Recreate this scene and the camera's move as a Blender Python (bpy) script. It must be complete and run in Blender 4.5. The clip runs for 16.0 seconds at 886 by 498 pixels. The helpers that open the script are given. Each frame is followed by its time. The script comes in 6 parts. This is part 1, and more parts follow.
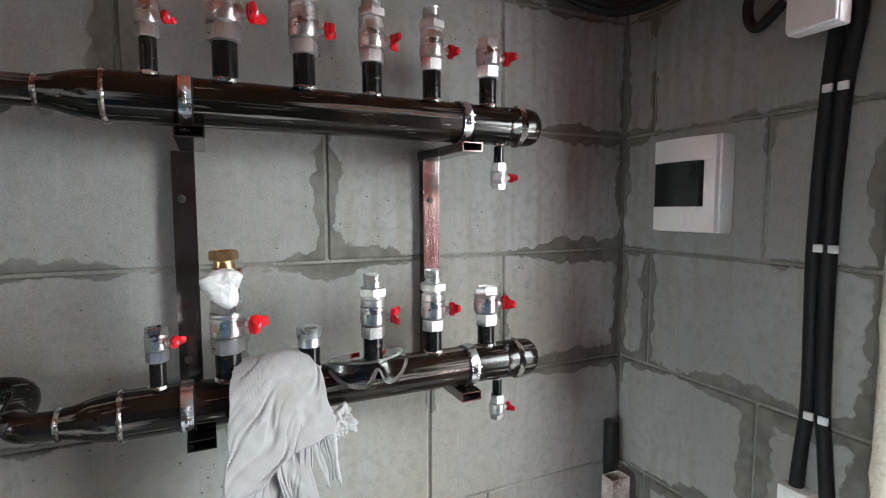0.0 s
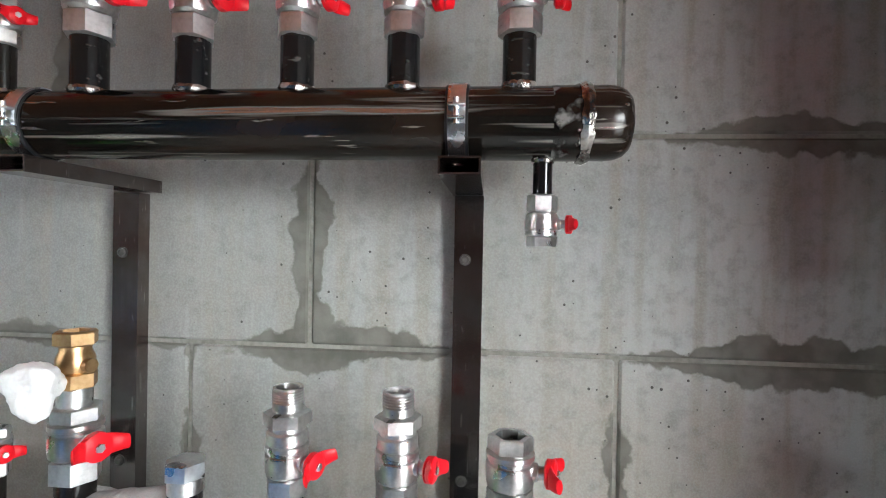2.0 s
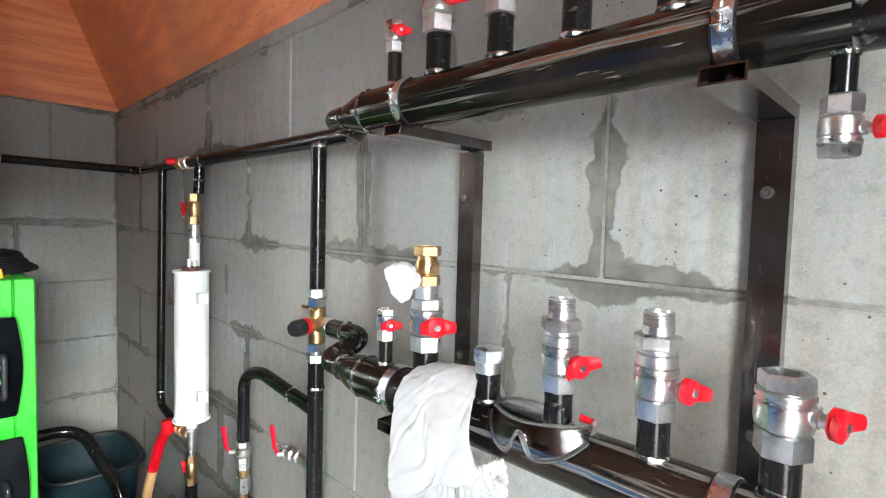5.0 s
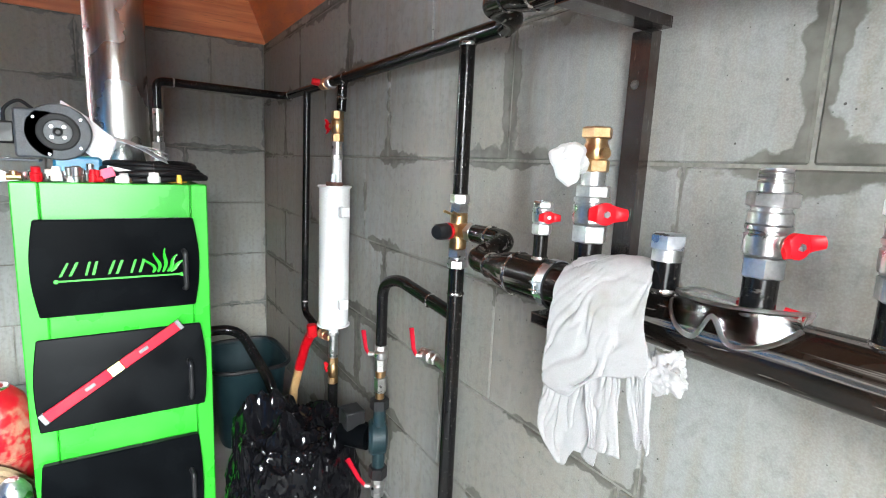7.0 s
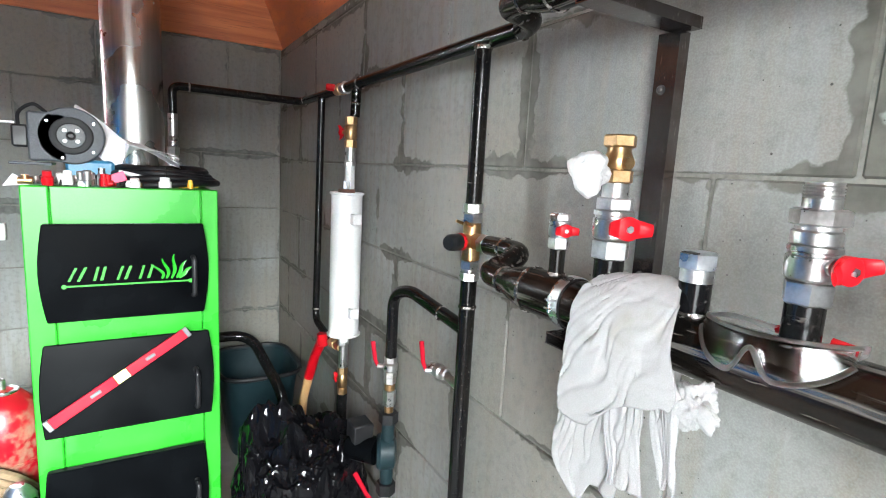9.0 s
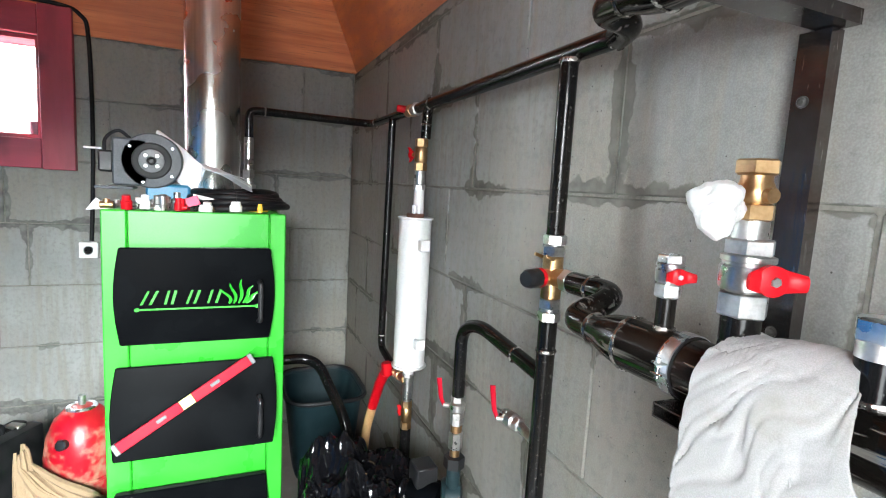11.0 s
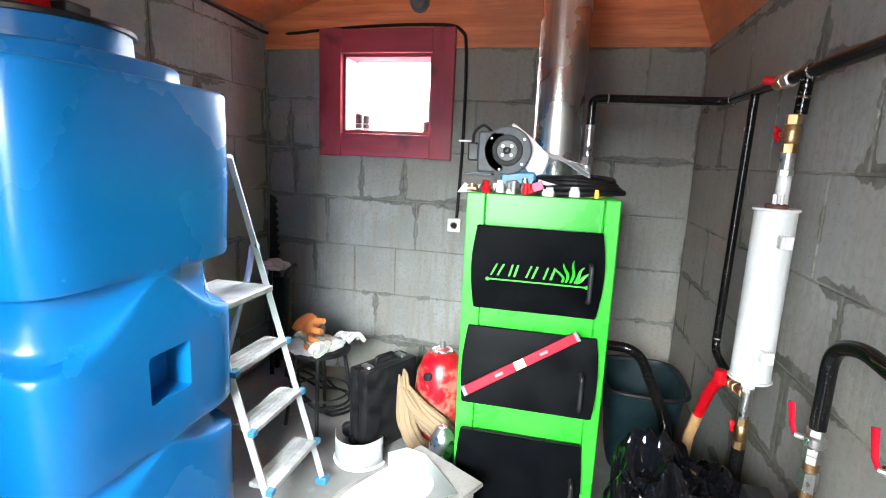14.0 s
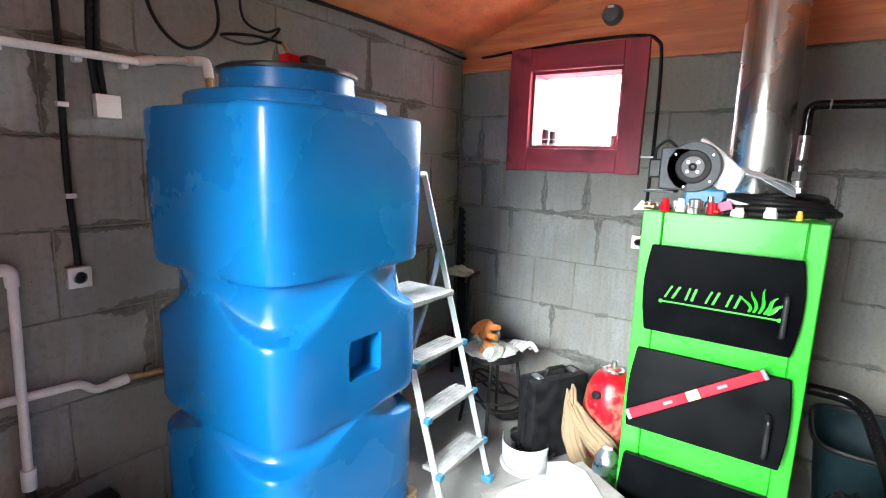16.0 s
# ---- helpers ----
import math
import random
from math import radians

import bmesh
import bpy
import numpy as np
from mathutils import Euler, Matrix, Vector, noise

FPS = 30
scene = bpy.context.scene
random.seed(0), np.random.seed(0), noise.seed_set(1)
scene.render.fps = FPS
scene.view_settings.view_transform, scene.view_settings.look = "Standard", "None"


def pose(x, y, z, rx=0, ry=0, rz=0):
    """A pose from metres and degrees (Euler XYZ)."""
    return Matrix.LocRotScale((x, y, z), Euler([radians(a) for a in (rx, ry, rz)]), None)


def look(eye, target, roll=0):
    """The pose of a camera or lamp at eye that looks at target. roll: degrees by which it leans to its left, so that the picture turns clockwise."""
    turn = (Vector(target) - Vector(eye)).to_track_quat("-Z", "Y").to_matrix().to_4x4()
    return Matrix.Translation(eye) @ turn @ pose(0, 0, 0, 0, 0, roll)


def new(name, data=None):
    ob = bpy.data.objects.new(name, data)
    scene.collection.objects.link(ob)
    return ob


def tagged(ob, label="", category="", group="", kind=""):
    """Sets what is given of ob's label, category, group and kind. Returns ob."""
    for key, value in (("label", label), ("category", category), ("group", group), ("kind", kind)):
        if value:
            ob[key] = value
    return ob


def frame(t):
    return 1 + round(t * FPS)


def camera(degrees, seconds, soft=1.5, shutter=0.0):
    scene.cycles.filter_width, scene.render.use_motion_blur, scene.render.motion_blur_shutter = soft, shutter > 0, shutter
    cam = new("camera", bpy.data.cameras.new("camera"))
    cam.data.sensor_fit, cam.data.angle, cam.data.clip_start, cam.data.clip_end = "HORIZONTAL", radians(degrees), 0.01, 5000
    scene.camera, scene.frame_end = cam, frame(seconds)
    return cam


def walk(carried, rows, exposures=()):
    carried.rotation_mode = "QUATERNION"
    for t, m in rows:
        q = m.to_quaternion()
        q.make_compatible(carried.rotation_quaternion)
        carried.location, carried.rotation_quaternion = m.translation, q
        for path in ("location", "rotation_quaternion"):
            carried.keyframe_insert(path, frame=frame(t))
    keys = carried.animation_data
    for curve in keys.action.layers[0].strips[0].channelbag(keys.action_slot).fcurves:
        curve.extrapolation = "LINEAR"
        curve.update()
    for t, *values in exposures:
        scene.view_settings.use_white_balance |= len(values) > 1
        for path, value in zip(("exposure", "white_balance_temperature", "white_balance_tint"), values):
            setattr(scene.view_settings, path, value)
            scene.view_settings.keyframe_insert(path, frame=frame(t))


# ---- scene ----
cam = camera(82.4, 16.0, soft=1.1)
PATH = [
    (0, (0.026, 0.064, 1.561), (0.869, 1.871, 1.398), -0.1),
    (0.5, (0.148, 0.178, 1.562), (0.811, 2.061, 1.439), -0.4),
    (1, (0.284, 0.302, 1.583), (0.701, 2.257, 1.515), -0.0),
    (1.5, (0.417, 0.368, 1.597), (0.543, 2.363, 1.562), 0.8),
    (2, (0.492, 0.408, 1.596), (0.306, 2.399, 1.579), 1.1),
    (2.5, (0.47, 0.446, 1.588), (-0.011, 2.387, 1.565), 1.4),
    (3, (0.531, 0.456, 1.582), (-0.217, 2.311, 1.567), 1.9),
    (3.5, (0.593, 0.451, 1.576), (-0.377, 2.2, 1.545), 1.8),
    (4, (0.616, 0.425, 1.569), (-0.531, 2.063, 1.524), 1.6),
    (4.5, (0.621, 0.401, 1.557), (-0.665, 1.931, 1.493), 1.6),
    (5, (0.61, 0.383, 1.533), (-0.798, 1.799, 1.426), 1.6),
    (5.2, (0.602, 0.381, 1.523), (-0.845, 1.755, 1.39), 1.3),
    (7.3, (0.537, 0.346, 1.429), (-1.152, 1.36, 1.083), 2.6),
    (7.5, (0.532, 0.348, 1.429), (-1.171, 1.334, 1.074), 2.5),
    (8, (0.527, 0.339, 1.428), (-1.18, 1.321, 1.078), 2.6),
    (8.2, (0.522, 0.347, 1.428), (-1.18, 1.34, 1.087), 2.8),
    (10.3, (0.45, 0.404, 1.453), (-1.27, 1.398, 1.217), 3.5),
    (10.5, (0.425, 0.407, 1.449), (-1.326, 1.344, 1.21), 3.4),
    (11, (0.405, 0.421, 1.45), (-1.422, 1.198, 1.21), 3.2),
    (11.5, (0.412, 0.447, 1.454), (-1.478, 1.057, 1.214), 3.0),
    (12, (0.424, 0.474, 1.452), (-1.518, 0.883, 1.203), 2.5),
    (12.5, (0.431, 0.479, 1.448), (-1.542, 0.663, 1.178), 2.1),
    (13, (0.436, 0.469, 1.446), (-1.541, 0.437, 1.146), 1.8),
    (13.5, (0.43, 0.417, 1.457), (-1.529, 0.188, 1.127), 2.1),
    (14, (0.423, 0.4, 1.449), (-1.495, -0.04, 1.093), 2.5),
    (14.5, (0.431, 0.442, 1.457), (-1.427, -0.201, 1.091), 2.7),
    (15, (0.441, 0.461, 1.462), (-1.341, -0.372, 1.1), 2.5),
    (15.5, (0.453, 0.477, 1.469), (-1.248, -0.515, 1.115), 2.2),
    (16, (0.477, 0.487, 1.475), (-1.148, -0.627, 1.132), 1.9),
]
EXPOSURE = [(0, -0.50), (1, -0.35), (2, -0.20), (3.5, -0.08), (5, 0.26), (8, -0.02), (10.5, 0.0), (12, 0.0), (13.5, 0.10), (14.5, 0.12), (16, 0.15)]
walk(cam, [(t, look(eye, target, roll)) for t, eye, target, roll in PATH], EXPOSURE)

# ---- light ----
world = bpy.data.worlds.new("sky")
scene.world = world
world.use_nodes = True
wn = world.node_tree.nodes
sky = wn.new("ShaderNodeTexSky")
sky.sky_type = "NISHITA"
sky.sun_disc = False
sky.sun_elevation = radians(38)
sky.sun_rotation = radians(250)
wn["Background"].inputs[1].default_value = 0.012
world.node_tree.links.new(sky.outputs[0], wn["Background"].inputs[0])
sun = new("sun", bpy.data.lights.new("sun", "SUN"))
sun.data.energy, sun.data.angle, sun.data.color = 0.8, radians(12), (1.0, 0.97, 0.93)
sun.matrix_basis = look((-6, -4, 6), (0, 0, 0))


def sky_patch(name, place, target, width, height, power, color):
    """An area lamp that stands in for the bright sky outside an opening."""
    lamp = new(name, bpy.data.lights.new(name, "AREA"))
    lamp.data.shape, lamp.data.size, lamp.data.size_y = "RECTANGLE", width, height
    lamp.data.energy, lamp.data.color = power, color
    lamp.matrix_basis = look(place, target)
    return lamp


sky_patch("window_daylight", (-4.4, -1.05, 2.80), (-2.6, -0.685, 1.80), 2.6, 1.7, 4200, (0.88, 0.96, 1.0))
sky_patch("doorway_daylight", (1.50, -0.22, 1.20), (-0.8, 0.45, 0.75), 0.86, 1.40, 66, (0.91, 0.98, 1.0))
# Added lamp beyond the doorway, for the north wall near the door.
sky_patch("south_sky_daylight", (2.6, -1.9, 2.5), (0.3, 0.9, 1.2), 2.4, 1.8, 740, (0.91, 0.98, 1.0))
# Added far lamp through the doorway, to brighten west wall and boiler front.
sky_patch("low_sky_daylight", (4.6, 0.10, 2.9), (-2.6, -0.20, 0.5), 2.4, 1.4, 2550, (0.91, 0.98, 1.0))

# ---- materials ----
class Nodes:
    """A small builder for node materials."""

    def __init__(self, name):
        self.mat = bpy.data.materials.new(name)
        self.mat.use_nodes = True
        self.tree = self.mat.node_tree
        self.bsdf = self.tree.nodes["Principled BSDF"]

    def put(self, kind, **values):
        node = self.tree.nodes.new("ShaderNode" + kind)
        for key, value in values.items():
            if key == "op":
                node.operation = value
            elif key == "feature":
                node.feature = value
            elif key == "detail":
                node.inputs["Detail"].default_value = value
            elif key == "scale":
                node.inputs["Scale"].default_value = value
            elif key == "attribute":
                node.attribute_name = value
        return node

    def link(self, a, b):
        self.tree.links.new(a, b)

    def feed(self, value, socket):
        if hasattr(value, "is_output"):
            self.link(value, socket)
        else:
            socket.default_value = value

    def math(self, op, a, b=0.0, c=None):
        node = self.put("Math", op=op)
        self.feed(a, node.inputs[0])
        self.feed(b, node.inputs[1])
        if c is not None:
            self.feed(c, node.inputs[2])
        return node.outputs[0]

    def coords(self, place="object", stretch=(1, 1, 1)):
        if place == "world":
            source = self.put("NewGeometry").outputs["Position"]
        else:
            source = self.put("TexCoord").outputs["Object"]
        scaled = self.put("Mapping")
        scaled.inputs["Scale"].default_value = stretch
        self.link(source, scaled.inputs["Vector"])
        return scaled.outputs[0]

    def noise(self, scale, detail=4.0, place="object", stretch=(1, 1, 1)):
        node = self.put("TexNoise", scale=scale, detail=detail)
        self.link(self.coords(place, stretch), node.inputs["Vector"])
        return node.outputs["Fac"]

    def step(self, value, low, high, to_low=0.0, to_high=1.0):
        node = self.put("MapRange")
        node.interpolation_type = "SMOOTHSTEP"
        self.feed(value, node.inputs["Value"])
        for key, number in (("From Min", low), ("From Max", high), ("To Min", to_low), ("To Max", to_high)):
            node.inputs[key].default_value = number
        return node.outputs[0]

    def blend(self, factor, a, b):
        node = self.put("Mix")
        node.data_type = "RGBA"
        self.feed(factor, node.inputs[0])
        for value, socket in ((a, node.inputs[6]), (b, node.inputs[7])):
            self.feed(value if hasattr(value, "is_output") else (*value, 1.0), socket)
        return node.outputs[2]

    def finish(self, color, rough, metal=0.0, bump=None, strength=0.3, depth=0.002):
        self.feed(color if hasattr(color, "is_output") else (*color, 1.0), self.bsdf.inputs["Base Color"])
        self.feed(rough, self.bsdf.inputs["Roughness"])
        self.feed(metal, self.bsdf.inputs["Metallic"])
        if bump is not None:
            node = self.put("Bump")
            node.inputs["Strength"].default_value, node.inputs["Distance"].default_value = strength, depth
            self.link(bump, node.inputs["Height"])
            self.link(node.outputs[0], self.bsdf.inputs["Normal"])
        return self.mat


def plain(name, a, b, rough=(0.4, 0.6), metal=0.0, coarse=8.0, fine=90.0, stretch=(1, 1, 1), strength=0.15, depth=0.001, shine=0.5):
    """Two tones mixed by coarse and fine noise, with uneven gloss and a fine relief."""
    n = Nodes(name)
    big, small = n.noise(coarse, 5.0, stretch=stretch), n.noise(fine, 3.0, stretch=stretch)
    mixed = n.step(n.math("ADD", n.math("MULTIPLY", big, 0.7), n.math("MULTIPLY", small, 0.3)), 0.35, 0.65)
    color = n.blend(mixed, a, b)
    gloss = n.step(big, 0.3, 0.7, *rough)
    n.bsdf.inputs["Specular IOR Level"].default_value = shine
    return n.finish(color, gloss, metal, small, strength, depth)


def block_material(name, spread, mortar_a, mortar_b):
    n = Nodes(name)
    span = n.put("Attribute", attribute="span").outputs["Vector"]
    here = n.put("TexCoord").outputs["Object"]
    a, b = n.put("SeparateXYZ"), n.put("SeparateXYZ")
    n.link(here, a.inputs[0])
    n.link(span, b.inputs[0])
    dx = n.math("SUBTRACT", b.outputs[0], n.math("ABSOLUTE", a.outputs[0]))
    dz = n.math("SUBTRACT", b.outputs[2], n.math("ABSOLUTE", a.outputs[2]))
    edge = n.math("MINIMUM", dx, dz)
    wide = n.noise(3.2, 2.0, "world")
    ragged = n.noise(28.0, 5.0, "world")
    reach = n.math("ADD", n.math("MULTIPLY", n.math("SUBTRACT", wide, 0.47), spread), n.math("MULTIPLY", n.math("SUBTRACT", ragged, 0.5), 0.05))
    smear = n.step(n.math("SUBTRACT", reach, edge), -0.003, 0.003)
    cloud = n.noise(2.3, 6.0, "world")
    grain = n.noise(380.0, 3.0, "world")
    drawn = n.noise(9.0, 4.0, "world", (4.0, 4.0, 0.35))
    base = n.blend(n.step(cloud, 0.3, 0.7), (0.155, 0.162, 0.158), (0.265, 0.272, 0.266))
    base = n.blend(n.step(drawn, 0.42, 0.70, 0.0, 0.75), base, (0.185, 0.168, 0.138))
    base = n.blend(n.step(n.noise(1.3, 3.0, "world"), 0.44, 0.66, 0.0, 0.75), base, (0.210, 0.184, 0.145))
    chance = n.put("ObjectInfo").outputs["Random"]
    base = n.blend(n.step(chance, 0.0, 1.0, 0.0, 0.28), base, (0.17, 0.164, 0.152))
    mottle = n.noise(55.0, 4.0, "world")
    base = n.blend(n.step(mottle, 0.45, 0.72, 0.0, 0.45), base, (0.125, 0.125, 0.115))
    scratch = n.noise(20.0, 5.0, "world", (5.0, 5.0, 0.5))
    base = n.blend(n.step(scratch, 0.58, 0.74, 0.0, 0.14), base, (0.34, 0.345, 0.335))
    base = n.blend(n.step(grain, 0.35, 0.7, 0.0, 0.25), base, (0.33, 0.335, 0.328))
    mortar = n.blend(n.step(ragged, 0.3, 0.7), mortar_a, mortar_b)
    color = n.blend(smear, base, mortar)
    cells = n.put("TexVoronoi", scale=88.0)
    n.link(n.coords("world"), cells.inputs["Vector"])
    spot = n.put("SeparateColor")
    n.link(cells.outputs["Color"], spot.inputs[0])
    size = n.math("MULTIPLY", n.step(spot.outputs[0], 0.58, 1.0), n.step(n.noise(4.0, 2.0, "world"), 0.36, 0.60))
    hole = n.step(n.math("SUBTRACT", n.math("MULTIPLY", size, 0.19), cells.outputs["Distance"]), -0.01, 0.04)
    hole = n.math("MULTIPLY", hole, n.math("SUBTRACT", 1.0, smear))
    color = n.blend(hole, color, (0.05, 0.048, 0.043))
    relief = n.math("ADD", n.math("MULTIPLY", grain, 0.22), n.math("SUBTRACT", n.math("MULTIPLY", smear, n.math("MULTIPLY", ragged, 1.2)), n.math("MULTIPLY", hole, 2.0)))
    return n.finish(color, n.step(cloud, 0.3, 0.7, 0.72, 0.9), 0.0, relief, 0.32, 0.003)


def steel_material(name, dark, light, rust, rough, metal=(0.55, 0.9), along=(0.6, 7.0, 7.0), worn=0.64):
    """Raw black pipe with mill scale, brown heat marks and long pale streaks, part scuffs, part painted highlights."""
    n = Nodes(name)
    streak = n.noise(16.0, 6.0, stretch=along)
    cloud = n.noise(9.0, 5.0)
    fine = n.noise(140.0, 3.0)
    color = n.blend(n.step(cloud, 0.42, 0.68), dark, rust)
    nick = n.step(n.noise(70.0, 4.0, stretch=tuple(a * 0.33 + 0.15 for a in along)), 0.66, 0.72)
    scuff_glint = n.math("MAXIMUM", n.step(streak, worn, 0.74), nick)
    color = n.blend(n.math("MULTIPLY", scuff_glint, 0.7), color, light)
    gloss = n.math("ADD", n.step(cloud, 0.3, 0.7, rough[0], rough[1]), n.math("MULTIPLY", fine, 0.05))
    n.bsdf.inputs["Specular IOR Level"].default_value = 0.24
    return n.finish(color, gloss, n.step(scuff_glint, 0.0, 1.0, *metal), n.math("ADD", n.math("MULTIPLY", fine, 0.35), streak), 0.18, 0.0012)


def plywood_material():
    n = Nodes("stained_plywood")
    grain = n.noise(5.0, 6.0, "world", (1.0, 0.35, 5.0))
    cloud = n.noise(1.4, 4.0, "world")
    line = n.noise(40.0, 3.0, "world", (1.0, 0.15, 6.0))
    color = n.blend(n.step(grain, 0.3, 0.7), (0.52, 0.135, 0.050), (0.72, 0.25, 0.098))
    color = n.blend(n.step(cloud, 0.5, 0.72, 0.0, 0.6), color, (0.34, 0.105, 0.048))
    color = n.blend(n.step(line, 0.58, 0.75, 0.0, 0.5), color, (0.13, 0.05, 0.03))
    return n.finish(color, n.step(grain, 0.3, 0.7, 0.42, 0.6), 0.0, line, 0.2, 0.001)


def wood_material(name, a, b, dark, along=(1.0, 1.0, 1.0)):
    n = Nodes(name)
    grain = n.noise(12.0, 6.0, stretch=along)
    knots = n.noise(5.0, 2.0)
    color = n.blend(n.step(grain, 0.3, 0.7), a, b)
    color = n.blend(n.step(knots, 0.6, 0.75, 0.0, 0.7), color, dark)
    return n.finish(color, n.step(grain, 0.3, 0.7, 0.4, 0.62), 0.0, grain, 0.25, 0.001)


def floor_material():
    n = Nodes("dusty_concrete_floor")
    cloud, mid, fine = n.noise(1.6, 6.0, "world"), n.noise(14.0, 5.0, "world"), n.noise(180.0, 3.0, "world")
    color = n.blend(n.step(cloud, 0.3, 0.7), (0.17, 0.167, 0.162), (0.27, 0.267, 0.26))
    color = n.blend(n.step(mid, 0.55, 0.75, 0.0, 0.6), color, (0.33, 0.326, 0.32))
    color = n.blend(n.step(fine, 0.3, 0.7, 0.0, 0.3), color, (0.17, 0.165, 0.155))
    return n.finish(color, 0.85, 0.0, fine, 0.4, 0.002)


def flue_material():
    n = Nodes("brushed_stainless_flue")
    brush = n.noise(60.0, 4.0, stretch=(1.0, 1.0, 0.03))
    cloud = n.noise(4.0, 4.0)
    color = n.blend(n.step(brush, 0.3, 0.7), (0.50, 0.49, 0.47), (0.66, 0.65, 0.63))
    return n.finish(color, n.step(cloud, 0.3, 0.7, 0.20, 0.36), 1.0, brush, 0.05, 0.0005)


def clear_material(name, tint, rough):
    n = Nodes(name)
    n.bsdf.inputs["Transmission Weight"].default_value = 1.0
    n.bsdf.inputs["IOR"].default_value = 1.3
    return n.finish(tint, rough)


def fabric_material(name, a, b, stain):
    n = Nodes(name)
    weave, cloud = n.noise(900.0, 2.0), n.noise(9.0, 5.0)
    color = n.blend(n.step(weave, 0.3, 0.7), a, b)
    color = n.blend(n.step(cloud, 0.56, 0.72, 0.0, 0.5), color, stain)
    return n.finish(color, 0.95, 0.0, weave, 0.12, 0.0006)


BLOCK = block_material("concrete_block", 0.16, (0.070, 0.068, 0.056), (0.120, 0.117, 0.100))
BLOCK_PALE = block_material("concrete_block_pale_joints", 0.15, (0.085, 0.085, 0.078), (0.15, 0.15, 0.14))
MORTAR = plain("mortar", (0.12, 0.115, 0.10), (0.22, 0.215, 0.19), (0.85, 0.95), fine=120, strength=0.5, depth=0.003)
FLOOR = floor_material()
# Outer ground, unseen; made dark so that little light bounces indoors.
DARK_GROUND = plain("bare_dark_soil", (0.035, 0.032, 0.028), (0.075, 0.068, 0.058), (0.85, 0.95), 0.0, 1.5, 40, strength=0.6, depth=0.01)
PLYWOOD = plywood_material()
# Low threshold, long stretch: its pale streaks also paint highlights along the pipe.
STEEL = steel_material("black_steel_pipe", (0.004, 0.0035, 0.003), (0.42, 0.39, 0.36), (0.011, 0.007, 0.005), (0.09, 0.20), (0.10, 0.95), (0.18, 6.0, 6.0), 0.56)
PIPE_BLACK = steel_material("painted_black_pipe", (0.005, 0.005, 0.0055), (0.20, 0.185, 0.17), (0.008, 0.007, 0.006), (0.10, 0.20), (0.05, 0.8))
PROFILE = steel_material("bare_steel_profile", (0.20, 0.185, 0.18), (0.62, 0.60, 0.58), (0.12, 0.075, 0.065), (0.07, 0.16), (0.96, 1.0), (7.0, 7.0, 0.5))
WELD = plain("weld_bead", (0.05, 0.043, 0.04), (0.50, 0.47, 0.44), (0.16, 0.34), 0.95, 60, 260, strength=0.6, depth=0.002)
NICKEL = plain("nickel_plated_brass", (0.40, 0.397, 0.393), (0.60, 0.595, 0.59), (0.26, 0.42), 1.0, 30, 220, strength=0.08)
GALV = plain("zinc_plated_steel", (0.50, 0.52, 0.55), (0.70, 0.72, 0.74), (0.22, 0.42), 1.0, 30, 200)
BRASS = plain("brass", (0.34, 0.20, 0.095), (0.48, 0.32, 0.17), (0.28, 0.46), 1.0, 30, 220)
BOLT = plain("dull_bolt_steel", (0.03, 0.028, 0.026), (0.09, 0.085, 0.08), (0.35, 0.55), 0.7, 60, 300)
RED = plain("red_plastic", (0.36, 0.003, 0.008), (0.46, 0.006, 0.012), (0.32, 0.46), 0.0, 20, 200, shine=0.16)
LEVEL_RED = plain("matt_red_lacquer", (0.30, 0.002, 0.012), (0.37, 0.004, 0.018), (0.45, 0.6), 0.0, 20, 200, shine=0.10)
GROUND = steel_material("ground_steel", (0.004, 0.0035, 0.003), (0.66, 0.64, 0.62), (0.011, 0.007, 0.005), (0.09, 0.20), (0.10, 1.0), (2.2, 2.2, 2.2), 0.52)
WHITE = plain("white_plastic", (0.60, 0.60, 0.595), (0.70, 0.70, 0.695), (0.35, 0.5), 0.0, 6, 120, strength=0.05)
WHITE_PAINT = plain("white_enamel", (0.50, 0.50, 0.50), (0.58, 0.58, 0.58), (0.30, 0.42), 0.0, 5, 160, strength=0.05)
BLACK_PLASTIC = plain("black_plastic", (0.006, 0.006, 0.007), (0.014, 0.014, 0.015), (0.3, 0.5), 0.0, 20, 200, shine=0.3)
SMOKED = plain("smoked_window", (0.010, 0.014, 0.014), (0.016, 0.020, 0.020), (0.06, 0.12), 0.0, 4, 100, strength=0.0)
RUBBER = plain("black_corrugated_plastic", (0.004, 0.004, 0.005), (0.009, 0.009, 0.010), (0.45, 0.6), 0.0, 20, 200, shine=0.22)
GREEN = plain("green_powder_coat", (0.016, 0.27, 0.016), (0.028, 0.34, 0.024), (0.25, 0.36), 0.0, 5, 240, strength=0.06)
BOILER_BLACK = plain("black_boiler_enamel", (0.0012, 0.0014, 0.0018), (0.0025, 0.003, 0.0036), (0.20, 0.30), 0.0, 7, 320, strength=0.02, depth=0.0005, shine=0.018)
BLUE = plain("blue_polyethylene", (0.002, 0.118, 0.35), (0.003, 0.136, 0.385), (0.24, 0.29), 0.0, 2.2, 200, strength=0.0, shine=0.35)
MAROON = wood_material("maroon_stained_wood", (0.24, 0.022, 0.042), (0.36, 0.040, 0.066), (0.09, 0.012, 0.018), (1.0, 1.0, 0.2))
MAROON_SIDE = wood_material("maroon_stained_rail", (0.24, 0.022, 0.042), (0.36, 0.040, 0.066), (0.09, 0.012, 0.018), (1.0, 0.2, 1.0))
RAW_WOOD = wood_material("raw_pine", (0.42, 0.30, 0.18), (0.58, 0.44, 0.28), (0.28, 0.18, 0.10))
FLUE = flue_material()
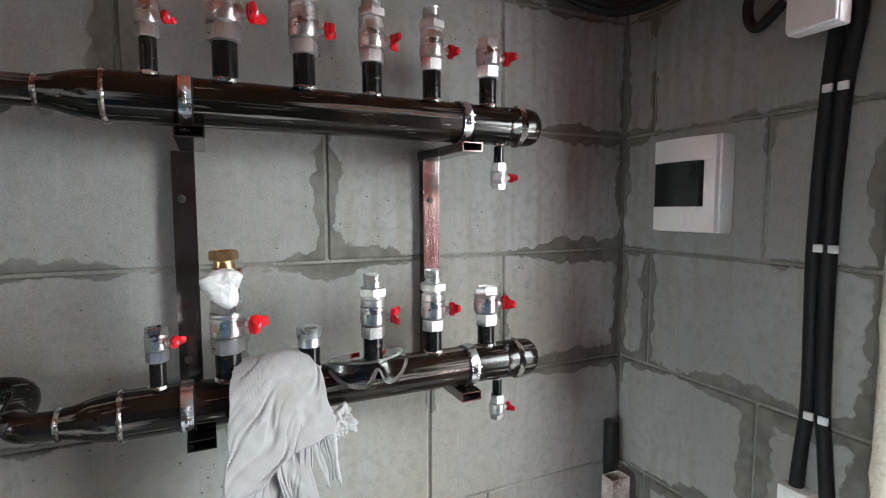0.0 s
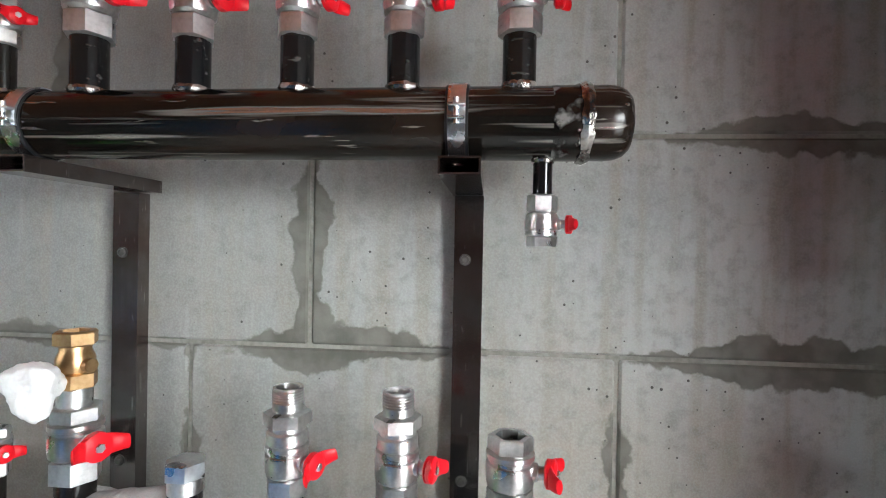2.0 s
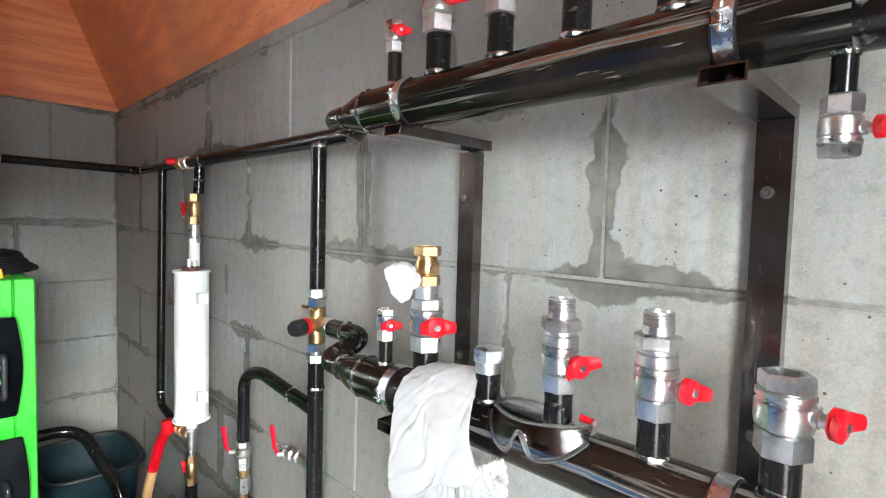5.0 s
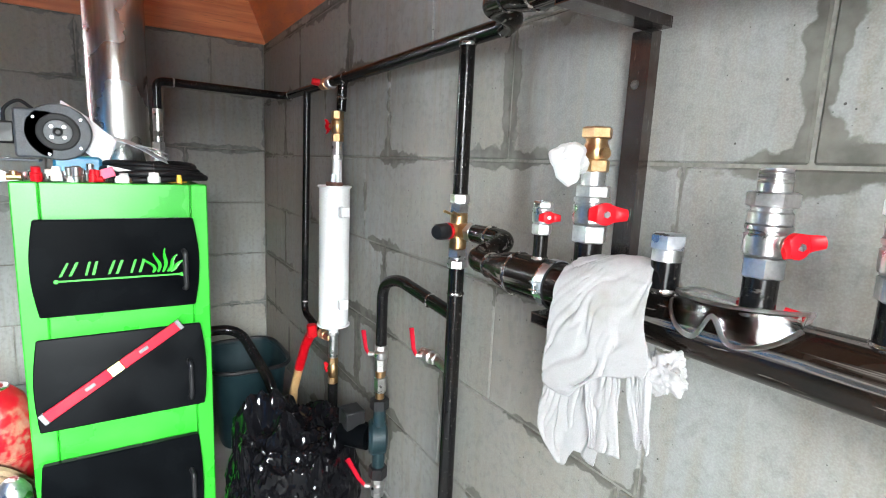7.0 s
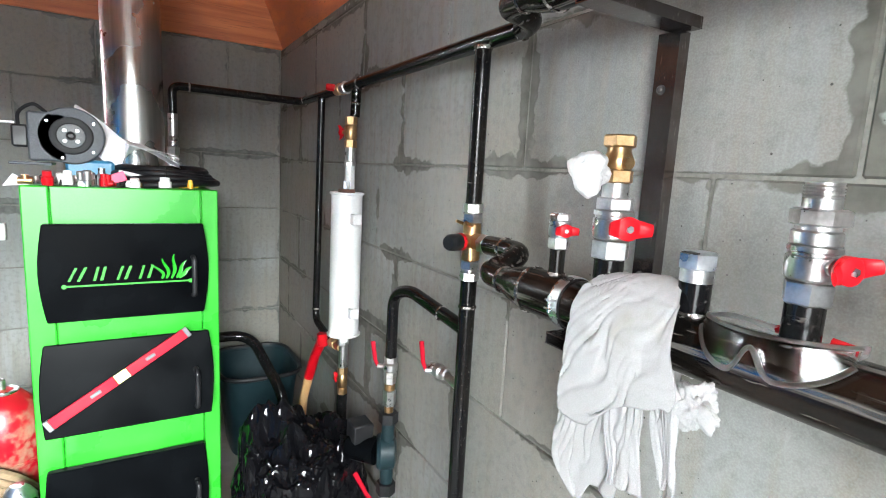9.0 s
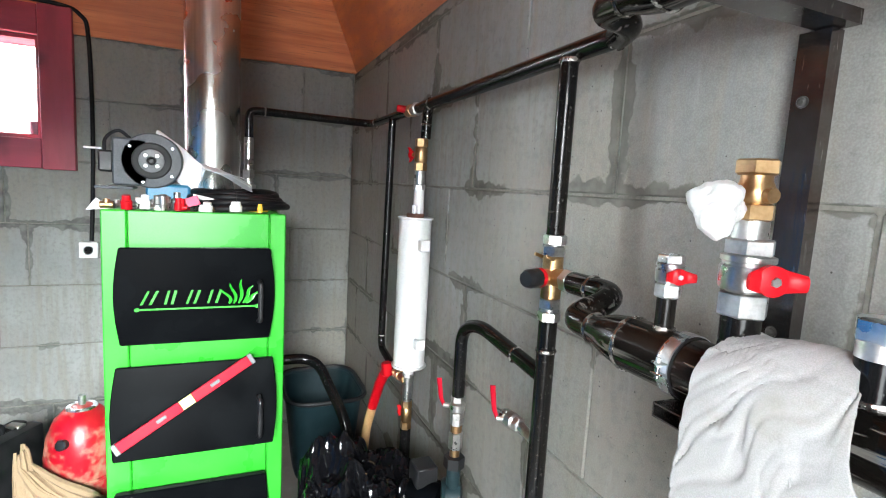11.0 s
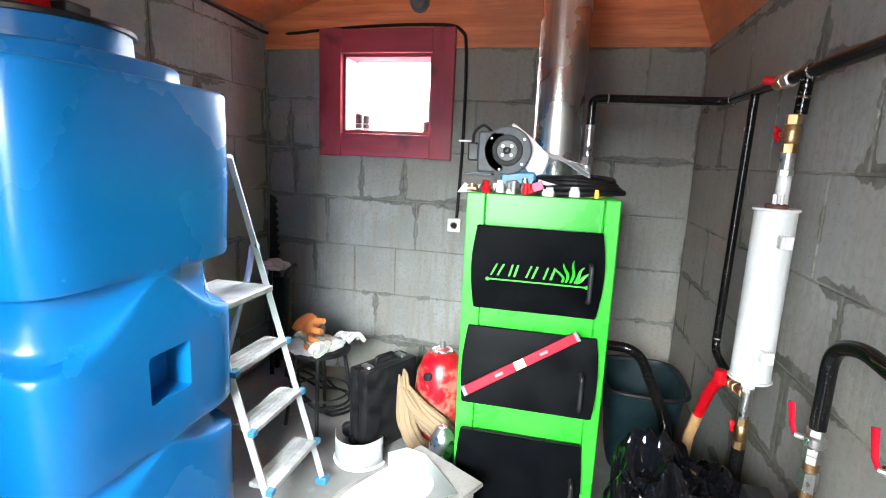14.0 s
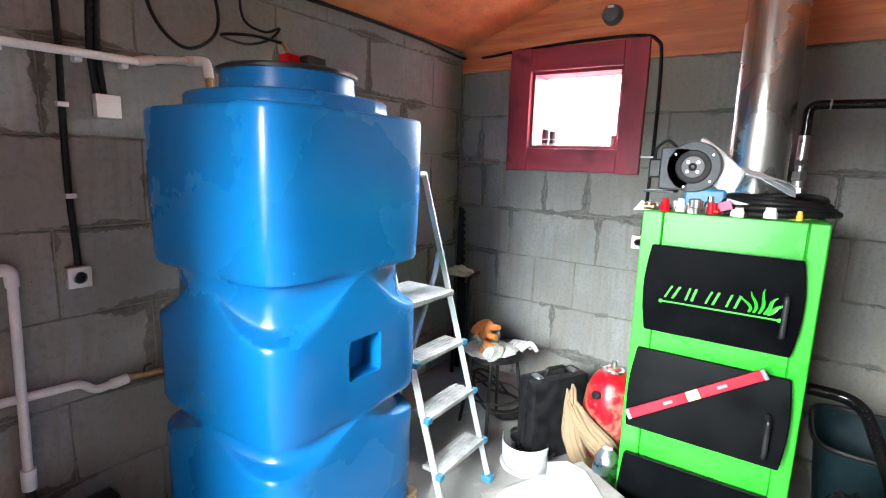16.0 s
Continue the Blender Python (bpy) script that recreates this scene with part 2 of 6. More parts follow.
ALU = plain("worn_aluminium", (0.40, 0.42, 0.45), (0.50, 0.52, 0.55), (0.4, 0.55), 0.15, 14, 180)
ALU_STEP = plain("dusty_ladder_tread", (0.26, 0.26, 0.26), (0.42, 0.42, 0.415), (0.45, 0.65), 0.4, 14, 150)
RAG = fabric_material("white_cotton_rag", (0.245, 0.24, 0.242), (0.31, 0.304, 0.306), (0.17, 0.15, 0.12))
CLEAR = clear_material("clear_polycarbonate", (0.94, 0.95, 0.94), 0.10)
RIM = clear_material("frosted_clear_plastic", (0.86, 0.87, 0.87), 0.42)
GLASS = clear_material("window_glass", (0.97, 0.98, 0.98), 0.02)
GREY = plain("grey_plastic", (0.055, 0.058, 0.062), (0.10, 0.105, 0.11), (0.4, 0.6), 0.0, 10, 180)
PUMP_PAINT = plain("dark_teal_enamel", (0.006, 0.016, 0.020), (0.012, 0.028, 0.033), (0.35, 0.5), 0.0, 10, 240, shine=0.3)
GREY_PAINT = plain("grey_enamel", (0.045, 0.05, 0.056), (0.08, 0.086, 0.096), (0.45, 0.6), 0.0, 10, 240, shine=0.25)
CYAN = plain("blue_motor_paint", (0.02, 0.14, 0.26), (0.04, 0.20, 0.34), (0.3, 0.5), 0.0, 20, 180)
PAPER = plain("white_paper", (0.66, 0.68, 0.72), (0.78, 0.79, 0.82), (0.7, 0.85), 0.0, 12, 150)
YELLOW = plain("yellow_plastic", (0.62, 0.33, 0.02), (0.74, 0.44, 0.04), (0.35, 0.5), 0.0, 20, 200)
FOAM = plain("mounting_foam", (0.55, 0.51, 0.42), (0.70, 0.67, 0.58), (0.8, 0.95), 0.0, 30, 120, strength=0.8, depth=0.006)

# ---- building blocks ----
PLACE = {}


def thing(name, at, label, category, group="", turn=(0, 0, 0), kind=""):
    ob = new(name)
    ob.empty_display_size = 0.02
    ob.matrix_basis = pose(*at, *turn)
    PLACE[ob] = ob.matrix_basis.copy()
    return tagged(ob, label, category, group, kind)


def mesh_of(name, bm, material, smooth=38):
    bmesh.ops.recalc_face_normals(bm, faces=bm.faces)
    data = bpy.data.meshes.new(name)
    for f in bm.faces:
        f.smooth = smooth > 0
    bm.to_mesh(data)
    bm.free()
    if smooth > 0:
        data.set_sharp_from_angle(angle=radians(smooth))
    data.materials.append(material)
    return data


def part(name, bm, material, parent, label="", smooth=38):
    """A mesh built in world coordinates, hung under a thing or a part."""
    bm.transform(PLACE[parent].inverted())
    ob = new(name, mesh_of(name, bm, material, smooth))
    ob.parent = parent
    PLACE[ob] = PLACE[parent]
    return tagged(ob, label)


def solid(name, bm, material, label="", category="", group="", kind="", at=None, smooth=38):
    """A thing of one mesh, its origin at its own place."""
    if at is not None:
        bm.transform(Matrix.Translation(-Vector(at)))
    ob = new(name, mesh_of(name, bm, material, smooth))
    if at is not None:
        ob.location = at
    PLACE[ob] = Matrix.Translation(at if at is not None else (0, 0, 0))
    return tagged(ob, label, category, group, kind)


def box(lo, hi, bevel=0.0, bm=None, turn=None, segments=1):
    target = bm or bmesh.new()
    b = bmesh.new()
    size, mid = Vector(hi) - Vector(lo), (Vector(hi) + Vector(lo)) / 2
    bmesh.ops.create_cube(b, size=1.0)
    bmesh.ops.scale(b, vec=size, verts=b.verts)
    if bevel > 0:
        bmesh.ops.bevel(b, geom=list(b.edges), offset=bevel, segments=segments, profile=0.6, affect="EDGES")
    if turn:
        bmesh.ops.transform(b, matrix=pose(0, 0, 0, *turn), verts=b.verts)
    bmesh.ops.translate(b, vec=mid, verts=b.verts)
    return merge(target, b)


def merge(target, b):
    data = bpy.data.meshes.new("scratch")
    b.to_mesh(data)
    b.free()
    target.from_mesh(data)
    bpy.data.meshes.remove(data)
    return target


def basis(direction):
    z = Vector(direction).normalized()
    x = z.orthogonal().normalized() if abs(z.z) < 0.95 else Vector((1, 0, 0))
    x = (x - z * x.dot(z)).normalized()
    return x, z.cross(x), z


def lathe(start, direction, profile, n=24, bm=None, twist=0.0, closed=True):
    """Rings of (distance along, radius), round an axis from start."""
    bm = bm or bmesh.new()
    x, y, z = basis(direction)
    rings = []
    for d, r in profile:
        rings.append([bm.verts.new(Vector(start) + z * d + (x * math.cos(a) + y * math.sin(a)) * r) for a in (twist + 2 * math.pi * k / n for k in range(n))])
    for low, high in zip(rings, rings[1:]):
        for k in range(n):
            bm.faces.new((low[k], low[(k + 1) % n], high[(k + 1) % n], high[k]))
    if closed:
        bm.faces.new(rings[0][::-1])
        bm.faces.new(rings[-1])
    return bm


def rod(a, b, r, n=20, bm=None, r2=None, edge=0.0):
    """A round bar from a to b with softened rims."""
    length = (Vector(b) - Vector(a)).length
    r2 = r if r2 is None else r2
    profile = [(0, r), (length, r2)]
    if edge:
        profile = [(0, r - edge), (edge, r), (length - edge, r2), (length, r2 - edge)]
    return lathe(a, Vector(b) - Vector(a), profile, n, bm)


def hexnut(a, b, r, bm=None, twist=0.0):
    """A hexagon nut from a to b, r across its flats' half, with chamfered corners."""
    length = (Vector(b) - Vector(a)).length
    e = min(0.002, length * 0.2)
    return lathe(a, Vector(b) - Vector(a), [(0, r * 0.93), (e, r * 1.1), (length - e, r * 1.1), (length, r * 0.93)], 6, bm, twist)


def rounded(points, radius, steps=7):
    """The line through points with its corners rounded off."""
    points = [Vector(p) for p in points]
    out = [points[0]]
    for a, b, c in zip(points, points[1:], points[2:]):
        cut = min(radius, (a - b).length * 0.48, (c - b).length * 0.48)
        p, q = b + (a - b).normalized() * cut, b + (c - b).normalized() * cut
        for k in range(steps + 1):
            s = k / steps
            out.append(p * (1 - s) ** 2 + b * 2 * s * (1 - s) + q * s * s)
    out.append(points[-1])
    return out


def curved(points, steps=10):
    """A smooth curve through points."""
    p = [Vector(q) for q in points]
    p = [p[0] * 2 - p[1]] + p + [p[-1] * 2 - p[-2]]
    out = []
    for a, b, c, d in zip(p, p[1:], p[2:], p[3:]):
        for k in range(steps):
            s = k / steps
            out.append(0.5 * (b * 2 + (c - a) * s + (a * 2 - b * 5 + c * 4 - d) * s * s + (b * 3 - a - c * 3 + d) * s ** 3))
    return out + [p[-2]]


def sweep(points, radius, n=16, bm=None, flat=1.0):
    """A tube along a line; radius may be a function of the share of the way."""
    bm = bm or bmesh.new()
    points = [Vector(p) for p in points]
    rings, up = [], None
    for k, p in enumerate(points):
        way = (points[min(k + 1, len(points) - 1)] - points[max(k - 1, 0)]).normalized()
        if up is None:
            up = basis(way)[0]
        up = (up - way * up.dot(way)).normalized()
        side = way.cross(up)
        r = radius(k / (len(points) - 1)) if callable(radius) else radius
        rings.append([bm.verts.new(p + (up * math.cos(a) + side * math.sin(a) * flat) * r) for a in (2 * math.pi * j / n for j in range(n))])
    for low, high in zip(rings, rings[1:]):
        for k in range(n):
            bm.faces.new((low[k], low[(k + 1) % n], high[(k + 1) % n], high[k]))
    bm.faces.new(rings[0][::-1])
    bm.faces.new(rings[-1])
    return bm


def bead(center, direction, ring, thick, bm=None, n=40, seed=1):
    """A lumpy weld ring."""
    bm = bm or bmesh.new()
    x, y, z = basis(direction)
    rows = []
    for k in range(n):
        a = 2 * math.pi * k / n
        lump = 1 + 0.45 * noise.noise(Vector((math.cos(a) * 4, math.sin(a) * 4, seed * 3.7)))
        out = x * math.cos(a) + y * math.sin(a)
        rows.append([bm.verts.new(Vector(center) + out * (ring + thick * lump * math.cos(b)) + z * thick * 1.5 * lump * math.sin(b)) for b in (2 * math.pi * j / 6 for j in range(6))])
    for k in range(n):
        low, high = rows[k], rows[(k + 1) % n]
        for j in range(6):
            bm.faces.new((low[j], low[(j + 1) % 6], high[(j + 1) % 6], high[j]))
    return bm


def plate(outline, thickness, bm=None, bevel=0.0):
    """A flat outline in 3D, given a thickness along its normal."""
    target = bm or bmesh.new()
    b = bmesh.new()
    verts = [b.verts.new(p) for p in outline]
    face = b.faces.new(verts)
    face.normal_update()
    push = face.normal * thickness
    grown = bmesh.ops.extrude_face_region(b, geom=[face])
    bmesh.ops.translate(b, vec=push, verts=[v for v in grown["geom"] if isinstance(v, bmesh.types.BMVert)])
    bmesh.ops.recalc_face_normals(b, faces=b.faces)
    if bevel > 0:
        bmesh.ops.bevel(b, geom=list(b.edges), offset=bevel, segments=1, affect="EDGES")
    return merge(target, b)


# ---- the room ----
X_LEFT, X_RIGHT, Y_PIPE, Y_TANK = -2.60, 1.03, 1.085, -1.50
TOP_PIPE, TOP_TANK = 2.075, 2.22
COURSE, LENGTH = 0.305, 0.60
WIN = (-0.97, -0.40, 1.575, 2.045)
DOOR = (-0.42, 0.47, 0.0, 2.0)

floor = solid("floor", box((X_LEFT - 0.2, Y_TANK - 0.2, -0.15), (X_RIGHT + 0.2, Y_PIPE + 0.2, 0.0)), FLOOR, "dusty grey concrete floor", "floor", kind="structure")
solid("ground", box((-40, -40, -0.4), (40, 40, -0.16)), DARK_GROUND, "unseen ground round the shed, kept dark to limit bounced light", "ground", kind="structure")


def wall_core(name, pieces, label):
    bm = bmesh.new()
    for lo, hi in pieces:
        box(lo, hi, bm=bm)
    return solid(name, bm, MORTAR, label, "wall", kind="structure", smooth=0)


wall_north = wall_core("wall_north", [((X_LEFT - 0.2, Y_PIPE + 0.005, 0), (X_RIGHT + 0.2, Y_PIPE + 0.2, TOP_PIPE))], "grey foam concrete block wall with smeared mortar joints")
wall_south = wall_core("wall_south", [((X_LEFT - 0.2, Y_TANK - 0.2, 0), (X_RIGHT + 0.2, Y_TANK - 0.005, TOP_TANK))], "grey foam concrete block wall behind the water tank")
wall_west = wall_core("wall_west", [
    ((X_LEFT - 0.2, Y_TANK, 0), (X_LEFT - 0.005, WIN[0], TOP_PIPE)), ((X_LEFT - 0.2, WIN[1], 0), (X_LEFT - 0.005, Y_PIPE, TOP_PIPE)),
    ((X_LEFT - 0.2, WIN[0], 0), (X_LEFT - 0.005, WIN[1], WIN[2])), ((X_LEFT - 0.2, WIN[0], WIN[3]), (X_LEFT - 0.005, WIN[1], TOP_PIPE))], "grey foam concrete block wall with a small window")
wall_east = wall_core("wall_east", [
    ((X_RIGHT + 0.005, Y_TANK, 0), (X_RIGHT + 0.2, DOOR[0], TOP_PIPE)), ((X_RIGHT + 0.005, DOOR[1] + 0.035, 0), (X_RIGHT + 0.2, Y_PIPE, TOP_PIPE)),
    ((X_RIGHT + 0.005, DOOR[0], DOOR[3]), (X_RIGHT + 0.2, DOOR[1] + 0.035, TOP_PIPE))], "grey foam concrete block wall beside the doorway")


def gable(name, x0, x1, label):
    bm = plate([(x0, Y_TANK - 0.2, TOP_PIPE), (x0, Y_PIPE + 0.02, TOP_PIPE), (x0, 0.735, 3.005), (x0, Y_TANK, TOP_TANK + 0.025), (x0, Y_TANK - 0.2, TOP_TANK - 0.04)], x0 - x1)
    return solid(name, bm, PLYWOOD, label, "wall", kind="structure", smooth=0)


gable("gable_west", X_LEFT - 0.02, X_LEFT - 0.05, "orange-stained plywood gable panel above the block wall")
gable("gable_east", X_RIGHT + 0.05, X_RIGHT + 0.02, "orange-stained plywood gable panel above the doorway")
slope = (2.975 - TOP_TANK) / (0.72 - Y_TANK)
low_roof = plate([(X_LEFT - 0.3, Y_TANK - 0.25, TOP_TANK - 0.25 * slope), (X_RIGHT + 0.3, Y_TANK - 0.25, TOP_TANK - 0.25 * slope), (X_RIGHT + 0.3, 0.72, 2.975), (X_LEFT - 0.3, 0.72, 2.975)], 0.04)
plate([(X_LEFT - 0.3, 0.72, 2.975), (X_RIGHT + 0.3, 0.72, 2.975), (X_RIGHT + 0.3, Y_PIPE + 0.03, TOP_PIPE - 0.05), (X_LEFT - 0.3, Y_PIPE + 0.03, TOP_PIPE - 0.05)], 0.04, low_roof)
solid("ceiling", low_roof, PLYWOOD, "orange-stained plywood lining under the roof", "ceiling", kind="structure", smooth=0)

# ---- the manifolds ----
Y_AXIS, R_MAIN = 0.915, 0.036
Z_UP, Z_LOW = 1.717, 1.258
STUBS_UP = [(-0.041, 0.0115), (0.060, 0.0185), (0.177, 0.0175), (0.290, 0.0170), (0.401, 0.0165), (0.517, 0.0165)]
STUBS_LOW = [(-0.048, 0.0115), (0.050, 0.0195), (0.175, 0.0175), (0.286, 0.0170), (0.402, 0.0165), (0.516, 0.0165)]


def manifold(z, stubs, stub_top, label):
    t = thing("pipe_manifold", (0.27, Y_AXIS, z), label, "pipe manifold", "heating manifolds on the block wall")
    part("main_pipe", rod((-0.095, Y_AXIS, z), (0.578, Y_AXIS, z), R_MAIN, 40), STEEL, t)
    part("end_cap", lathe((0.580, Y_AXIS, z), (1, 0, 0), [(0, R_MAIN), (0.020, R_MAIN + 0.0004), (0.030, 0.0352), (0.037, 0.0325), (0.042, 0.0275), (0.0445, 0.019), (0.0455, 0.006)], 40), STEEL, t, "domed steel cap welded to the pipe end")
    part("reducer", lathe((-0.097, Y_AXIS, z), (-1, 0, 0), [(0, R_MAIN), (0.012, R_MAIN - 0.001), (0.035, 0.031), (0.058, 0.024), (0.075, 0.0215)], 40), STEEL, t, "tapered steel reducer")
    part("weld", bead((0.579, Y_AXIS, z), (1, 0, 0), R_MAIN, 0.0042, seed=1), WELD, t)
    part("ground_band", lathe((0.548, Y_AXIS, z), (1, 0, 0), [(0, R_MAIN + 0.0002), (0.003, R_MAIN + 0.0006), (0.028, R_MAIN + 0.0006), (0.031, R_MAIN + 0.0002)], 40), GROUND, t, "bright ground band beside the weld")
    part("weld", bead((-0.096, Y_AXIS, z), (1, 0, 0), R_MAIN, 0.0026, seed=2), WELD, t)
    part("weld", bead((-0.172, Y_AXIS, z), (1, 0, 0), 0.0215, 0.0024, seed=3), WELD, t)
    for k, (x, r) in enumerate(stubs):
        part("stub_pipe", rod((x, Y_AXIS, z + R_MAIN - 0.012), (x, Y_AXIS, stub_top), r, 24), PIPE_BLACK, t)
        part("weld", bead((x, Y_AXIS, z + R_MAIN - 0.001), (0, 0, 1), r, 0.0026, seed=k + 5), WELD, t)
    part("stub_pipe", rod((0.542, Y_AXIS, z - R_MAIN + 0.01), (0.542, Y_AXIS, z - 0.078), 0.0095, 20), PIPE_BLACK, t)
    part("weld", bead((0.542, Y_AXIS, z - R_MAIN), (0, 0, 1), 0.0095, 0.0022, seed=13), WELD, t)
    return t


upper_manifold = manifold(Z_UP, STUBS_UP, 1.810, "dark raw steel manifold pipe with six welded stubs")
lower_manifold = manifold(Z_LOW, STUBS_LOW, 1.340, "dark raw steel manifold pipe lying on lower brackets")


def ball_valve(at, s, up=1.0, union=False, turn=-20.0, label="nickel-plated ball valve with a red butterfly handle", wings=0.0):
    """A ball valve standing on its lower end at the place given; s scales its girth, the stem turns about the pipe."""
    x, y, z = at
    t = thing("ball_valve", at, label, "valve", "ball valves on the manifolds")
    k = s / 0.0185
    h = 0.070 * k
    d = Vector((0, 0, up))
    o = Vector(at)
    part("lower_nut", hexnut(o - d * 0.004, o + d * 0.020 * k, 0.0205 * k), NICKEL, t)
    part("body", lathe(o, d, [(0.020 * k, 0.019 * k), (0.023 * k, 0.0225 * k), (0.030 * k, 0.0235 * k), (0.044 * k, 0.0235 * k), (0.0455 * k, 0.0215 * k), (0.048 * k, 0.0215 * k), (0.0495 * k, 0.0235 * k), (0.054 * k, 0.0235 * k), (0.056 * k, 0.019 * k)], 28), NICKEL, t)
    part("upper_nut", lathe(o, d, [(0.0545 * k, 0.0195 * k), (0.0565 * k, 0.0222 * k), (h - 0.002, 0.0222 * k), (h, 0.0205 * k), (h, 0.0155 * k), (h - 0.014 * k, 0.0145 * k)], 6 if not union else 28), NICKEL, t)
    a = radians(turn)
    side = Vector((math.cos(a), math.sin(a), 0))
    hub = o + d * 0.037 * k
    part("stem", lathe(hub, side, [(0.018 * k, 0.0085 * k), (0.026 * k, 0.0085 * k), (0.027 * k, 0.0062 * k), (0.036 * k, 0.0062 * k)], 18), NICKEL, t)
    handle = handle_mesh(hub + side * 0.033 * k, side, k, wings)
    grip = part("handle", handle, RED, t, "red butterfly handle")
    part("screw", hexnut(hub + side * (0.0438 * k), hub + side * (0.047 * k), 0.0042 * k), GALV, grip, "small zinc-plated screw")
    if union:
        part("union_nut", hexnut(o + d * (h + 0.004 * k), o + d * (h + 0.021 * k), 0.0235 * k, twist=0.3), NICKEL, t)
        part("collar", lathe(o, d, [(h - 0.001, 0.0195 * k), (h + 0.005 * k, 0.0195 * k)], 24), NICKEL, t)
        tail = [(h + 0.020 * k, 0.0165 * k), (h + 0.030 * k, 0.0165 * k)]
        for j in range(5):
            b = h + (0.030 + 0.003 * j) * k
            tail += [(b, 0.0172 * k), (b + 0.0015 * k, 0.0158 * k)]
        tail += [(h + 0.046 * k, 0.0165 * k), (h + 0.046 * k, 0.0130 * k), (h + 0.030 * k, 0.0125 * k)]
        part("threaded_tail", lathe(o, d, tail, 28), NICKEL, t)
    return t


def handle_mesh(at, side, k, wings):
    """A hub with two swept wings, square to the stem."""
    side = Vector(side).normalized()
    across = side.cross(Vector((0, 0, 1))).normalized()
    rise = side.cross(across)
    flat = across * math.cos(wings) + rise * math.sin(wings)
    upright = side.cross(flat)
    bm = lathe(at, side, [(0, 0.0105 * k), (0.002 * k, 0.0138 * k), (0.0095 * k, 0.0138 * k), (0.0115 * k, 0.0105 * k)], 20)
    for sign in (1, -1):
        rows = []
        for j in range(7):
            s = j / 6
            reach = flat * sign * (0.006 + 0.0185 * s) * k
            lift = side * (0.002 + 0.010 * s * s) * k
            half = (0.0118 - 0.0048 * s) * k
            thick = 0.0045 * k * (1 - 0.35 * s)
            c = Vector(at) + reach + lift
            rows.append([bm.verts.new(c + upright * half * math.cos(b) + side * (thick * math.sin(b) + thick)) for b in (2 * math.pi * m / 10 for m in range(10))])
        for low, high in zip(rows, rows[1:]):
            for m in range(10):
                bm.faces.new((low[m], low[(m + 1) % 10], high[(m + 1) % 10], high[m]))
        bm.faces.new(rows[0][::-1])
        bm.faces.new(rows[-1])
    return bm


ball_valve((-0.041, Y_AXIS, 1.807), 0.0125, label="small nickel-plated ball valve with a red butterfly handle", turn=-22)
ball_valve((0.060, Y_AXIS, 1.812), 0.0205, union=True, turn=-22)
ball_valve((0.177, Y_AXIS, 1.808), 0.0185, union=True, turn=-16, wings=0.1)
ball_valve((0.290, Y_AXIS, 1.808), 0.0175, union=True, turn=-12, wings=-0.15)
ball_valve((0.401, Y_AXIS, 1.807), 0.0170, union=True, turn=-10, wings=0.2)
ball_valve((0.517, Y_AXIS, 1.806), 0.0180, turn=-8)
ball_valve((-0.048, Y_AXIS, 1.336), 0.0130, label="small nickel-plated ball valve with a red butterfly handle", turn=-25)
ball_valve((0.050, Y_AXIS, 1.338), 0.0205, turn=-25)
ball_valve((0.286, Y_AXIS, 1.336), 0.0175, union=True, turn=-22, wings=0.25)
ball_valve((0.402, Y_AXIS, 1.337), 0.0175, union=True, turn=-14, wings=-0.2)
ball_valve((0.516, Y_AXIS, 1.336), 0.0190, turn=-10)
ball_valve((0.542, Y_AXIS, Z_UP - 0.074), 0.0125, up=-1.0, turn=-8, label="small drain ball valve hanging under the manifold")
ball_valve((0.542, Y_AXIS, Z_LOW - 0.074), 0.0120, up=-1.0, turn=-8, label="small drain ball valve hanging under the manifold")
plug = thing("pipe_plug", (0.175, Y_AXIS, 1.336), "dull hexagon plug closing a manifold stub", "pipe plug")
part("socket", rod((0.175, Y_AXIS, 1.330), (0.175, Y_AXIS, 1.345), 0.0178, 24), NICKEL, plug)
part("hexagon_head", hexnut((0.175, Y_AXIS, 1.344), (0.175, Y_AXIS, 1.364), 0.0195), GALV, plug)


def hollow(lo, hi, wall, axis):
    """A rectangular tube, open at both ends, along x, y or z (0, 1, 2)."""
    bm = bmesh.new()
    u, v = [k for k in range(3) if k != axis]
    rows = []
    for end in (lo[axis], hi[axis]):
        ring = []
        for inset in (0.0, wall):
            for a, b in ((0, 0), (1, 0), (1, 1), (0, 1)):
                p = [0, 0, 0]
                p[axis] = end
                p[u] = (lo[u] + inset, hi[u] - inset)[a]
                p[v] = (lo[v] + inset, hi[v] - inset)[b]
                ring.append(bm.verts.new(p))
        rows.append(ring)
    a, b = rows
    for k in range(4):
        j = (k + 1) % 4
        bm.faces.new((a[k], a[j], b[j], b[k]))
        bm.faces.new((a[4 + k], b[4 + k], b[4 + j], a[4 + j]))
        bm.faces.new((a[k], a[4 + k], a[4 + j], a[j]))
        bm.faces.new((b[k], b[j], b[4 + j], b[4 + k]))
    edges = [e for e in bm.edges if len(e.link_faces) == 2 and e.calc_face_angle(0) > 1.0 and abs((e.verts[0].co - e.verts[1].co)[axis]) > 1e-4]
    bmesh.ops.bevel(bm, geom=edges, offset=0.0036, segments=4, affect="EDGES")
    return bm


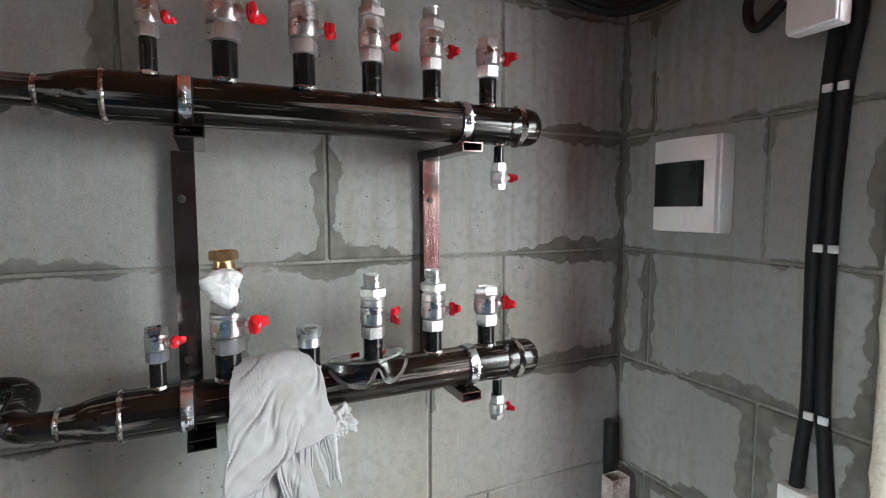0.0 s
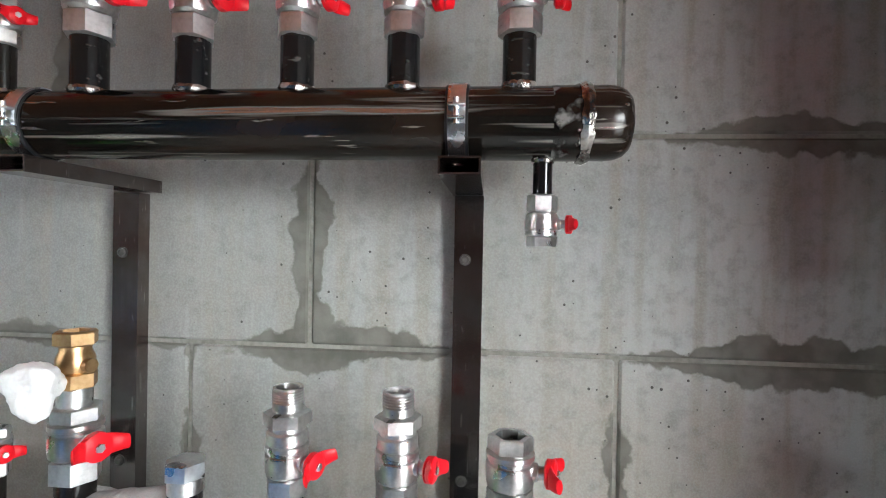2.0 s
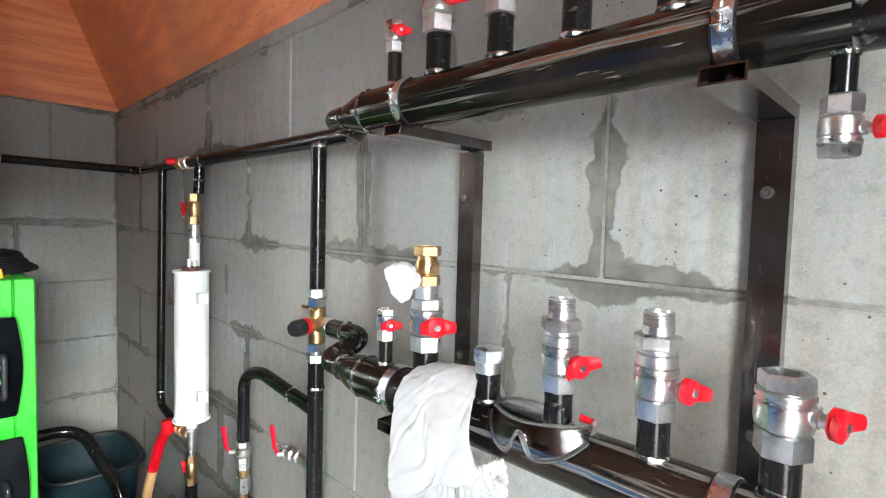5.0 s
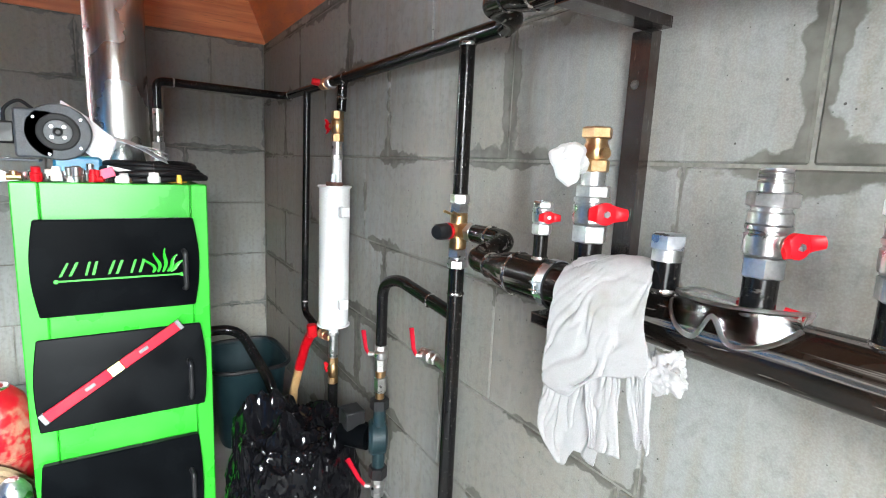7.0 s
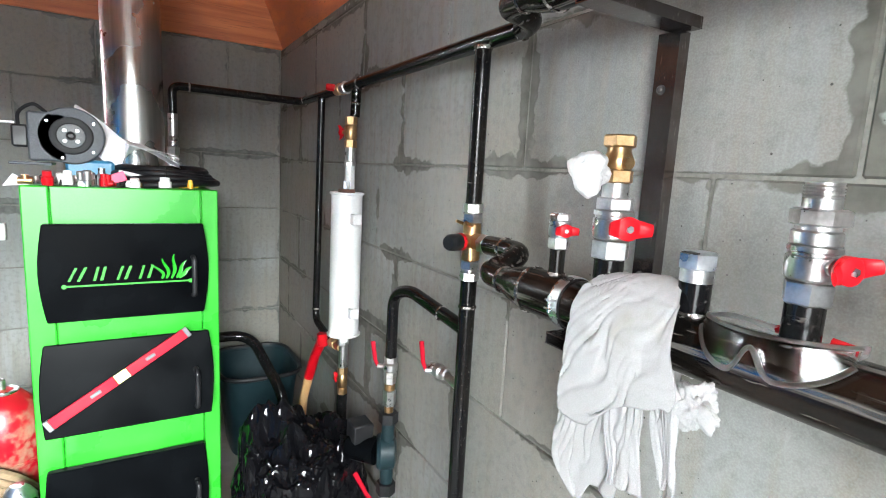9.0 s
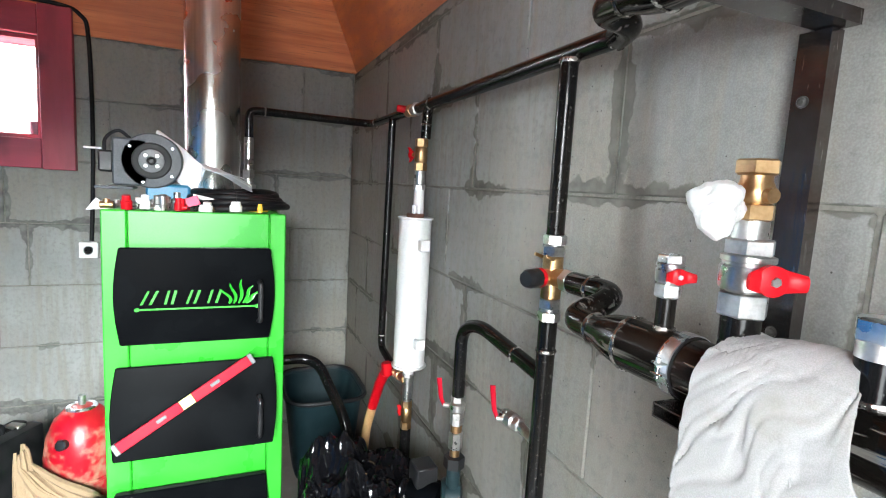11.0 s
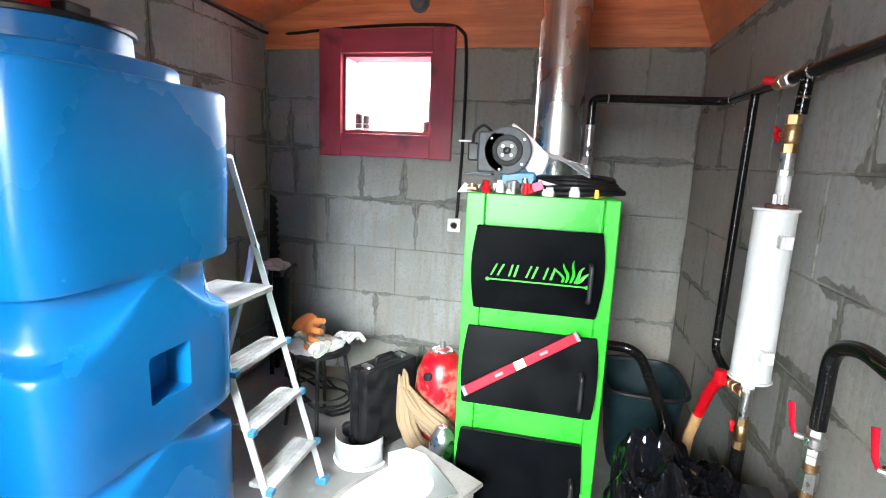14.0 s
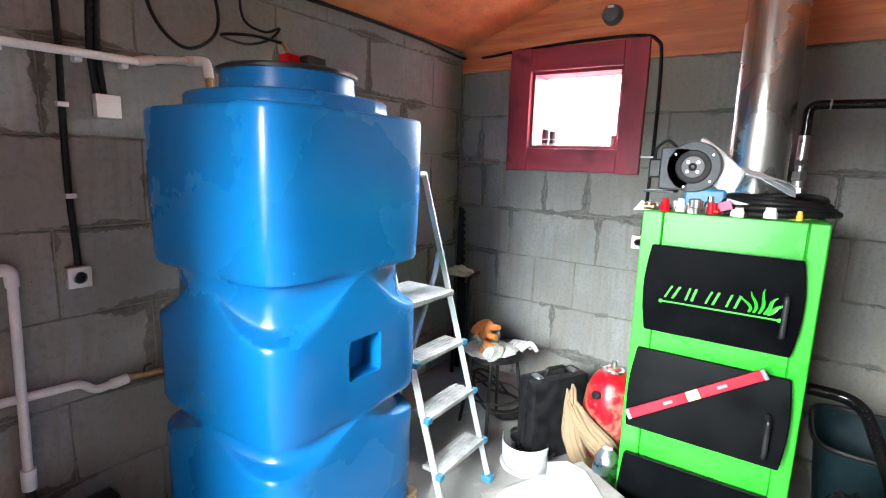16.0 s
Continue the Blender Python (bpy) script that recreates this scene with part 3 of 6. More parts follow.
for x, shift, name in ((0.462, 0.002, "bare steel tube bracket carrying both manifolds"), (0.008, -0.016, "bare steel tube bracket with scuffed dark face")):
    t = thing("wall_bracket", (x, Y_PIPE, 1.2), name, "bracket", "manifold brackets")
    part("upright", hollow((x + shift - 0.0185, Y_PIPE - 0.024, 1.16), (x + shift + 0.0185, Y_PIPE - 0.001, Z_UP - R_MAIN - 0.0215), 0.002, 2), PROFILE, t)
    for z in (Z_UP, Z_LOW):
        arm = z - R_MAIN - 0.003
        part("arm", hollow((x - 0.020, 0.872, arm - 0.017), (x + 0.020, Y_PIPE - 0.001 if z == Z_UP else Y_PIPE - 0.0255, arm), 0.002, 1), PROFILE, t)
    for z in (1.577, 1.290):
        part("bolt", lathe((x + shift - 0.004, Y_PIPE - 0.023, z), (0, -1, 0), [(0, 0.0075), (0.002, 0.0075), (0.0022, 0.0055), (0.005, 0.0052), (0.0062, 0.004)], 16), BOLT, t)


def clamp(x, z):
    t = thing("pipe_clamp", (x, Y_AXIS, z), "zinc-plated pipe clamp with a black rubber lining", "pipe clamp", "pipe clamps on the manifolds")
    part("band", lathe((x - 0.0085, Y_AXIS, z), (1, 0, 0), [(0, R_MAIN + 0.0005), (0, R_MAIN + 0.0035), (0.017, R_MAIN + 0.0035), (0.017, R_MAIN + 0.0005)], 44), GALV, t)
    part("rubber_lining", lathe((x - 0.011, Y_AXIS, z), (1, 0, 0), [(0, R_MAIN), (0, R_MAIN + 0.0018), (0.022, R_MAIN + 0.0018), (0.022, R_MAIN)], 40), RUBBER, t)
    part("lug", box((x - 0.008, Y_AXIS - R_MAIN - 0.012, z + 0.006), (x + 0.008, Y_AXIS - R_MAIN - 0.002, z + 0.009), 0.001), GALV, t)
    part("lug", box((x - 0.008, Y_AXIS - R_MAIN - 0.012, z - 0.006), (x + 0.008, Y_AXIS - R_MAIN - 0.002, z - 0.003), 0.001), GALV, t)
    part("screw", rod((x, Y_AXIS - R_MAIN - 0.008, z - 0.010), (x, Y_AXIS - R_MAIN - 0.008, z + 0.014), 0.003, 10), GALV, t)
    part("foot_stud", rod((x, Y_AXIS, z - R_MAIN - 0.006), (x, Y_AXIS, z - R_MAIN - 0.001), 0.006, 12), GALV, t)


for x, z in ((0.458, Z_UP), (0.004, Z_UP), (0.474, Z_LOW), (-0.010, Z_LOW)):
    clamp(x, z)

# ---- boiler ----
BX, BY0, BY1, BTOP = -1.205, 0.098, 0.580, 1.342
boiler = thing("solid_fuel_boiler", (-1.60, 0.34, 0.0), "bright green solid fuel boiler with three black doors", "boiler")
part("casing", box((-2.02, BY0 + 0.004, 0.06), (BX - 0.012, BY1 - 0.004, BTOP - 0.004), 0.006), GREEN, boiler)
part("base", box((-2.00, BY0 + 0.02, 0.0), (BX - 0.03, BY1 - 0.02, 0.062), 0.004), BOILER_BLACK, boiler, "black boiler base")
part("side_post", box((BX - 0.030, BY0, 0.06), (BX, BY0 + 0.062, BTOP), 0.004), GREEN, boiler)
part("side_post", box((BX - 0.030, BY1 - 0.048, 0.06), (BX, BY1, BTOP), 0.004), GREEN, boiler)
part("front_panel", box((BX - 0.030, BY0 + 0.063, 0.06), (BX - 0.006, BY1 - 0.049, BTOP - 0.001), 0.003), GREEN, boiler)


def boiler_door(z0, z1, y0, y1, x_top, x_bottom, bulge, name, label):
    """A pressed steel door with bowed sides and a folded rim."""
    outline = []
    for k in range(9):
        s = k / 8
        outline.append((y1 + bulge * math.sin(math.pi * s) * 0.9 - 0.004, z0 + (z1 - z0) * s))
    for k in range(9):
        s = 1 - k / 8
        outline.append((y0 - bulge * math.sin(math.pi * s) * 0.9 + 0.004, z0 + (z1 - z0) * s))
    def depth(z):
        return x_bottom + (x_top - x_bottom) * (z - z0) / (z1 - z0)
    bm = plate([(depth(z), y, z) for y, z in outline], 0.026, bevel=0.003)
    lean = sum(v.co.x for v in bm.verts) / len(bm.verts)
    if lean < (x_top + x_bottom) / 2:
        bmesh.ops.translate(bm, vec=(0.026, 0, 0), verts=bm.verts)
    return part(name, bm, BOILER_BLACK, boiler, label, smooth=25)


door_a = boiler_door(0.972, 1.243, 0.142, 0.536, BX + 0.020, BX + 0.020, 0.016, "loading_door", "black steel door with a raised green emblem")
door_b = boiler_door(0.655, 0.902, 0.128, 0.548, BX + 0.012, BX + 0.070, 0.012, "fire_door", "glossy black steel door slanting outwards")
door_c = boiler_door(0.230, 0.528, 0.118, 0.532, BX + 0.012, BX + 0.040, 0.010, "ash_door", "black steel ash door")

flue = thing("flue_pipe", (-1.75, 0.360, 1.338), "brushed stainless steel flue pipe on the boiler", "flue pipe")
part("pipe", lathe((-1.75, 0.360, 1.338), (0, 0, 1), [(0, 0.099), (0.05, 0.099), (0.052, 0.097), (1.7, 0.097)], 48), FLUE, flue)
part("joint_ring", lathe((-1.75, 0.360, 1.375), (0, 0, 1), [(0, 0.099), (0.004, 0.103), (0.018, 0.103), (0.022, 0.099)], 48), FLUE, flue)

# ---- water tank ----
TANK = Vector((-0.715, -1.0, 0.0))


def tank_mesh():
    """A tall moulded tank, square in plan with rounded corners, scooped twice at every corner."""
    bm = bmesh.new()
    n = 128
    HX, HY = 0.366, 0.356

    def ring(z_of, r_of, power):
        out = []
        for k in range(n):
            a = 2 * math.pi * k / n
            c = abs(math.sin(2 * a)) ** 1.6
            e = (abs(math.cos(a)) ** power + abs(math.sin(a)) ** power) ** (-1 / power)
            r = r_of(c)
            out.append(bm.verts.new((TANK.x + HX * r * e * math.cos(a), TANK.y + HY * r * e * math.sin(a), z_of(c))))
        return out

    rows = [ring(lambda c: 0.105, lambda c: 0.93, 6.6), ring(lambda c: 0.116, lambda c: 0.98, 6.6), ring(lambda c: 0.30, lambda c: 0.985, 6.6)]
    for low, high, under in ((0.505, 0.600, 0.985), (0.930, 1.105, 0.99)):
        def edge(c, low=low, high=high):
            return low + (high - low - 0.014) * (1 - c)
        rows.append(ring(lambda c: edge(c) - 0.030, lambda c: under, 6.6))
        rows.append(ring(lambda c: edge(c) - 0.008, lambda c: under - 0.003, 6.6))
        rows.append(ring(lambda c: edge(c), lambda c: under - 0.018 * min(1, c * 1.5) - 0.002, 6.6))
        for s, d in ((0.06, 0.060), (0.25, 0.098), (0.60, 0.110), (0.88, 0.104), (0.97, 0.070)):
            rows.append(ring(lambda c: edge(c) + (high - edge(c)) * s, lambda c: under - d * min(1.0, c * 1.15), 4.2))
        rows.append(ring(lambda c: high + 0.004, lambda c: under - 0.010, 6.6))
        rows.append(ring(lambda c: high + 0.020, lambda c: under + 0.004, 6.6))
    for z, r in ((1.35, 1.0), (1.600, 0.999), (1.611, 0.994), (1.616, 0.982), (1.618, 0.95), (1.618, 0.862)):
        rows.append(ring(lambda c: z, lambda c: r, 7.5))
    for z, r in ((1.626, 0.850), (1.660, 0.845), (1.668, 0.825), (1.670, 0.70)):
        rows.append(ring(lambda c: z, lambda c: r, 2.8))
    for low, high in zip(rows, rows[1:]):
        for k in range(n):
            bm.faces.new((low[k], low[(k + 1) % n], high[(k + 1) % n], high[k]))
    bm.faces.new(rows[0][::-1])
    bm.faces.new(rows[-1])
    return bm


tank = thing("water_tank", (TANK.x, TANK.y, 0.10), "large glossy blue plastic water tank with two waists", "water tank")
tank_body = part("body", tank_mesh(), BLUE, tank, smooth=50)
cutter = new("pocket", mesh_of("pocket", box((-0.810, -0.735, 0.738), (-0.655, -0.55, 0.880), 0.012, segments=2), BLUE))
cutter.location = -PLACE[tank].translation
cut = tank_body.modifiers.new("pocket", "BOOLEAN")
cut.operation, cut.object, cut.solver = "DIFFERENCE", cutter, "EXACT"
cutter.parent = tank
bpy.context.view_layer.update()
carved = bpy.data.meshes.new_from_object(tank_body.evaluated_get(bpy.context.evaluated_depsgraph_get()))
tank_body.modifiers.clear()
tank_body.data = carved
carved.set_sharp_from_angle(angle=radians(50))
bpy.data.objects.remove(cutter)
part("neck", lathe((TANK.x, TANK.y, 1.665), (0, 0, 1), [(0, 0.226), (0.076, 0.222)], 56), BLUE, tank)
lid = part("lid", lathe((TANK.x, TANK.y, 1.740), (0, 0, 1), [(0.000, 0.224), (0.001, 0.233), (0.011, 0.234), (0.016, 0.228), (0.015, 0.216), (0.010, 0.210), (0.012, 0.10), (0.013, 0.02)], 56), BLACK_PLASTIC, tank, "black screw lid")

# ---- pipework on the wall ----
Y_RUN, Z_RUN = 1.015, 1.715
run = thing("supply_pipe", (-0.8, Y_RUN, Z_RUN), "dark steel supply pipe running along the block wall", "pipe")
part("elbow", sweep(rounded([(-0.170, Y_AXIS, Z_UP), (-0.222, Y_AXIS, Z_UP), (-0.232, 0.985, Z_UP - 0.004), (-0.300, Y_RUN, Z_RUN)], 0.045, 8), 0.0210, 20), STEEL, run)
part("long_pipe", sweep([(-0.297, Y_RUN, Z_RUN), (-1.215, Y_RUN, Z_RUN)], 0.0185, 22), PIPE_BLACK, run)
part("weld", bead((-0.298, Y_RUN, Z_RUN), (1, 0, 0), 0.0195, 0.003, seed=21), WELD, run)
part("drop_pipe", rod((-0.412, Y_RUN - 0.012, Z_RUN - 0.010), (-0.412, Y_RUN - 0.012, 1.365), 0.0175, 22), PIPE_BLACK, run)
part("weld", bead((-0.412, Y_RUN - 0.012, Z_RUN - 0.018), (0, 0, 1), 0.0175, 0.003, seed=22), WELD, run)
part("drop_elbow", sweep(rounded([(-1.130, Y_RUN, Z_RUN), (-1.180, Y_RUN, Z_RUN), (-1.180, Y_RUN - 0.004, 1.605)], 0.045, 8), 0.0165, 20), STEEL, run)
part("weld", bead((-1.180, Y_RUN - 0.003, 1.650), (0, 0, 1), 0.0165, 0.0025, seed=23), WELD, run)
part("weld", bead((-1.150, Y_RUN, Z_RUN), (1, 0, 0), 0.0185, 0.0026, seed=24), WELD, run)
part("corner_pipe", sweep(rounded([(-1.385, Y_RUN, Z_RUN), (-1.860, Y_RUN - 0.005, Z_RUN), (-1.868, 0.560, Z_RUN + 0.006), (-1.868, 0.492, Z_RUN + 0.006), (-1.868, 0.492, 1.610)], 0.055, 9), 0.0165, 20), PIPE_BLACK, run)
part("weld", bead((-1.868, 0.555, Z_RUN + 0.006), (0, 1, 0), 0.0165, 0.0024, seed=25), WELD, run)
part("weld", bead((-1.800, Y_RUN - 0.004, Z_RUN), (1, 0, 0), 0.0165, 0.0024, seed=26), WELD, run)
part("drop_pipe", sweep(rounded([(-1.562, Y_RUN - 0.004, Z_RUN - 0.006), (-1.585, Y_RUN - 0.006, 0.775), (-1.320, 0.995, 0.760)], 0.05, 7), 0.0145, 20), PIPE_BLACK, run)
part("weld", bead((-1.584, Y_RUN - 0.006, 0.825), (0, 0, 1), 0.0145, 0.0022, seed=27), WELD, run)


def fittings(name, at, direction, stack, label, category, group=""):
    """Fittings screwed together along a line: (kind, length, radius, material, part name)."""
    t = thing(name, at, label, category, group)
    p, d = Vector(at), Vector(direction).normalized()
    for k, (shape, length, radius, material, part_name) in enumerate(stack):
        q = p + d * length
        if shape == "hex":
            bm = hexnut(p, q, radius, twist=0.4 * k)
        else:
            bm = rod(p, q, radius, 24, edge=min(0.0015, length * 0.2))
        part(part_name, bm, material, t)
        p = q
    return t


fittings("union_coupling", (-1.385, Y_RUN, Z_RUN), (1, 0, 0), [("round", 0.030, 0.019, BRASS, "sleeve"), ("hex", 0.030, 0.021, BRASS, "union_nut"), ("round", 0.020, 0.019, NICKEL, "collar"), ("hex", 0.030, 0.021, NICKEL, "union_nut"), ("round", 0.065, 0.0172, STEEL, "nipple")], "brass union coupling in the supply pipe", "pipe fitting")
red_cap = thing("air_valve", (-1.372, Y_RUN - 0.016, Z_RUN + 0.006), "small red drain cock on the supply pipe", "valve")
part("cap", lathe((-1.372, Y_RUN - 0.014, Z_RUN + 0.006), (-0.3, -1, 0.1), [(0, 0.013), (0.026, 0.013), (0.032, 0.010)], 14), RED, red_cap)
fittings("boiler_coupling", (-1.868, 0.492, 1.345), (0, 0, 1), [("round", 0.040, 0.024, NICKEL, "socket"), ("hex", 0.034, 0.027, NICKEL, "lower_nut"), ("round", 0.026, 0.019, NICKEL, "collar"), ("hex", 0.034, 0.022, NICKEL, "middle_nut"), ("round", 0.022, 0.018, NICKEL, "sleeve"), ("hex", 0.020, 0.020, NICKEL, "upper_nut"), ("round", 0.090, 0.0185, NICKEL, "nipple")], "stack of nickel fittings between boiler and pipe", "pipe fitting")

# mixing valve in the vertical pipe
XV, YV = -0.412, Y_RUN - 0.012
mixer = thing("mixing_valve", (XV, YV, 1.290), "brass three-way mixing valve with a black knob", "valve")
part("body", rod((XV, YV, 1.245), (XV, YV, 1.330), 0.0200, 24, edge=0.003), BRASS, mixer)
part("side_port", rod((XV, YV, 1.290), (XV + 0.045, YV, 1.290), 0.0185, 22, edge=0.002), BRASS, mixer)
part("front_boss", rod((XV, YV, 1.290), (XV + 0.012, YV - 0.036, 1.290), 0.0165, 20, edge=0.002), BRASS, mixer)
part("red_collar", rod((XV + 0.012, YV - 0.034, 1.290), (XV + 0.014, YV - 0.042, 1.290), 0.0190, 20), RED, mixer, "red plastic collar")
part("knob", lathe((XV + 0.014, YV - 0.041, 1.290), (0.30, -0.95, 0.0), [(0, 0.0170), (0.004, 0.0195), (0.030, 0.0185), (0.036, 0.0150)], 10), BLACK_PLASTIC, mixer, "black plastic knob")
for z, k in ((1.330, 1), (1.352, 2), (1.226, 3), (1.200, 4)):
    part("union_nut", hexnut((XV, YV, z), (XV, YV, z + 0.020), 0.0205, twist=0.5 * k), NICKEL, mixer)
part("neck", rod((XV, YV, 1.190), (XV, YV, 1.376), 0.0165, 20), NICKEL, mixer)
part("side_nut", hexnut((XV + 0.044, YV, 1.290), (XV + 0.068, YV, 1.290), 0.0205), NICKEL, mixer)
for dx in (-1, 1):
    part("cover_screw", rod((XV + dx * 0.017, YV - 0.010, 1.325), (XV + dx * 0.019, YV - 0.030, 1.332), 0.0035, 10), BRASS, mixer)
link_pipe = thing("manifold_bend", (-0.20, 0.96, 1.275), "welded steel bend joining manifold and mixing valve", "pipe")
part("bend", sweep(rounded([(-0.170, Y_AXIS, Z_LOW), (-0.228, Y_AXIS, Z_LOW + 0.002), (-0.222, YV, 1.292), (-0.345, YV, 1.290)], 0.052, 9), 0.0205, 22), STEEL, link_pipe)
part("weld", bead((-0.290, YV, 1.2905), (1, 0, 0), 0.0205, 0.003, seed=31), WELD, link_pipe)

back_pipe = thing("return_pipe", (XV, YV, 0.0), "dark steel return pipe standing against the wall", "pipe")
part("upright", rod((XV, YV, 0.0), (XV - 0.0, YV, 1.202), 0.0185, 22), PIPE_BLACK, back_pipe)
part("weld", bead((XV, YV, 1.140), (0, 0, 1), 0.0185, 0.0026, seed=32), WELD, back_pipe)
part("arch", sweep(rounded([(XV - 0.010, YV, 1.085), (-0.70, YV, 1.112), (-0.800, YV, 1.075), (-0.800, YV, 0.880)], 0.10, 10), 0.0170, 20), PIPE_BLACK, back_pipe)
part("weld", bead((-0.520, YV, 1.094), (1, 0, 0), 0.0170, 0.0026, seed=33), WELD, back_pipe)
part("branch", rod((XV - 0.012, YV - 0.004, 0.945), (-0.475, YV - 0.008, 0.955), 0.0105, 16), NICKEL, back_pipe)


def lever_valve(at, direction, lever, s, label):
    """A small ball valve with a long red lever."""
    t = thing("lever_valve", at, label, "valve", "lever valves on the return pipe")
    o, d = Vector(at), Vector(direction).normalized()
    part("lower_nut", hexnut(o, o + d * 0.016 * s, 0.0155 * s), NICKEL, t)
    part("body", lathe(o, d, [(0.015 * s, 0.014 * s), (0.020 * s, 0.0185 * s), (0.036 * s, 0.0185 * s), (0.041 * s, 0.014 * s)], 22), NICKEL, t)
    part("upper_nut", hexnut(o + d * 0.040 * s, o + d * 0.056 * s, 0.0155 * s), NICKEL, t)
    hub = o + d * 0.028 * s
    out = Vector((-0.55, -0.83, 0)).normalized()
    part("stem", rod(hub, hub + out * 0.034 * s, 0.006 * s, 14), NICKEL, t)
    part("lever", sweep([hub + out * 0.033 * s, hub + out * 0.040 * s + Vector(lever) * 0.25, hub + out * 0.044 * s + Vector(lever)], lambda u: 0.0058 * s * (0.8 + 0.4 * u), 12, flat=0.45), LEVEL_RED, t, "long red lever")
    return t


lever_valve((-0.800, YV, 0.885), (0, 0, -1), (-0.012, 0.0, 0.072), 1.15, "nickel ball valve with a red lever under the bent pipe")
lever_valve((-0.470, YV - 0.008, 0.955), (-0.96, -0.25, 0.08), (-0.008, 0.0, 0.070), 0.95, "nickel drain valve with a red lever")
fittings("strainer", (-0.800, YV, 0.822), (0, 0, -1), [("hex", 0.022, 0.017, NICKEL, "nut"), ("round", 0.020, 0.016, BRASS, "collar"), ("hex", 0.050, 0.018, NICKEL, "filter_body"), ("round", 0.022, 0.014, BRASS, "sleeve")], "nickel and brass strainer above the pump", "pipe fitting")
pump = thing("circulation_pump", (-0.800, YV, 0.55), "dark green circulation pump with black unions", "pump")
part("upper_union", hexnut((-0.800, YV, 0.675), (-0.800, YV, 0.710), 0.027), BLACK_PLASTIC, pump)
part("volute", lathe((-0.800, YV + 0.03, 0.575), (-0.35, -0.94, 0), [(0, 0.035), (0.008, 0.052), (0.050, 0.055), (0.060, 0.048)], 28), PUMP_PAINT, pump)
part("motor", lathe((-0.822, YV - 0.025, 0.575), (-0.75, -0.66, 0), [(0, 0.042), (0.085, 0.042), (0.095, 0.036)], 28), BOILER_BLACK, pump)
part("flow_pipe", rod((-0.800, YV, 0.455), (-0.800, YV, 0.690), 0.020, 18), PUMP_PAINT, pump)
part("lower_union", hexnut((-0.800, YV, 0.440), (-0.800, YV, 0.480), 0.027), BLACK_PLASTIC, pump)
part("terminal_box", box((-0.905, YV - 0.095, 0.600), (-0.835, YV - 0.030, 0.660), 0.005), BLACK_PLASTIC, pump)
lever_valve((-0.800, YV, 0.440), (0, 0, -1), (-0.070, -0.02, 0.060), 1.2, "nickel ball valve with a red lever under the pump")
foot = thing("lower_pipe", (-0.800, YV, 0.0), "dark pipe from the pump down to the floor", "pipe")
part("pipe", rod((-0.800, YV, 0.0), (-0.800, YV, 0.380), 0.0165, 18), PIPE_BLACK, foot)

# electric heater
XH, YH = -1.165, 0.985
heater = thing("electric_heater", (XH, YH, 0.84), "white enamelled tubular electric heater on the wall", "heater")
part("tube", rod((XH, YH, 0.850), (XH, YH, 1.345), 0.0530, 36), WHITE_PAINT, heater)
part("top_flange", rod((XH, YH, 1.342), (XH, YH, 1.350), 0.0590, 36, edge=0.002), WHITE_PAINT, heater)
part("bottom_flange", rod((XH, YH, 0.842), (XH, YH, 0.850), 0.0590, 36, edge=0.002), WHITE_PAINT, heater)
part("inlet", rod((XH - 0.012, YH + 0.012, 1.349), (XH - 0.012, YH + 0.012, 1.440), 0.0175, 22), WHITE_PAINT, heater)
part("outlet", rod((XH, YH, 0.815), (XH, YH, 0.843), 0.0180, 22), WHITE_PAINT, heater)
element = part("element_head", rod((XH + 0.024, YH - 0.010, 1.349), (XH + 0.024, YH - 0.010, 1.362), 0.0290, 24, edge=0.002), plain("brown_rusty_cap", (0.06, 0.025, 0.018), (0.12, 0.05, 0.03), (0.6, 0.8), 0.3), heater, "rust-brown element head")
for dx, dy in ((-0.010, -0.006), (0.010, -0.008), (0.002, 0.010), (0.014, 0.006)):
    part("terminal", rod((XH + 0.024 + dx, YH - 0.010 + dy, 1.361), (XH + 0.024 + dx, YH - 0.010 + dy, 1.388), 0.0035, 10), GALV, element)
for z in (1.262, 0.935):
    part("wall_tab", box((XH + 0.045, YH - 0.006, z - 0.018), (XH + 0.080, YH + 0.006, z + 0.018), 0.003), WHITE_PAINT, heater)
    part("wall_foot", box((XH + 0.066, YH + 0.004, z - 0.018), (XH + 0.079, YH + 0.026, z + 0.018), 0.002), WHITE_PAINT, heater)


def brass_valve(at, length, s, turn, label):
    t = thing("brass_valve", at, label, "valve", "brass valves at the heater")
    o = Vector(at)
    part("lower_nut", hexnut(o, o + Vector((0, 0, length * 0.26)), 0.0185 * s), BRASS, t)
    part("body", lathe(o, (0, 0, 1), [(length * 0.25, 0.016 * s), (length * 0.32, 0.0205 * s), (length * 0.66, 0.0205 * s), (length * 0.74, 0.016 * s)], 22), BRASS, t)
    part("upper_nut", hexnut(o + Vector((0, 0, length * 0.73)), o + Vector((0, 0, length)), 0.0185 * s), BRASS, t)
    side = Vector((math.cos(radians(turn)), math.sin(radians(turn)), 0))
    hub = o + Vector((0, 0, length * 0.5))
    part("stem", rod(hub, hub + side * 0.034 * s, 0.0065 * s, 14), BRASS, t)
    part("handle", handle_mesh(hub + side * 0.031 * s, side, 0.95 * s, 1.35), RED, t, "red butterfly handle")


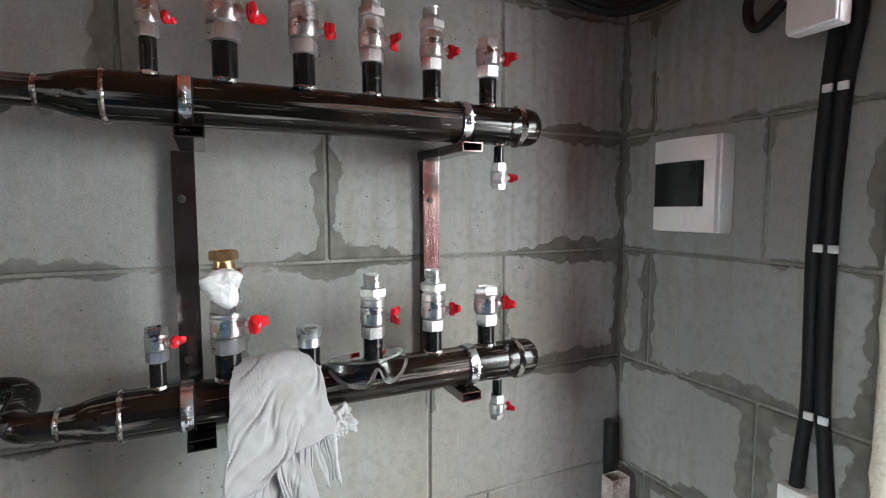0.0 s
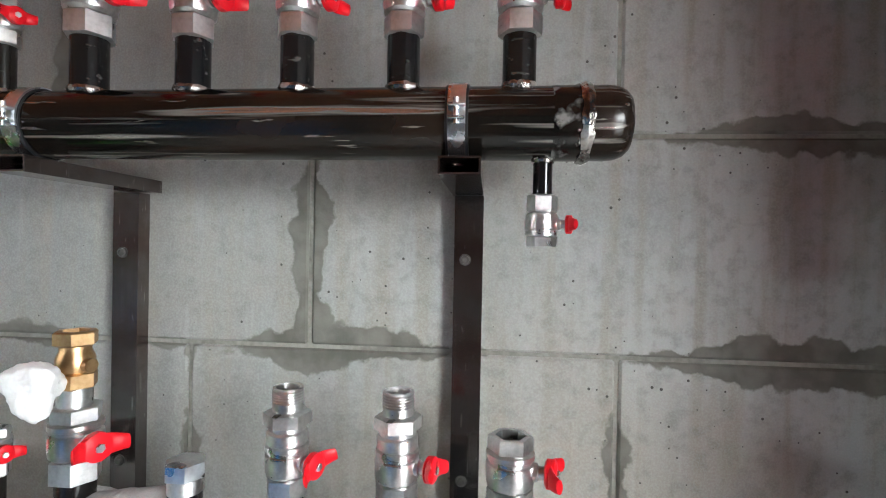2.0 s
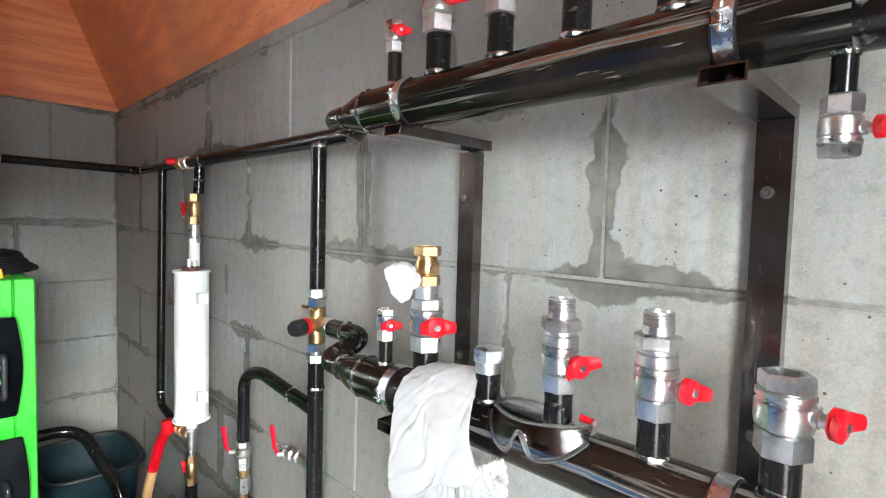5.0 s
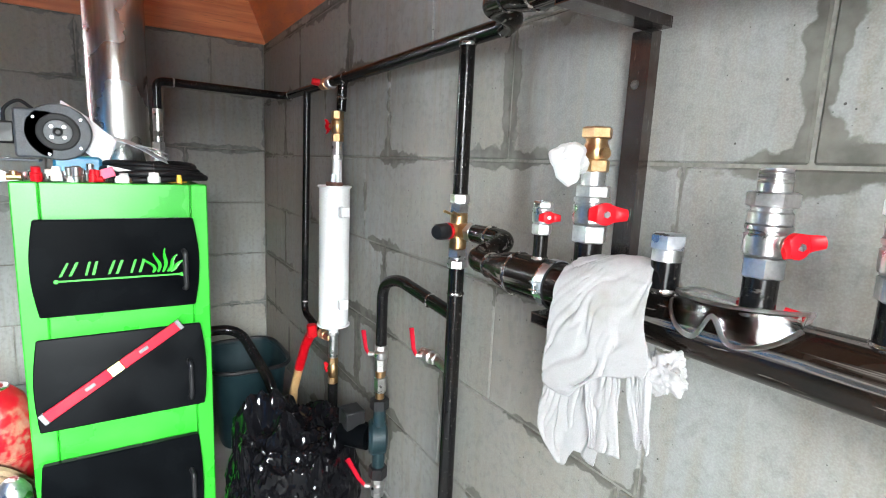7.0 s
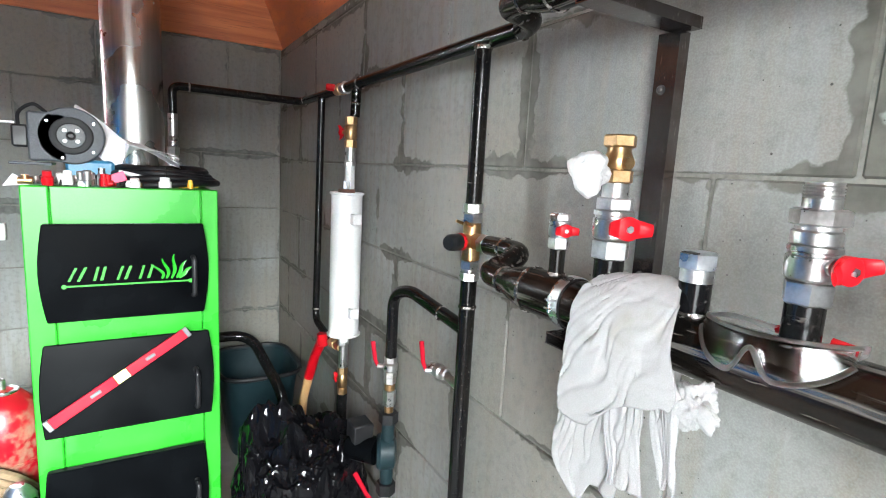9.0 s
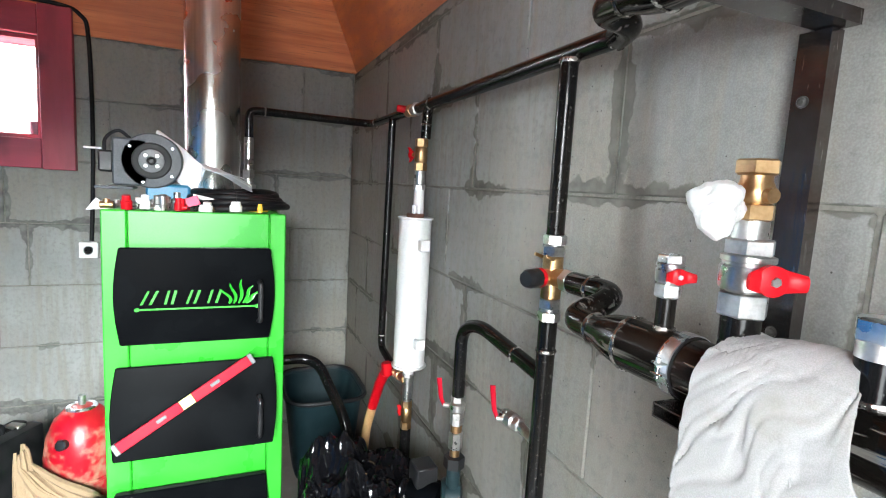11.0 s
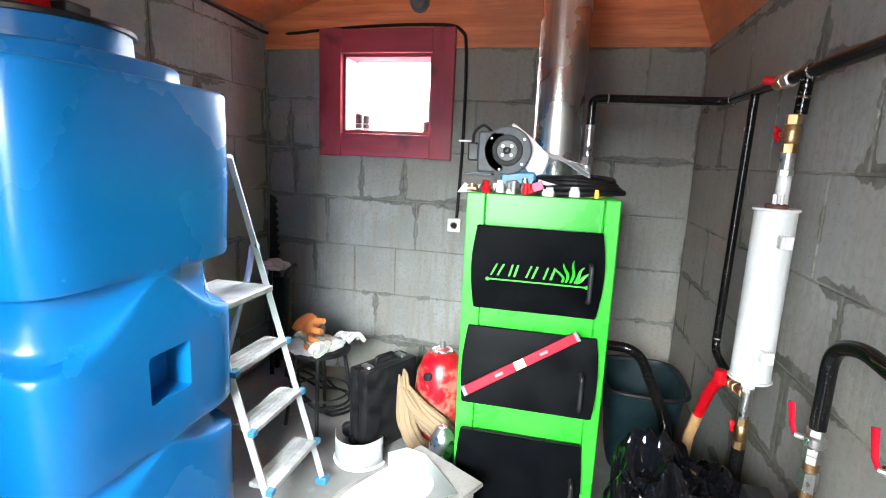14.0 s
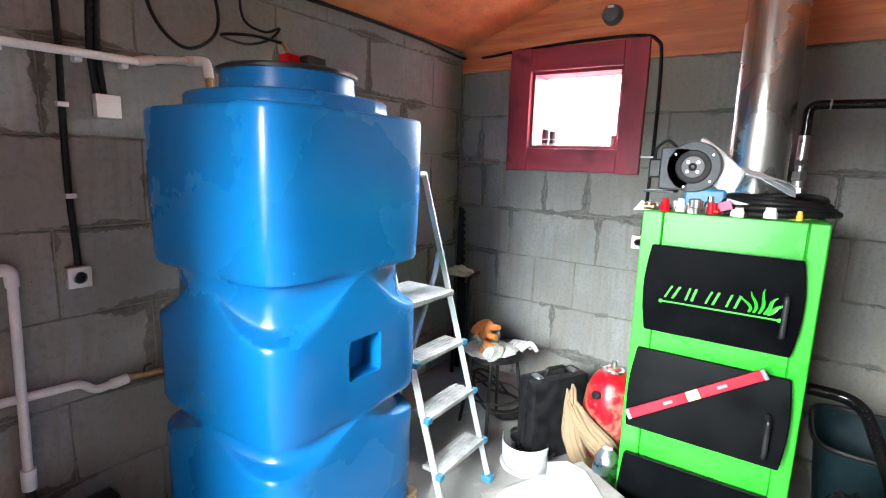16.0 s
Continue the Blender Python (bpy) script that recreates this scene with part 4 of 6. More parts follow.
brass_valve((XH - 0.012, YH + 0.012, 1.500), 0.105, 1.05, 215, "brass ball valve with a red handle above the heater")
fittings("nipple", (XH - 0.012, YH + 0.012, 1.438), (0, 0, 1), [("hex", 0.018, 0.018, NICKEL, "nut"), ("round", 0.046, 0.0178, NICKEL, "sleeve")], "nickel nipple between heater and valve", "pipe fitting")
fittings("outlet_nipple", (XH, YH, 0.816), (0, 0, -1), [("hex", 0.014, 0.019, NICKEL, "nut"), ("round", 0.085, 0.0165, NICKEL, "sleeve")], "nickel nipple below the heater", "pipe fitting")
brass_valve((XH, YH, 0.615), 0.105, 0.9, 200, "brass ball valve with a small red handle below the heater")
low = thing("heater_pipe", (XH, YH, 0.0), "black pipe from the heater down to the floor", "pipe")
part("pipe", rod((XH, YH, 0.0), (XH, YH, 0.618), 0.0185, 20), PIPE_BLACK, low)
fittings("elbow_cock", (-1.325, 0.995, 0.760), (0.9, -0.1, 0.18), [("hex", 0.030, 0.018, BRASS, "nut"), ("round", 0.030, 0.016, BRASS, "body"), ("hex", 0.028, 0.018, BRASS, "nut"), ("round", 0.075, 0.015, BRASS, "tail")], "brass cock joining the drop pipe to the heater", "valve")
hose = thing("drain_hose", (-1.50, 0.98, 0.0), "red drain hose wound with tan tape", "hose")
part("red_hose", sweep([(-1.345, 0.965, 0.765), (-1.40, 0.955, 0.69), (-1.455, 0.945, 0.575)], 0.0195, 16), RED, hose)
part("taped_hose", sweep([(-1.454, 0.945, 0.577), (-1.51, 0.94, 0.46), (-1.60, 0.93, 0.0)], lambda u: 0.0185 + 0.0014 * math.sin(u * 150), 16), plain("tan_tape", (0.42, 0.24, 0.10), (0.55, 0.34, 0.16), (0.5, 0.7)), hose, "tan tape winding")
part("red_cap", rod((-1.338, 0.965, 0.745), (-1.338, 0.960, 0.795), 0.0200, 16, edge=0.003), RED, hose)

# brass check valve with sealing tape on the lower manifold
XC = 0.048
check = thing("check_valve", (XC, Y_AXIS, 1.420), "brass check valve screwed onto a ball valve", "valve")
part("threaded_nipple", rod((XC, Y_AXIS, 1.408), (XC, Y_AXIS, 1.438), 0.0170, 22), NICKEL, check)
part("lower_nut", hexnut((XC, Y_AXIS, 1.434), (XC, Y_AXIS, 1.452), 0.0195), BRASS, check)
part("body", lathe((XC, Y_AXIS, 1.451), (0, 0, 1), [(0, 0.016), (0.006, 0.019), (0.016, 0.0185), (0.024, 0.0150), (0.030, 0.0150)], 24), BRASS, check)
part("side_boss", rod((XC, Y_AXIS, 1.460), (XC + 0.024, Y_AXIS - 0.006, 1.460), 0.0075, 14), BRASS, check)
part("upper_nut", lathe((XC, Y_AXIS, 1.480), (0, 0, 1), [(0, 0.0185), (0.002, 0.0215), (0.014, 0.0215), (0.016, 0.0195), (0.016, 0.0150), (0.004, 0.0140)], 6), BRASS, check)


def lump(center, size, rough, seed, steps=4, squash=(1, 1, 1)):
    """A crumpled rounded mass."""
    bm = bmesh.new()
    bmesh.ops.create_icosphere(bm, subdivisions=steps, radius=1.0)
    for v in bm.verts:
        p = v.co.copy()
        k = 1 + rough * (noise.noise(p * 1.3 + Vector((seed, 0, 0))) + 0.55 * noise.noise(p * 3.1 + Vector((0, seed, 0))) + 0.3 * noise.noise(p * 7.0 + Vector((0, 0, seed))))
        v.co = Vector((p.x * squash[0], p.y * squash[1], p.z * squash[2])) * size * k + Vector(center)
    return bm


tape = bmesh.new()
bmesh.ops.create_icosphere(tape, subdivisions=5, radius=1.0)
LOBES = [(Vector(d).normalized(), k) for d, k in (((-1, -0.5, 0.35), 0.42), ((0.9, -0.4, 0.75), 0.38), ((0.45, -0.5, -1), 0.46), ((-0.4, -0.6, -0.7), 0.20), ((-0.1, -0.4, 1), 0.18), ((0, 0.9, -0.1), 0.45))]
for v in tape.verts:
    p = v.co.copy()
    swell = 0.50 + sum(k * math.exp(-5.0 * (1 - p.dot(d))) * 1.5 for d, k in LOBES) + 0.10 * noise.noise(p * 3.4 + Vector((2, 5, 1))) + 0.05 * abs(noise.noise(p * 8.0))
    v.co = Vector((XC - 0.004, Y_AXIS - 0.042, 1.447)) + Vector((p.x * 0.030, p.y * 0.026, p.z * 0.029)) * swell
solid("sealing_tape_wad", tape, plain("white_sealing_tape", (0.42, 0.42, 0.415), (0.50, 0.50, 0.495), (0.5, 0.7), 0.0, 30, 200), "crumpled wad of white sealing tape", "sealing tape", at=(XC, Y_AXIS - 0.05, 1.44))


# ---- rag and glasses on the lower manifold ----
def drape(left, right, back, hem, ring_y, ring_z, seed, deep, slant, front=0.0):
    """A cloth over the pipe. left, right: x by (drop, x) pairs; hem: length of the front fall across the width; creases run slantwise."""
    def along(pairs, d):
        for (d0, x0), (d1, x1) in zip(pairs, pairs[1:]):
            if d <= d1:
                k = max(0.0, (d - d0) / (d1 - d0))
                k = k * k * (3 - 2 * k)
                return x0 + (x1 - x0) * k
        return pairs[-1][1]

    bm = bmesh.new()
    nu, nv = 96, 120
    arc = math.pi * (ring_y + ring_z) / 2
    rows = []
    for j in range(nv + 1):
        row = []
        for i in range(nu + 1):
            u = i / nu
            d = j / nv * (back + arc + hem(u))
            if d < back:
                y, z, drop, over = Y_AXIS + ring_y, Z_LOW - (back - d), 0.0, 0.0
            elif d < back + arc:
                a = (d - back) / arc * math.pi
                y, z, drop, over = Y_AXIS + ring_y * math.cos(a), Z_LOW + ring_z * math.sin(a), 0.0, a / math.pi
            else:
                drop, over = d - back - arc, 1.0
                y, z = Y_AXIS - ring_y - front * min(1.0, drop / 0.10), Z_LOW - drop
            down = drop if over == 1.0 else (over - 1.0) * 0.06
            x0, x1 = along(left, down), along(right, down)
            way = d - back
            warp = noise.noise(Vector((u * 2.0, way * 7, seed)))
            q = u * 2.6 + warp * 0.8 + slant * way
            wide = noise.noise(Vector((q * 0.55, way * 3.0, seed + 3)))
            line = noise.noise(Vector((q * 1.3, way * 4.0, seed + 7)))
            fine = noise.noise(Vector((q * 3.4 + warp, way * 9.0, seed + 11)))
            gate = noise.noise(Vector((u * 4.0 + seed, way * 14, 1.7))) + 0.25
            crease = math.exp(-(line / 0.06) ** 2) * min(1.0, max(0.0, gate * 2.5)) + 0.55 * math.exp(-(fine / 0.07) ** 2) * min(1.0, max(0.25, (0.75 - u) * 3.0))
            bump = deep * (1.5 * wide + 0.12 * fine) - 0.0042 * crease + 0.0012 * noise.noise(Vector((u * 7, way * 55, seed)))
            x = x0 + (x1 - x0) * u + 0.004 * noise.noise(Vector((way * 22, u * 3, seed + 5)))
            if over < 0.25:
                y += bump
            elif over < 0.75:
                z += bump
            else:
                y -= bump + 0.002
            row.append(bm.verts.new((x, y, z)))
        rows.append(row)
    for a, b in zip(rows, rows[1:]):
        for i in range(nu):
            bm.faces.new((a[i], a[i + 1], b[i + 1], b[i]))
    return bm


def with_thickness(ob, thickness):
    grow = ob.modifiers.new("thickness", "SOLIDIFY")
    grow.thickness = thickness
    return ob


def upper_hem(u):
    return 0.128 + 0.010 * math.sin(u * 9) - 0.090 * max(0.0, u - 0.30) / 0.70 + 0.012 * math.exp(-((u - 0.96) / 0.05) ** 2)


def lower_hem(u):
    return 0.225 + 0.022 * math.sin(math.pi * min(1.0, u * 1.6)) - 0.012 * u + 0.004 * math.sin(u * 8)


rag = with_thickness(solid("cotton_rag", drape([(0, 0.052), (0.06, 0.044), (0.14, 0.030), (0.20, 0.028), (0.26, 0.060)], [(0, 0.140), (0.08, 0.142), (0.25, 0.132)], 0.10, lower_hem, 0.046, 0.052, 1.3, 0.007, 5.0), RAG, "crumpled off-white cotton rag hung over the lower manifold", "rag", at=(0.11, Y_AXIS, Z_LOW), smooth=60), 0.0016)
with_thickness(part("upper_layer", drape([(-0.03, 0.056), (0, 0.047), (0.05, 0.040), (0.14, 0.034)], [(-0.035, 0.164), (-0.005, 0.190), (0.04, 0.204), (0.09, 0.214)], 0.06, upper_hem, 0.056, 0.066, 6.1, 0.0050, 11.0), RAG, rag, smooth=60), 0.0016)
with_thickness(part("front_strip", drape([(0, 0.105), (0.10, 0.110), (0.20, 0.128)], [(0, 0.145), (0.10, 0.166), (0.20, 0.178)], 0.02, lambda u: 0.190 - 0.012 * u, 0.052, 0.058, 3.4, 0.004, 1.0), RAG, rag, smooth=60), 0.0016)
with_thickness(part("side_strip", drape([(0, 0.130), (0.05, 0.165), (0.16, 0.188)], [(0, 0.150), (0.05, 0.206), (0.16, 0.212)], 0.02, lambda u: 0.150 + 0.010 * math.sin(u * 7), 0.046, 0.050, 8.8, 0.007, 1.5), RAG, rag, smooth=60), 0.0016)
part("bunched_corner", lump((0.216, Y_AXIS - 0.036, Z_LOW - 0.052), 0.022, 0.55, 2.9, 5, (1.05, 0.6, 1.15)), RAG, rag, smooth=60)

glasses = thing("safety_glasses", (0.28, Y_AXIS - 0.03, Z_LOW + 0.03), "clear plastic safety glasses lying on the manifold", "safety glasses")


GX0, GX1 = 0.203, 0.340


def lens_point(u, s):
    """A place on the wrapped lens: u across it, s from the lower edge to the brow."""
    bow = 0.040 * max(0.0, math.sin(math.pi * u)) ** 0.75
    nose = math.exp(-((u - 0.52) / 0.080) ** 2)
    low = -0.040 + 0.029 * nose + 0.026 * abs(2 * u - 1.02) ** 4
    return Vector((GX0 + (GX1 - GX0) * u, Y_AXIS - 0.014 - bow - 0.010 * (1 - s), Z_LOW + 0.044 + 0.006 * u + low * (1 - s)))


lens_ = bmesh.new()
grid_ = [[lens_.verts.new(lens_point(i / 48, j / 8)) for j in range(9)] for i in range(49)]
for a, b in zip(grid_, grid_[1:]):
    for j in range(8):
        lens_.faces.new((a[j], a[j + 1], b[j + 1], b[j]))
with_thickness(part("lens", lens_, CLEAR, glasses, "one-piece clear lens", smooth=60), 0.0022)
part("brow_bar", sweep([lens_point(i / 48, 1.0) for i in range(49)], 0.0024, 8, flat=0.6), RIM, glasses, "frosted clear brow bar")
part("lens_edge", sweep([lens_point(i / 48, 0.03) for i in range(49)], 0.0030, 8, flat=0.5), RIM, glasses, "frosted lower lens edge")
for x0, x1 in ((GX0, 0.252), (GX1, 0.318)):
    part("temple_arm", sweep(curved([(x0, Y_AXIS - 0.014, Z_LOW + 0.042), (x0 * 0.7 + x1 * 0.3, Y_AXIS + 0.006, Z_LOW + 0.044), (x1, Y_AXIS + 0.030, Z_LOW + 0.036)]), 0.0060, 8, flat=0.3), RIM, glasses, "clear side arm")
    part("arm_tip", sweep([(x1, Y_AXIS + 0.0295, Z_LOW + 0.036), ((x1 + 0.285) / 2, Y_AXIS + 0.028, Z_LOW + 0.038)], 0.0046, 8), RED, glasses, "red rubber arm tip")

# ---- boiler fittings ----
for z, dx, door in ((1.085, 0.047, door_a), (0.745, 0.090, door_b), (0.36, 0.062, door_c)):
    part("handle", sweep(rounded([(BX + dx - 0.01, 0.502, z - 0.060), (BX + dx + 0.018, 0.506, z - 0.055), (BX + dx + 0.018, 0.506, z + 0.055), (BX + dx - 0.01, 0.502, z + 0.060)], 0.012), 0.0075, 12), BLACK_PLASTIC, door)
EX = BX + 0.0475
emblem = box((EX - 0.002, 0.188, 1.070), (EX + 0.001, 0.494, 1.0745))
for y in (0.188, 0.496):
    lathe((EX - 0.002, y, 1.072), (1, 0, 0), [(0, 0.006), (0.0032, 0.006)], 14, emblem)
part("emblem_underline", emblem, GREEN, door_a, "green emblem underline", smooth=0)
for y0, wide, lean in ((0.196, 0.034, 0.018), (0.254, 0.026, 0.010), (0.308, 0.030, 0.014), (0.362, 0.034, 0.012)):
    for dy, thick in ((0.0, 0.006), (wide * 0.62, 0.007)):
        part("emblem_bar", plate([(EX + 0.001, y0 + dy, 1.086), (EX + 0.001, y0 + dy + thick, 1.086), (EX + 0.001, y0 + dy + thick + lean, 1.124), (EX + 0.001, y0 + dy + lean, 1.124)], 0.002), GREEN, door_a, smooth=0)
flame = bmesh.new()
for y0, lean, tall in ((0.420, -0.020, 0.044), (0.432, -0.004, 0.060), (0.446, 0.014, 0.072), (0.458, 0.034, 0.052), (0.466, 0.046, 0.034)):
    mid = []
    for k in range(9):
        s = k / 8
        mid.append((EX, y0 + lean * s * s + 0.006 * math.sin(s * 5), 1.082 + tall * s))
    sweep(mid, lambda u: 0.0012 + 0.0065 * math.sin(math.pi * min(1, u * 0.9 + 0.1)), 8, flame, flat=0.25)
part("emblem_flame", flame, GREEN, door_a, "green flame emblem")

level = thing("spirit_level", (BX + 0.10, 0.32, 0.79), "red spirit level resting slantwise on the boiler door", "spirit level")
la, lb = Vector((BX + 0.112, 0.142, 0.708)), Vector((BX + 0.046, 0.486, 0.915))
way = (lb - la).normalized()
front = Vector((0.96, 0, 0.27)).normalized()
front = (front - way * front.dot(way)).normalized()
lift = way.cross(front)
turned = Matrix((way, lift, front)).transposed().to_4x4()


def level_piece(s0, s1, half, low_, high_, bevel=0.0015):
    b = box((s0, -half, low_), (s1, half, high_), bevel)
    b.transform(Matrix.Translation(la) @ turned)
    return b


LEN = (lb - la).length
for s0, s1 in ((0.012, LEN * 0.455), (LEN * 0.545, LEN - 0.012)):
    part("rail", level_piece(s0, s1, 0.0150, 0.006, 0.030), LEVEL_RED, level)
part("vial_block", level_piece(LEN * 0.455, LEN * 0.545, 0.0142, 0.008, 0.029), plain("pale_yellow_vial", (0.42, 0.38, 0.07), (0.52, 0.47, 0.12), (0.2, 0.35)), level, "pale yellow bubble vial block")
for s0, s1 in ((0.0, 0.013), (LEN - 0.013, LEN)):
    part("end_cap", level_piece(s0, s1, 0.0158, 0.005, 0.031), GREY, level, "grey plastic end cap")
for s in (0.13, LEN - 0.12):
    part("cutout", level_piece(s - 0.014, s + 0.014, 0.005, 0.0295, 0.0312), GREY, level)

# things on the boiler top
TOPZ = BTOP
blower = thing("boiler_blower", (-1.42, 0.20, TOPZ), "grey boiler draught blower with a black ring", "blower")
FX, FY, FZ = -1.39, 0.200, TOPZ + 0.140
part("housing", lathe((FX - 0.075, FY, FZ), (1, 0, 0), [(0, 0.078), (0.004, 0.084), (0.071, 0.084), (0.075, 0.080)], 40), GREY_PAINT, blower)
part("outlet_duct", box((FX - 0.075, FY - 0.105, TOPZ + 0.062), (FX, FY - 0.010, TOPZ + 0.205), 0.006), GREY_PAINT, blower)
part("black_ring", lathe((FX, FY, FZ), (1, 0, 0), [(0.001, 0.033), (0.007, 0.036), (0.009, 0.044), (0.007, 0.053), (0.001, 0.055)], 40, closed=False), RUBBER, blower, "black intake ring")
part("hub_plate", lathe((FX, FY, FZ), (1, 0, 0), [(0, 0.036), (0.006, 0.035), (0.0072, 0.030)], 30), GREY, blower)
part("hub", lathe((FX, FY, FZ), (1, 0, 0), [(0.006, 0.013), (0.013, 0.013), (0.015, 0.009), (0.012, 0.006)], 20), BLACK_PLASTIC, blower)
for k in range(4):
    a = radians(45 + 90 * k)
    part("hub_slot", lathe((FX + 0.0068, FY + 0.022 * math.cos(a), FZ + 0.022 * math.sin(a)), (1, 0, 0), [(0, 0.006), (0.0025, 0.0055)], 12), WHITE, blower)
for a in (35, 145, 250, 320):
    part("cover_screw", lathe((FX, FY + 0.070 * math.cos(radians(a)), FZ + 0.070 * math.sin(radians(a))), (1, 0, 0), [(0, 0.004), (0.003, 0.0035)], 10), GALV, blower)
part("motor_foot", box((FX - 0.120, FY - 0.02, TOPZ + 0.001), (FX - 0.010, FY + 0.105, TOPZ + 0.070), 0.008), CYAN, blower, "blue painted motor foot")
part("capacitor_box", box((FX - 0.07, FY - 0.145, TOPZ + 0.100), (FX - 0.020, FY - 0.104, TOPZ + 0.165), 0.006), BLACK_PLASTIC, blower)
part("cable", sweep(curved([(FX - 0.04, FY - 0.130, TOPZ + 0.16), (FX - 0.03, FY - 0.125, TOPZ + 0.20), (FX - 0.02, FY - 0.09, TOPZ + 0.225), (FX - 0.03, FY - 0.06, TOPZ + 0.205)]), 0.005, 10), RUBBER, blower)
part("mount_plate", box((FX - 0.08, FY - 0.150, TOPZ + 0.050), (FX + 0.005, FY - 0.05, TOPZ + 0.058), 0.002), GREY_PAINT, blower)
part("bolt", rod((FX - 0.05, FY - 0.185, TOPZ + 0.170), (FX - 0.05, FY - 0.140, TOPZ + 0.170), 0.0035, 10), GALV, blower)
papers = thing("manual_papers", (-1.50, 0.36, TOPZ + 0.10), "loose white instruction papers over the blower", "papers")
for k in range(3):
    sheet = bmesh.new()
    prev = None
    for i in range(13):
        s = i / 12
        mid_ = Vector((-1.46 - 0.015 * k, 0.205 + 0.285 * s, TOPZ + 0.236 - 0.005 * k - 0.150 * s - 0.022 * math.sin(s * 3.1) + 0.010 * math.sin(s * 9 + k)))
        row = [sheet.verts.new(mid_ + Vector((dx * (0.055 + 0.01 * k), 0, -0.085 * (dx > 0) * (s < 0.42) - 0.004 * dx * k))) for dx in (-1.0, 0.0, 1.0)]
        if prev:
            for j in range(2):
                sheet.faces.new((prev[j], prev[j + 1], row[j + 1], row[j]))
        prev = row
    with_thickness(part("sheet", sheet, PAPER, papers, smooth=0), 0.001)
coil = thing("cable_coil", (-1.47, 0.42, TOPZ), "flat coil of thick black cable on the boiler top", "cable coil")
for k in range(4):
    ring = [(-1.45 + (0.20 - 0.012 * k) * math.cos(a), 0.44 + (0.165 - 0.012 * k) * math.sin(a), TOPZ + 0.0105 + 0.013 * k + 0.006 * math.sin(2 * a + k)) for a in (2 * math.pi * j / 44 for j in range(45))]
    part("loop", sweep(ring, 0.0105, 10), RUBBER, coil)

rng = random.Random(5)


def small_fitting(y, x, kind, color, r, h, tip=0.0):
    """One of the loose fittings laid out on the boiler."""
    names = {"nut": "loose_nut", "cap": "plastic_fitting", "bush": "reducing_bush", "tee": "tee_fitting"}
    words = {"nut": "small nickel hexagon fitting on the boiler top", "cap": "small coloured plastic cap on the boiler top", "bush": "small threaded metal bush on the boiler top", "tee": "small brass tee fitting on the boiler top"}
    t = thing(names[kind], (x, y, TOPZ), words[kind], "pipe fitting", "loose fittings on the boiler", turn=(0, 0, 0))
    o = Vector((x, y, TOPZ + 0.0005))
    up = Vector((math.sin(tip), 0, math.cos(tip)))
    if kind == "nut":
        part("hexagon", hexnut(o, o + up * h * 0.55, r), color, t)
        part("thread", rod(o + up * h * 0.55, o + up * h, r * 0.78, 18, edge=0.001), color, t)
    elif kind == "cap":
        part("cap", lathe(o, up, [(0, r), (h * 0.6, r), (h * 0.62, r * 0.8), (h, r * 0.75)], 20), color, t)
    elif kind == "bush":
        part("collar", rod(o, o + up * h * 0.4, r * 1.1, 20, edge=0.001), color, t)
        part("thread", rod(o + up * h * 0.4, o + up * h, r * 0.85, 20, edge=0.001), color, t)
    else:
        part("run", rod(o + Vector((0, -r * 1.6, r)), o + Vector((0, r * 1.6, r)), r, 18, edge=0.001), color, t)
        part("branch", rod(o + Vector((0, 0, r)), o + Vector((0, 0, h)), r * 0.9, 18, edge=0.001), color, t)


LOOSE = [(0.108, "tee", BRASS, 0.012, 0.034), (0.128, "nut", NICKEL, 0.011, 0.030), (0.142, "bush", BOLT, 0.012, 0.034), (0.156, "cap", RED, 0.017, 0.050), (0.166, "nut", NICKEL, 0.013, 0.026), (0.178, "cap", WHITE, 0.014, 0.040), (0.200, "cap", WHITE, 0.016, 0.052),
         (0.205, "nut", NICKEL, 0.013, 0.022), (0.226, "bush", NICKEL, 0.014, 0.050), (0.236, "cap", WHITE, 0.017, 0.018), (0.254, "nut", NICKEL, 0.013, 0.048), (0.272, "tee", NICKEL, 0.011, 0.040), (0.285, "cap", RED, 0.014, 0.046), (0.300, "cap", RED, 0.016, 0.034), (0.262, "bush", BOLT, 0.011, 0.028),
         (0.348, "cap", WHITE, 0.014, 0.024), (0.392, "nut", WHITE, 0.010, 0.012), (0.410, "cap", YELLOW, 0.011, 0.022), (0.438, "cap", WHITE, 0.021, 0.040), (0.490, "tee", YELLOW, 0.0095, 0.030), (0.520, "tee", YELLOW, 0.0095, 0.028), (0.372, "bush", BRASS, 0.010, 0.016),
         (0.118, "bush", BOLT, 0.010, 0.026), (0.136, "tee", BOLT, 0.010, 0.030), (0.150, "nut", NICKEL, 0.012, 0.022), (0.188, "bush", BOLT, 0.012, 0.018), (0.216, "nut", NICKEL, 0.014, 0.034), (0.246, "bush", NICKEL, 0.016, 0.056), (0.278, "nut", NICKEL, 0.014, 0.066), (0.268, "bush", BOLT, 0.012, 0.040),
         (0.294, "tee", RED, 0.010, 0.044), (0.318, "bush", BOLT, 0.007, 0.012), (0.330, "nut", BOLT, 0.009, 0.018), (0.360, "cap", WHITE, 0.018, 0.034), (0.404, "nut", GREY, 0.009, 0.012), (0.456, "tee", WHITE, 0.013, 0.026), (0.506, "cap", YELLOW, 0.010, 0.034)]
for k, (y, kind, color, r, h) in enumerate(LOOSE):
    small_fitting(y, -1.240 - 0.026 * (k % 3), kind, color, r * 0.84, h * 0.78, rng.uniform(-0.2, 0.2))
spanner = thing("white_lever", (-1.285, 0.40, TOPZ), "white plastic lever lying among the fittings", "lever")
